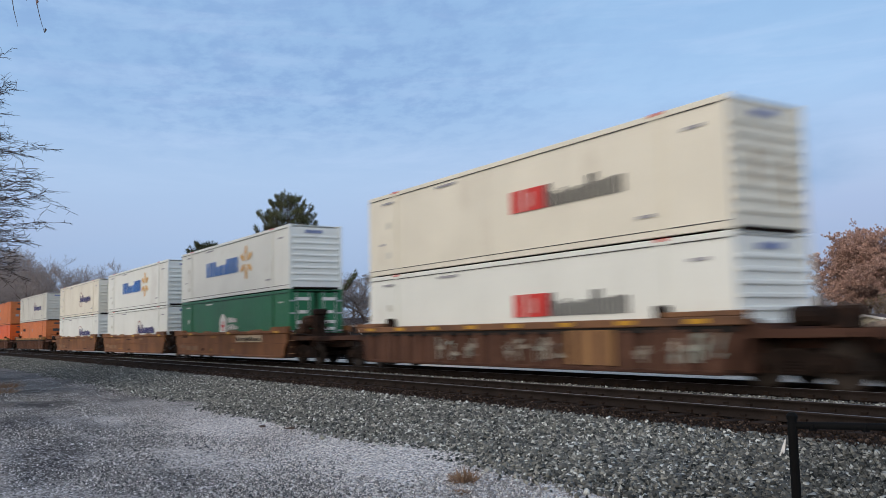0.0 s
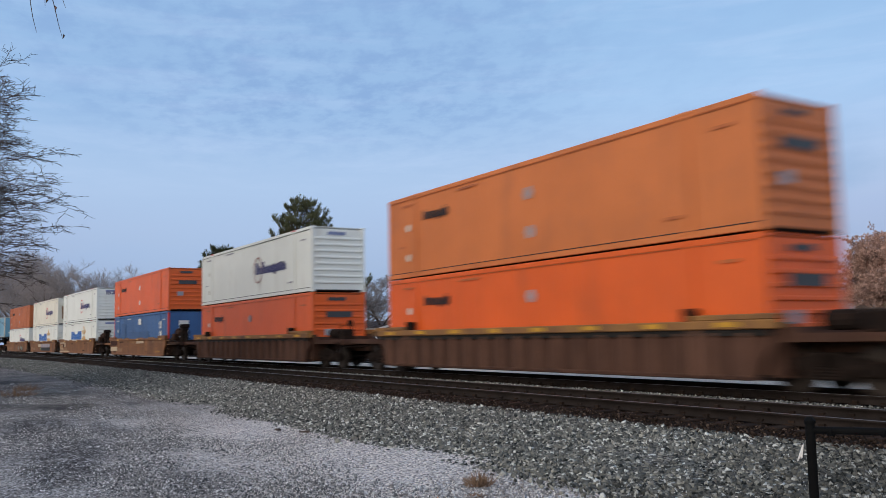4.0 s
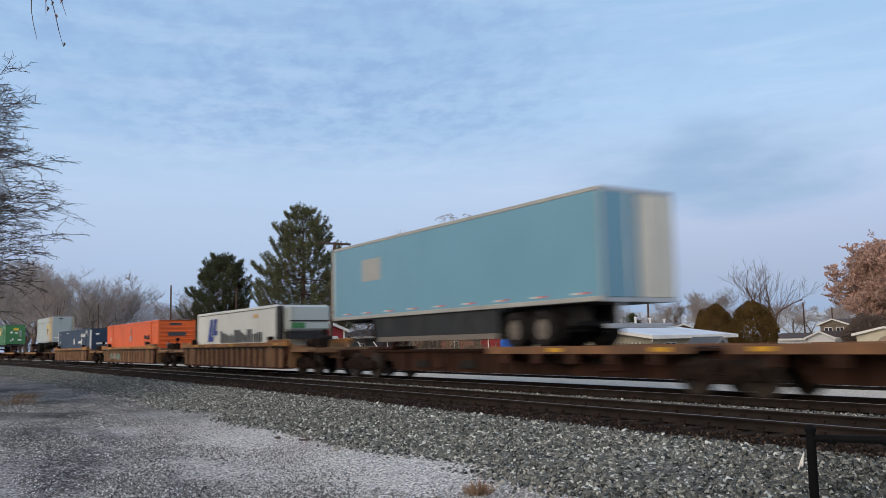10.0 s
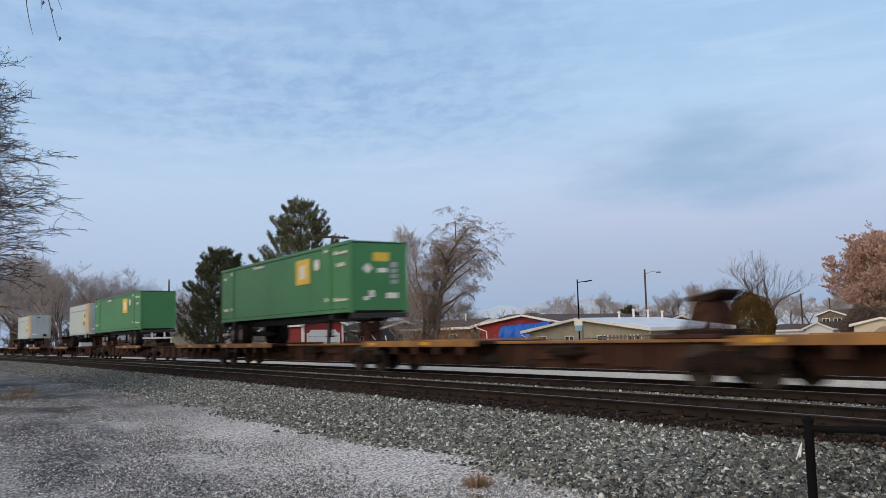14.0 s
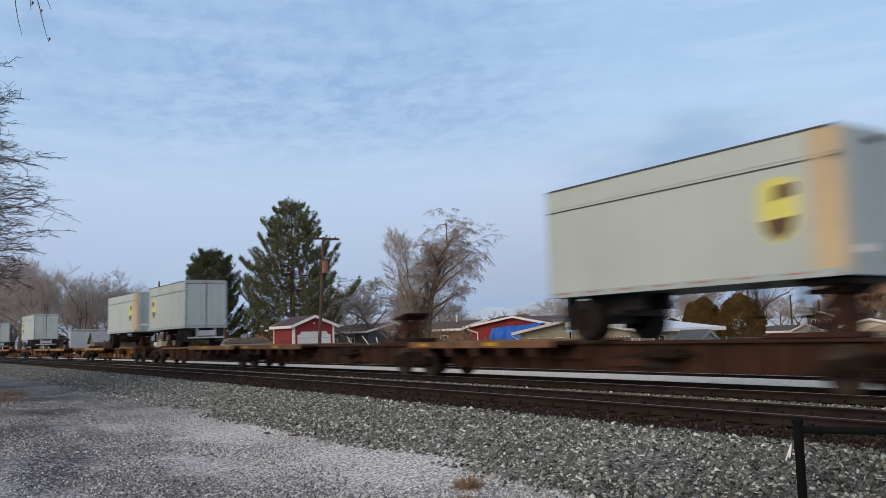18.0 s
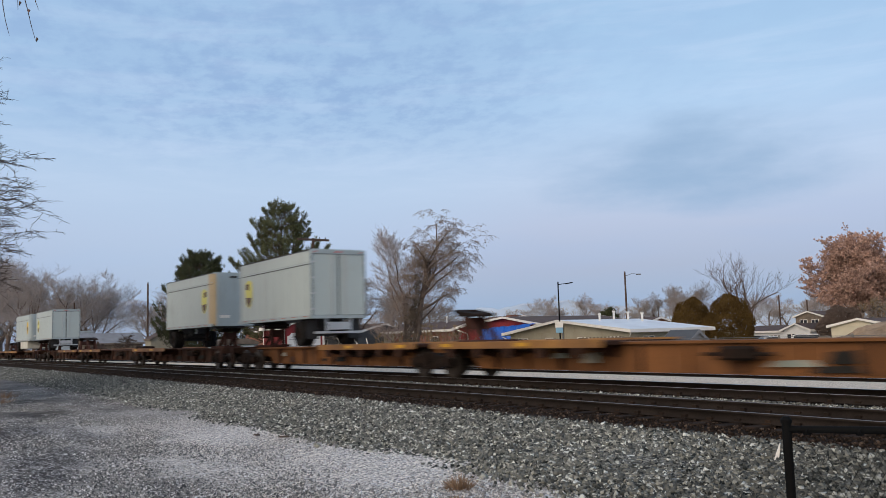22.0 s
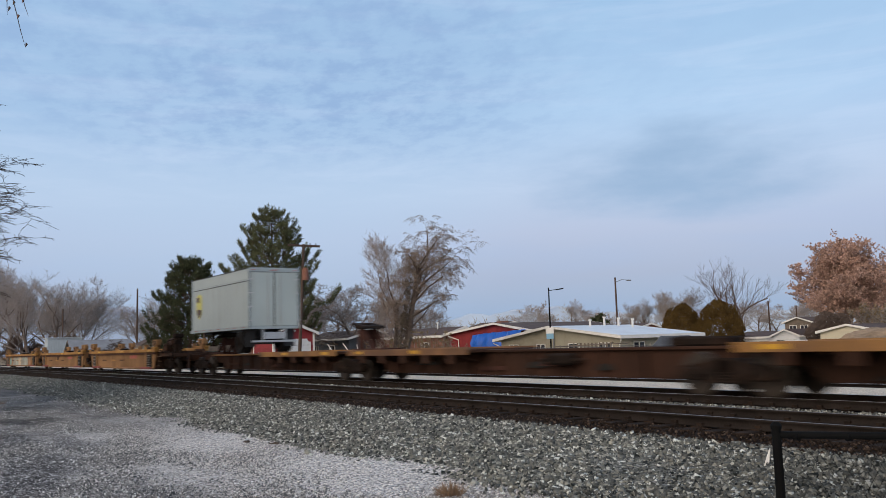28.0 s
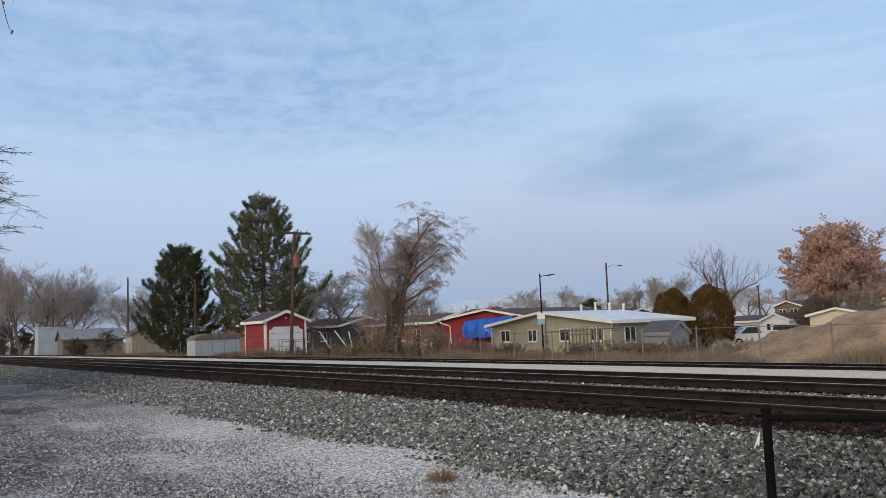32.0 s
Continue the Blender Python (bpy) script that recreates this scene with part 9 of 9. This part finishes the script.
def build_mound():
    """A heap of bare dirt beyond the siding."""
    v, nx, ny = [], 130, 65
    for i in range(nx + 1):
        for j in range(ny + 1):
            x, y = -30.0 + 26.0 * i / nx, 33.0 + 13.0 * j / ny
            u, w = (x + 30) / 26, (y - 33) / 13
            prof = max(0.0, math.sin(math.pi * min(1, w * 1.0))) ** 0.8
            rise = float(np.interp(x + 0.35 * noise.noise((x * 0.5, y * 0.5, 9)), (-29.0, -27.9, -26.6, -25.9, -24.0, -23.2, -22.5, -20.9, -15.0, -8.0, -4.0), (0.0, 0.14, 0.58, 0.65, 0.64, 0.72, 0.86, 0.92, 1.0, 0.95, 0.0)))
            z = FAR + 0.1 + 3.0 * prof * rise + (0.34 * noise.noise((x * 0.6, y * 0.6, 1)) + 0.20 * noise.noise((x * 2, y * 2, 3)) + 0.06 * noise.noise((x * 5, y * 5, 7))) * (1 if rise > 0.05 else 0)
            v.append((x, y, z))
    n = ny + 1
    f = [(i * n + j, (i + 1) * n + j, (i + 1) * n + j + 1, i * n + j + 1) for i in range(nx) for j in range(ny)]
    raw_mesh("dirt_mound", v, f, "dirt", "long heap of bare brown dirt beyond the tracks", "dirt heap", smooth=True)


build_mound()
heap = thing("covered_heap", "low grey tarp-covered heap in a yard", "heap", at=Matrix.Translation(spot(-38.1, 60, FAR)))
mounded = [(1.5 * math.cos(a) * c, 1.0 * math.sin(a) * c, 1.15 * math.sqrt(max(0.0, 1 - c * c)) + 0.05 * math.sin(5 * a + 3 * c)) for c in (1.0, 0.85, 0.6, 0.3, 0.05) for a in [i * math.pi / 9 for i in range(18)]]
part("cover", Geo().add(mounded, [(r * 18 + i, r * 18 + (i + 1) % 18, (r + 1) * 18 + (i + 1) % 18, (r + 1) * 18 + i) for r in range(4) for i in range(18)] + [tuple(range(72, 90))]), "greywall", heap, smooth=True)


def build_near():
    # black pipe barrier at the edge of the lot
    b = thing("pipe_barrier", "black painted pipe barrier with a tied white rag", "fence")
    p, q = Vector((-4.05, 5.58, 0)), Vector((-1.2, 7.6, 0))
    for i in range(2):
        c = p.lerp(q, i)
        post = part("post", lambda: Geo().cyl((0, 0, -0.6), (0, 0, 0.58), 0.034, 16), "blackmetal", b, at=c, key="bpost")
        part("cap", lambda: Geo().tube([(0, 0, 0.575), (0, 0, 0.60), (0, 0, 0.625)], [0.040, 0.042, 0.022], 16), "blackmetal", post, key="bcap")
    part("top_bar", Geo().cyl(p + Vector((0, 0, 0.53)), q + Vector((0, 0, 0.53)), 0.027, 14), "blackmetal", b)
    for i in range(10):
        c = p.lerp(q, 0.04 + i * 0.1)
        part("clamp", lambda: Geo().cyl((-0.02, 0, 0.52), (0.02, 0, 0.52), 0.031, 10), "blackmetal", b, at=c, key="bclamp")
    net = Geo()
    run, reach = (q - p).normalized(), (q - p).length
    i = 0.0
    while i < reach - 0.06:
        for way in (1, -1):
            a = p + run * (0.05 + (i if way > 0 else min(i + 0.55, reach - 0.1)))
            b2 = p + run * (0.05 + (min(i + 0.55, reach - 0.1) if way > 0 else i))
            net.add([tuple(a + Vector((0, 0, -0.50))), tuple(a + run * 0.0032 + Vector((0, 0, -0.50))), tuple(b2 + run * 0.0032 + Vector((0, 0, 0.50))), tuple(b2 + Vector((0, 0, 0.50)))], [(0, 1, 2, 3)])
        i += 0.06
    tagged(part("wire_mesh", net, "blackmetal", b), kind="stuff")
    g = Geo().tube([p + Vector((-0.045, -0.03, 0.42)), p + Vector((-0.06, -0.04, 0.36)), p + Vector((-0.085, -0.05, 0.30))], [0.006, 0.010, 0.004], 6)
    g.tube([p + Vector((-0.045, -0.03, 0.42)), p + Vector((-0.05, -0.05, 0.33)), p + Vector((-0.055, -0.05, 0.32))], [0.005, 0.008, 0.003], 6)
    part("rag", g, "trim", b, "white rag knotted round the post")
    # dead branch ends hanging over the lot from a tree beside the camera
    t = thing("overhanging_tree", "leafless tree whose twig ends hang over the lot", "tree")
    part("trunk", Geo().tube([(-7.0, -5.5, -0.6), (-6.8, -5.2, 2.0), (-6.2, -4.0, 4.2)], [0.28, 0.22, 0.15], 10), "bark", t)
    part("branch", Geo().tube([(-6.3, -4.2, 4.0), (-5.2, -2.0, 4.4), (-4.4, -0.46, 3.9), (-4.17, 0.34, 3.20)], [0.11, 0.06, 0.025, 0.006], 7), "bark", t)
    rnd = random.Random(4)
    for y, ln, lean, knots in ((0.325, 0.43, -0.06, 2), (0.34, 0.24, 0.03, 1), (0.40, 0.30, 0.04, 5), (0.42, 0.42, 0.02, 6), (0.43, 0.30, 0.05, 4)):
        pts = [Vector((-4.17, 0.34, 3.22)), Vector((-4.17 + rnd.uniform(-0.02, 0.02), y, 3.12))]
        d = Vector((0, lean, -1))
        for i in range(6):
            d = (d + Vector((rnd.gauss(0, 0.10), rnd.gauss(0, 0.13), 0))).normalized()
            pts.append(pts[-1] + d * ln / 6)
        part("twig", Geo().tube(pts, [0.0035, 0.003, 0.0026, 0.0024, 0.0022, 0.002, 0.0016, 0.0008], 5), "twigblack", t)
        for k in range(knots):
            c = pts[2 + k % 5].lerp(pts[3 + k % 5], rnd.random())
            part("bud", lambda: Geo().tube([(0, 0, 0.010), (0.002, 0.003, 0.002), (0, -0.002, -0.014)], [0.001, 0.0055, 0.001], 6), "pinktwig" if k % 3 == 0 else "twigblack", t, at=c + Vector((0, rnd.uniform(-0.007, 0.007), 0)), key="bud")
    # tufts of dry grass in the gravel
    for i, (x, y, r, h) in enumerate(((-8.7, 5.72, 0.24, 0.20), (-8.2, 5.35, 0.14, 0.05), (-33.5, 2.7, 0.9, 0.45), (-37.0, 3.4, 0.7, 0.40))):
        tf = thing("grass_tuft", "small rust-brown tuft of dry grass in gravel", "grass tuft", "grass tufts", at=Matrix.Translation((x, y, level(y - MAIN_Y) - 0.02)))
        rs = np.random.RandomState(i)
        n = 260
        a, q = rs.rand(n) * 6.28, rs.rand(n) ** 0.6
        c = np.stack([np.cos(a) * q * r * 0.6, np.sin(a) * q * r * 0.6, np.zeros(n)], 1)
        tip = c * 1.8 + np.stack([rs.randn(n) * 0.04, rs.randn(n) * 0.04, h * (0.4 + 0.7 * rs.rand(n)) * (1.2 - q * 0.7)], 1)
        w = rs.randn(n, 3) * np.array([0.006, 0.006, 0])
        tagged(raw_mesh("grass", np.stack([c - w, c + w, tip], 1).reshape(-1, 3), np.arange(n * 3).reshape(-1, 3), "rustgrass", parent=tf), kind="stuff")
    # stray bits on the gravel
    for i, (x, y) in enumerate(((-15.95, 5.85), (-15.2, 6.1))):
        s = thing("wood_scrap", "dark scrap of wood lying on gravel", "debris", "scraps", at=Matrix.Translation((x, y, level(y - MAIN_Y) + 0.03)) @ pose(0, 0, 0, 0, 0, 40 * i))
        part("piece", lambda: Geo().prism([(-0.10, 0), (0.09, 0.0), (0.11, 0.03), (0.02, 0.04), (-0.09, 0.02)], -0.03, 0.03, "y"), "twigblack", s, key="scrap")


build_near()


def build_mountains():
    """A far ridge with snowfields along its crest, haze put into their blue colours."""
    def crest(az):
        return 48 + 36 * (0.5 + 0.5 * noise.noise((az * 0.11, 0, 0))) + 20 * noise.noise((az * 0.5, 3, 0)) + 8 * noise.noise((az * 1.7, 7, 0)) + 62 * math.exp(-((az + 77.6) / 2.6) ** 2) + 34 * math.exp(-((az + 50.6) / 4.6) ** 2)

    v, n = [], 240
    for i in range(n + 1):
        az = -100 + 100 * i / n
        p = spot(az, 2600, -5)
        v += [tuple(p), (p.x, p.y, max(crest(az), 8))]
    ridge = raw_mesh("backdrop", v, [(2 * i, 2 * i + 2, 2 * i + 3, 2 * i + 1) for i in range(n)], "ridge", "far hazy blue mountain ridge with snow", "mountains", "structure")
    for a0, a1, deep in ((-79.3, -76.6, 22), (-52.6, -49.0, 8)):
        v, m = [], 60
        for i in range(m + 1):
            az = a0 + (a1 - a0) * i / m
            p = spot(az, 2590, 0)
            top = crest(az) - 2.0
            fade = math.sin(math.pi * i / m) ** 0.6
            v += [(p.x, p.y, top - fade * deep * (0.5 + 0.6 * abs(noise.noise((az * 3.1, 2, 0))))), (p.x, p.y, top)]
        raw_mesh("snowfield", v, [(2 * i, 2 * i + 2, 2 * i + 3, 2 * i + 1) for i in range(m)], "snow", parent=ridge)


build_mountains()


# ---- ties of the three tracks ----
build_ties(near_track, NEAR_TRACK, 190, 0.53, -2.0)
build_ties(main_track, 0.0, 190, 0.53, -4.0)
build_ties(third_track, THIRD_TRACK, 200, 0.53, -8.0, -0.26)

motions()
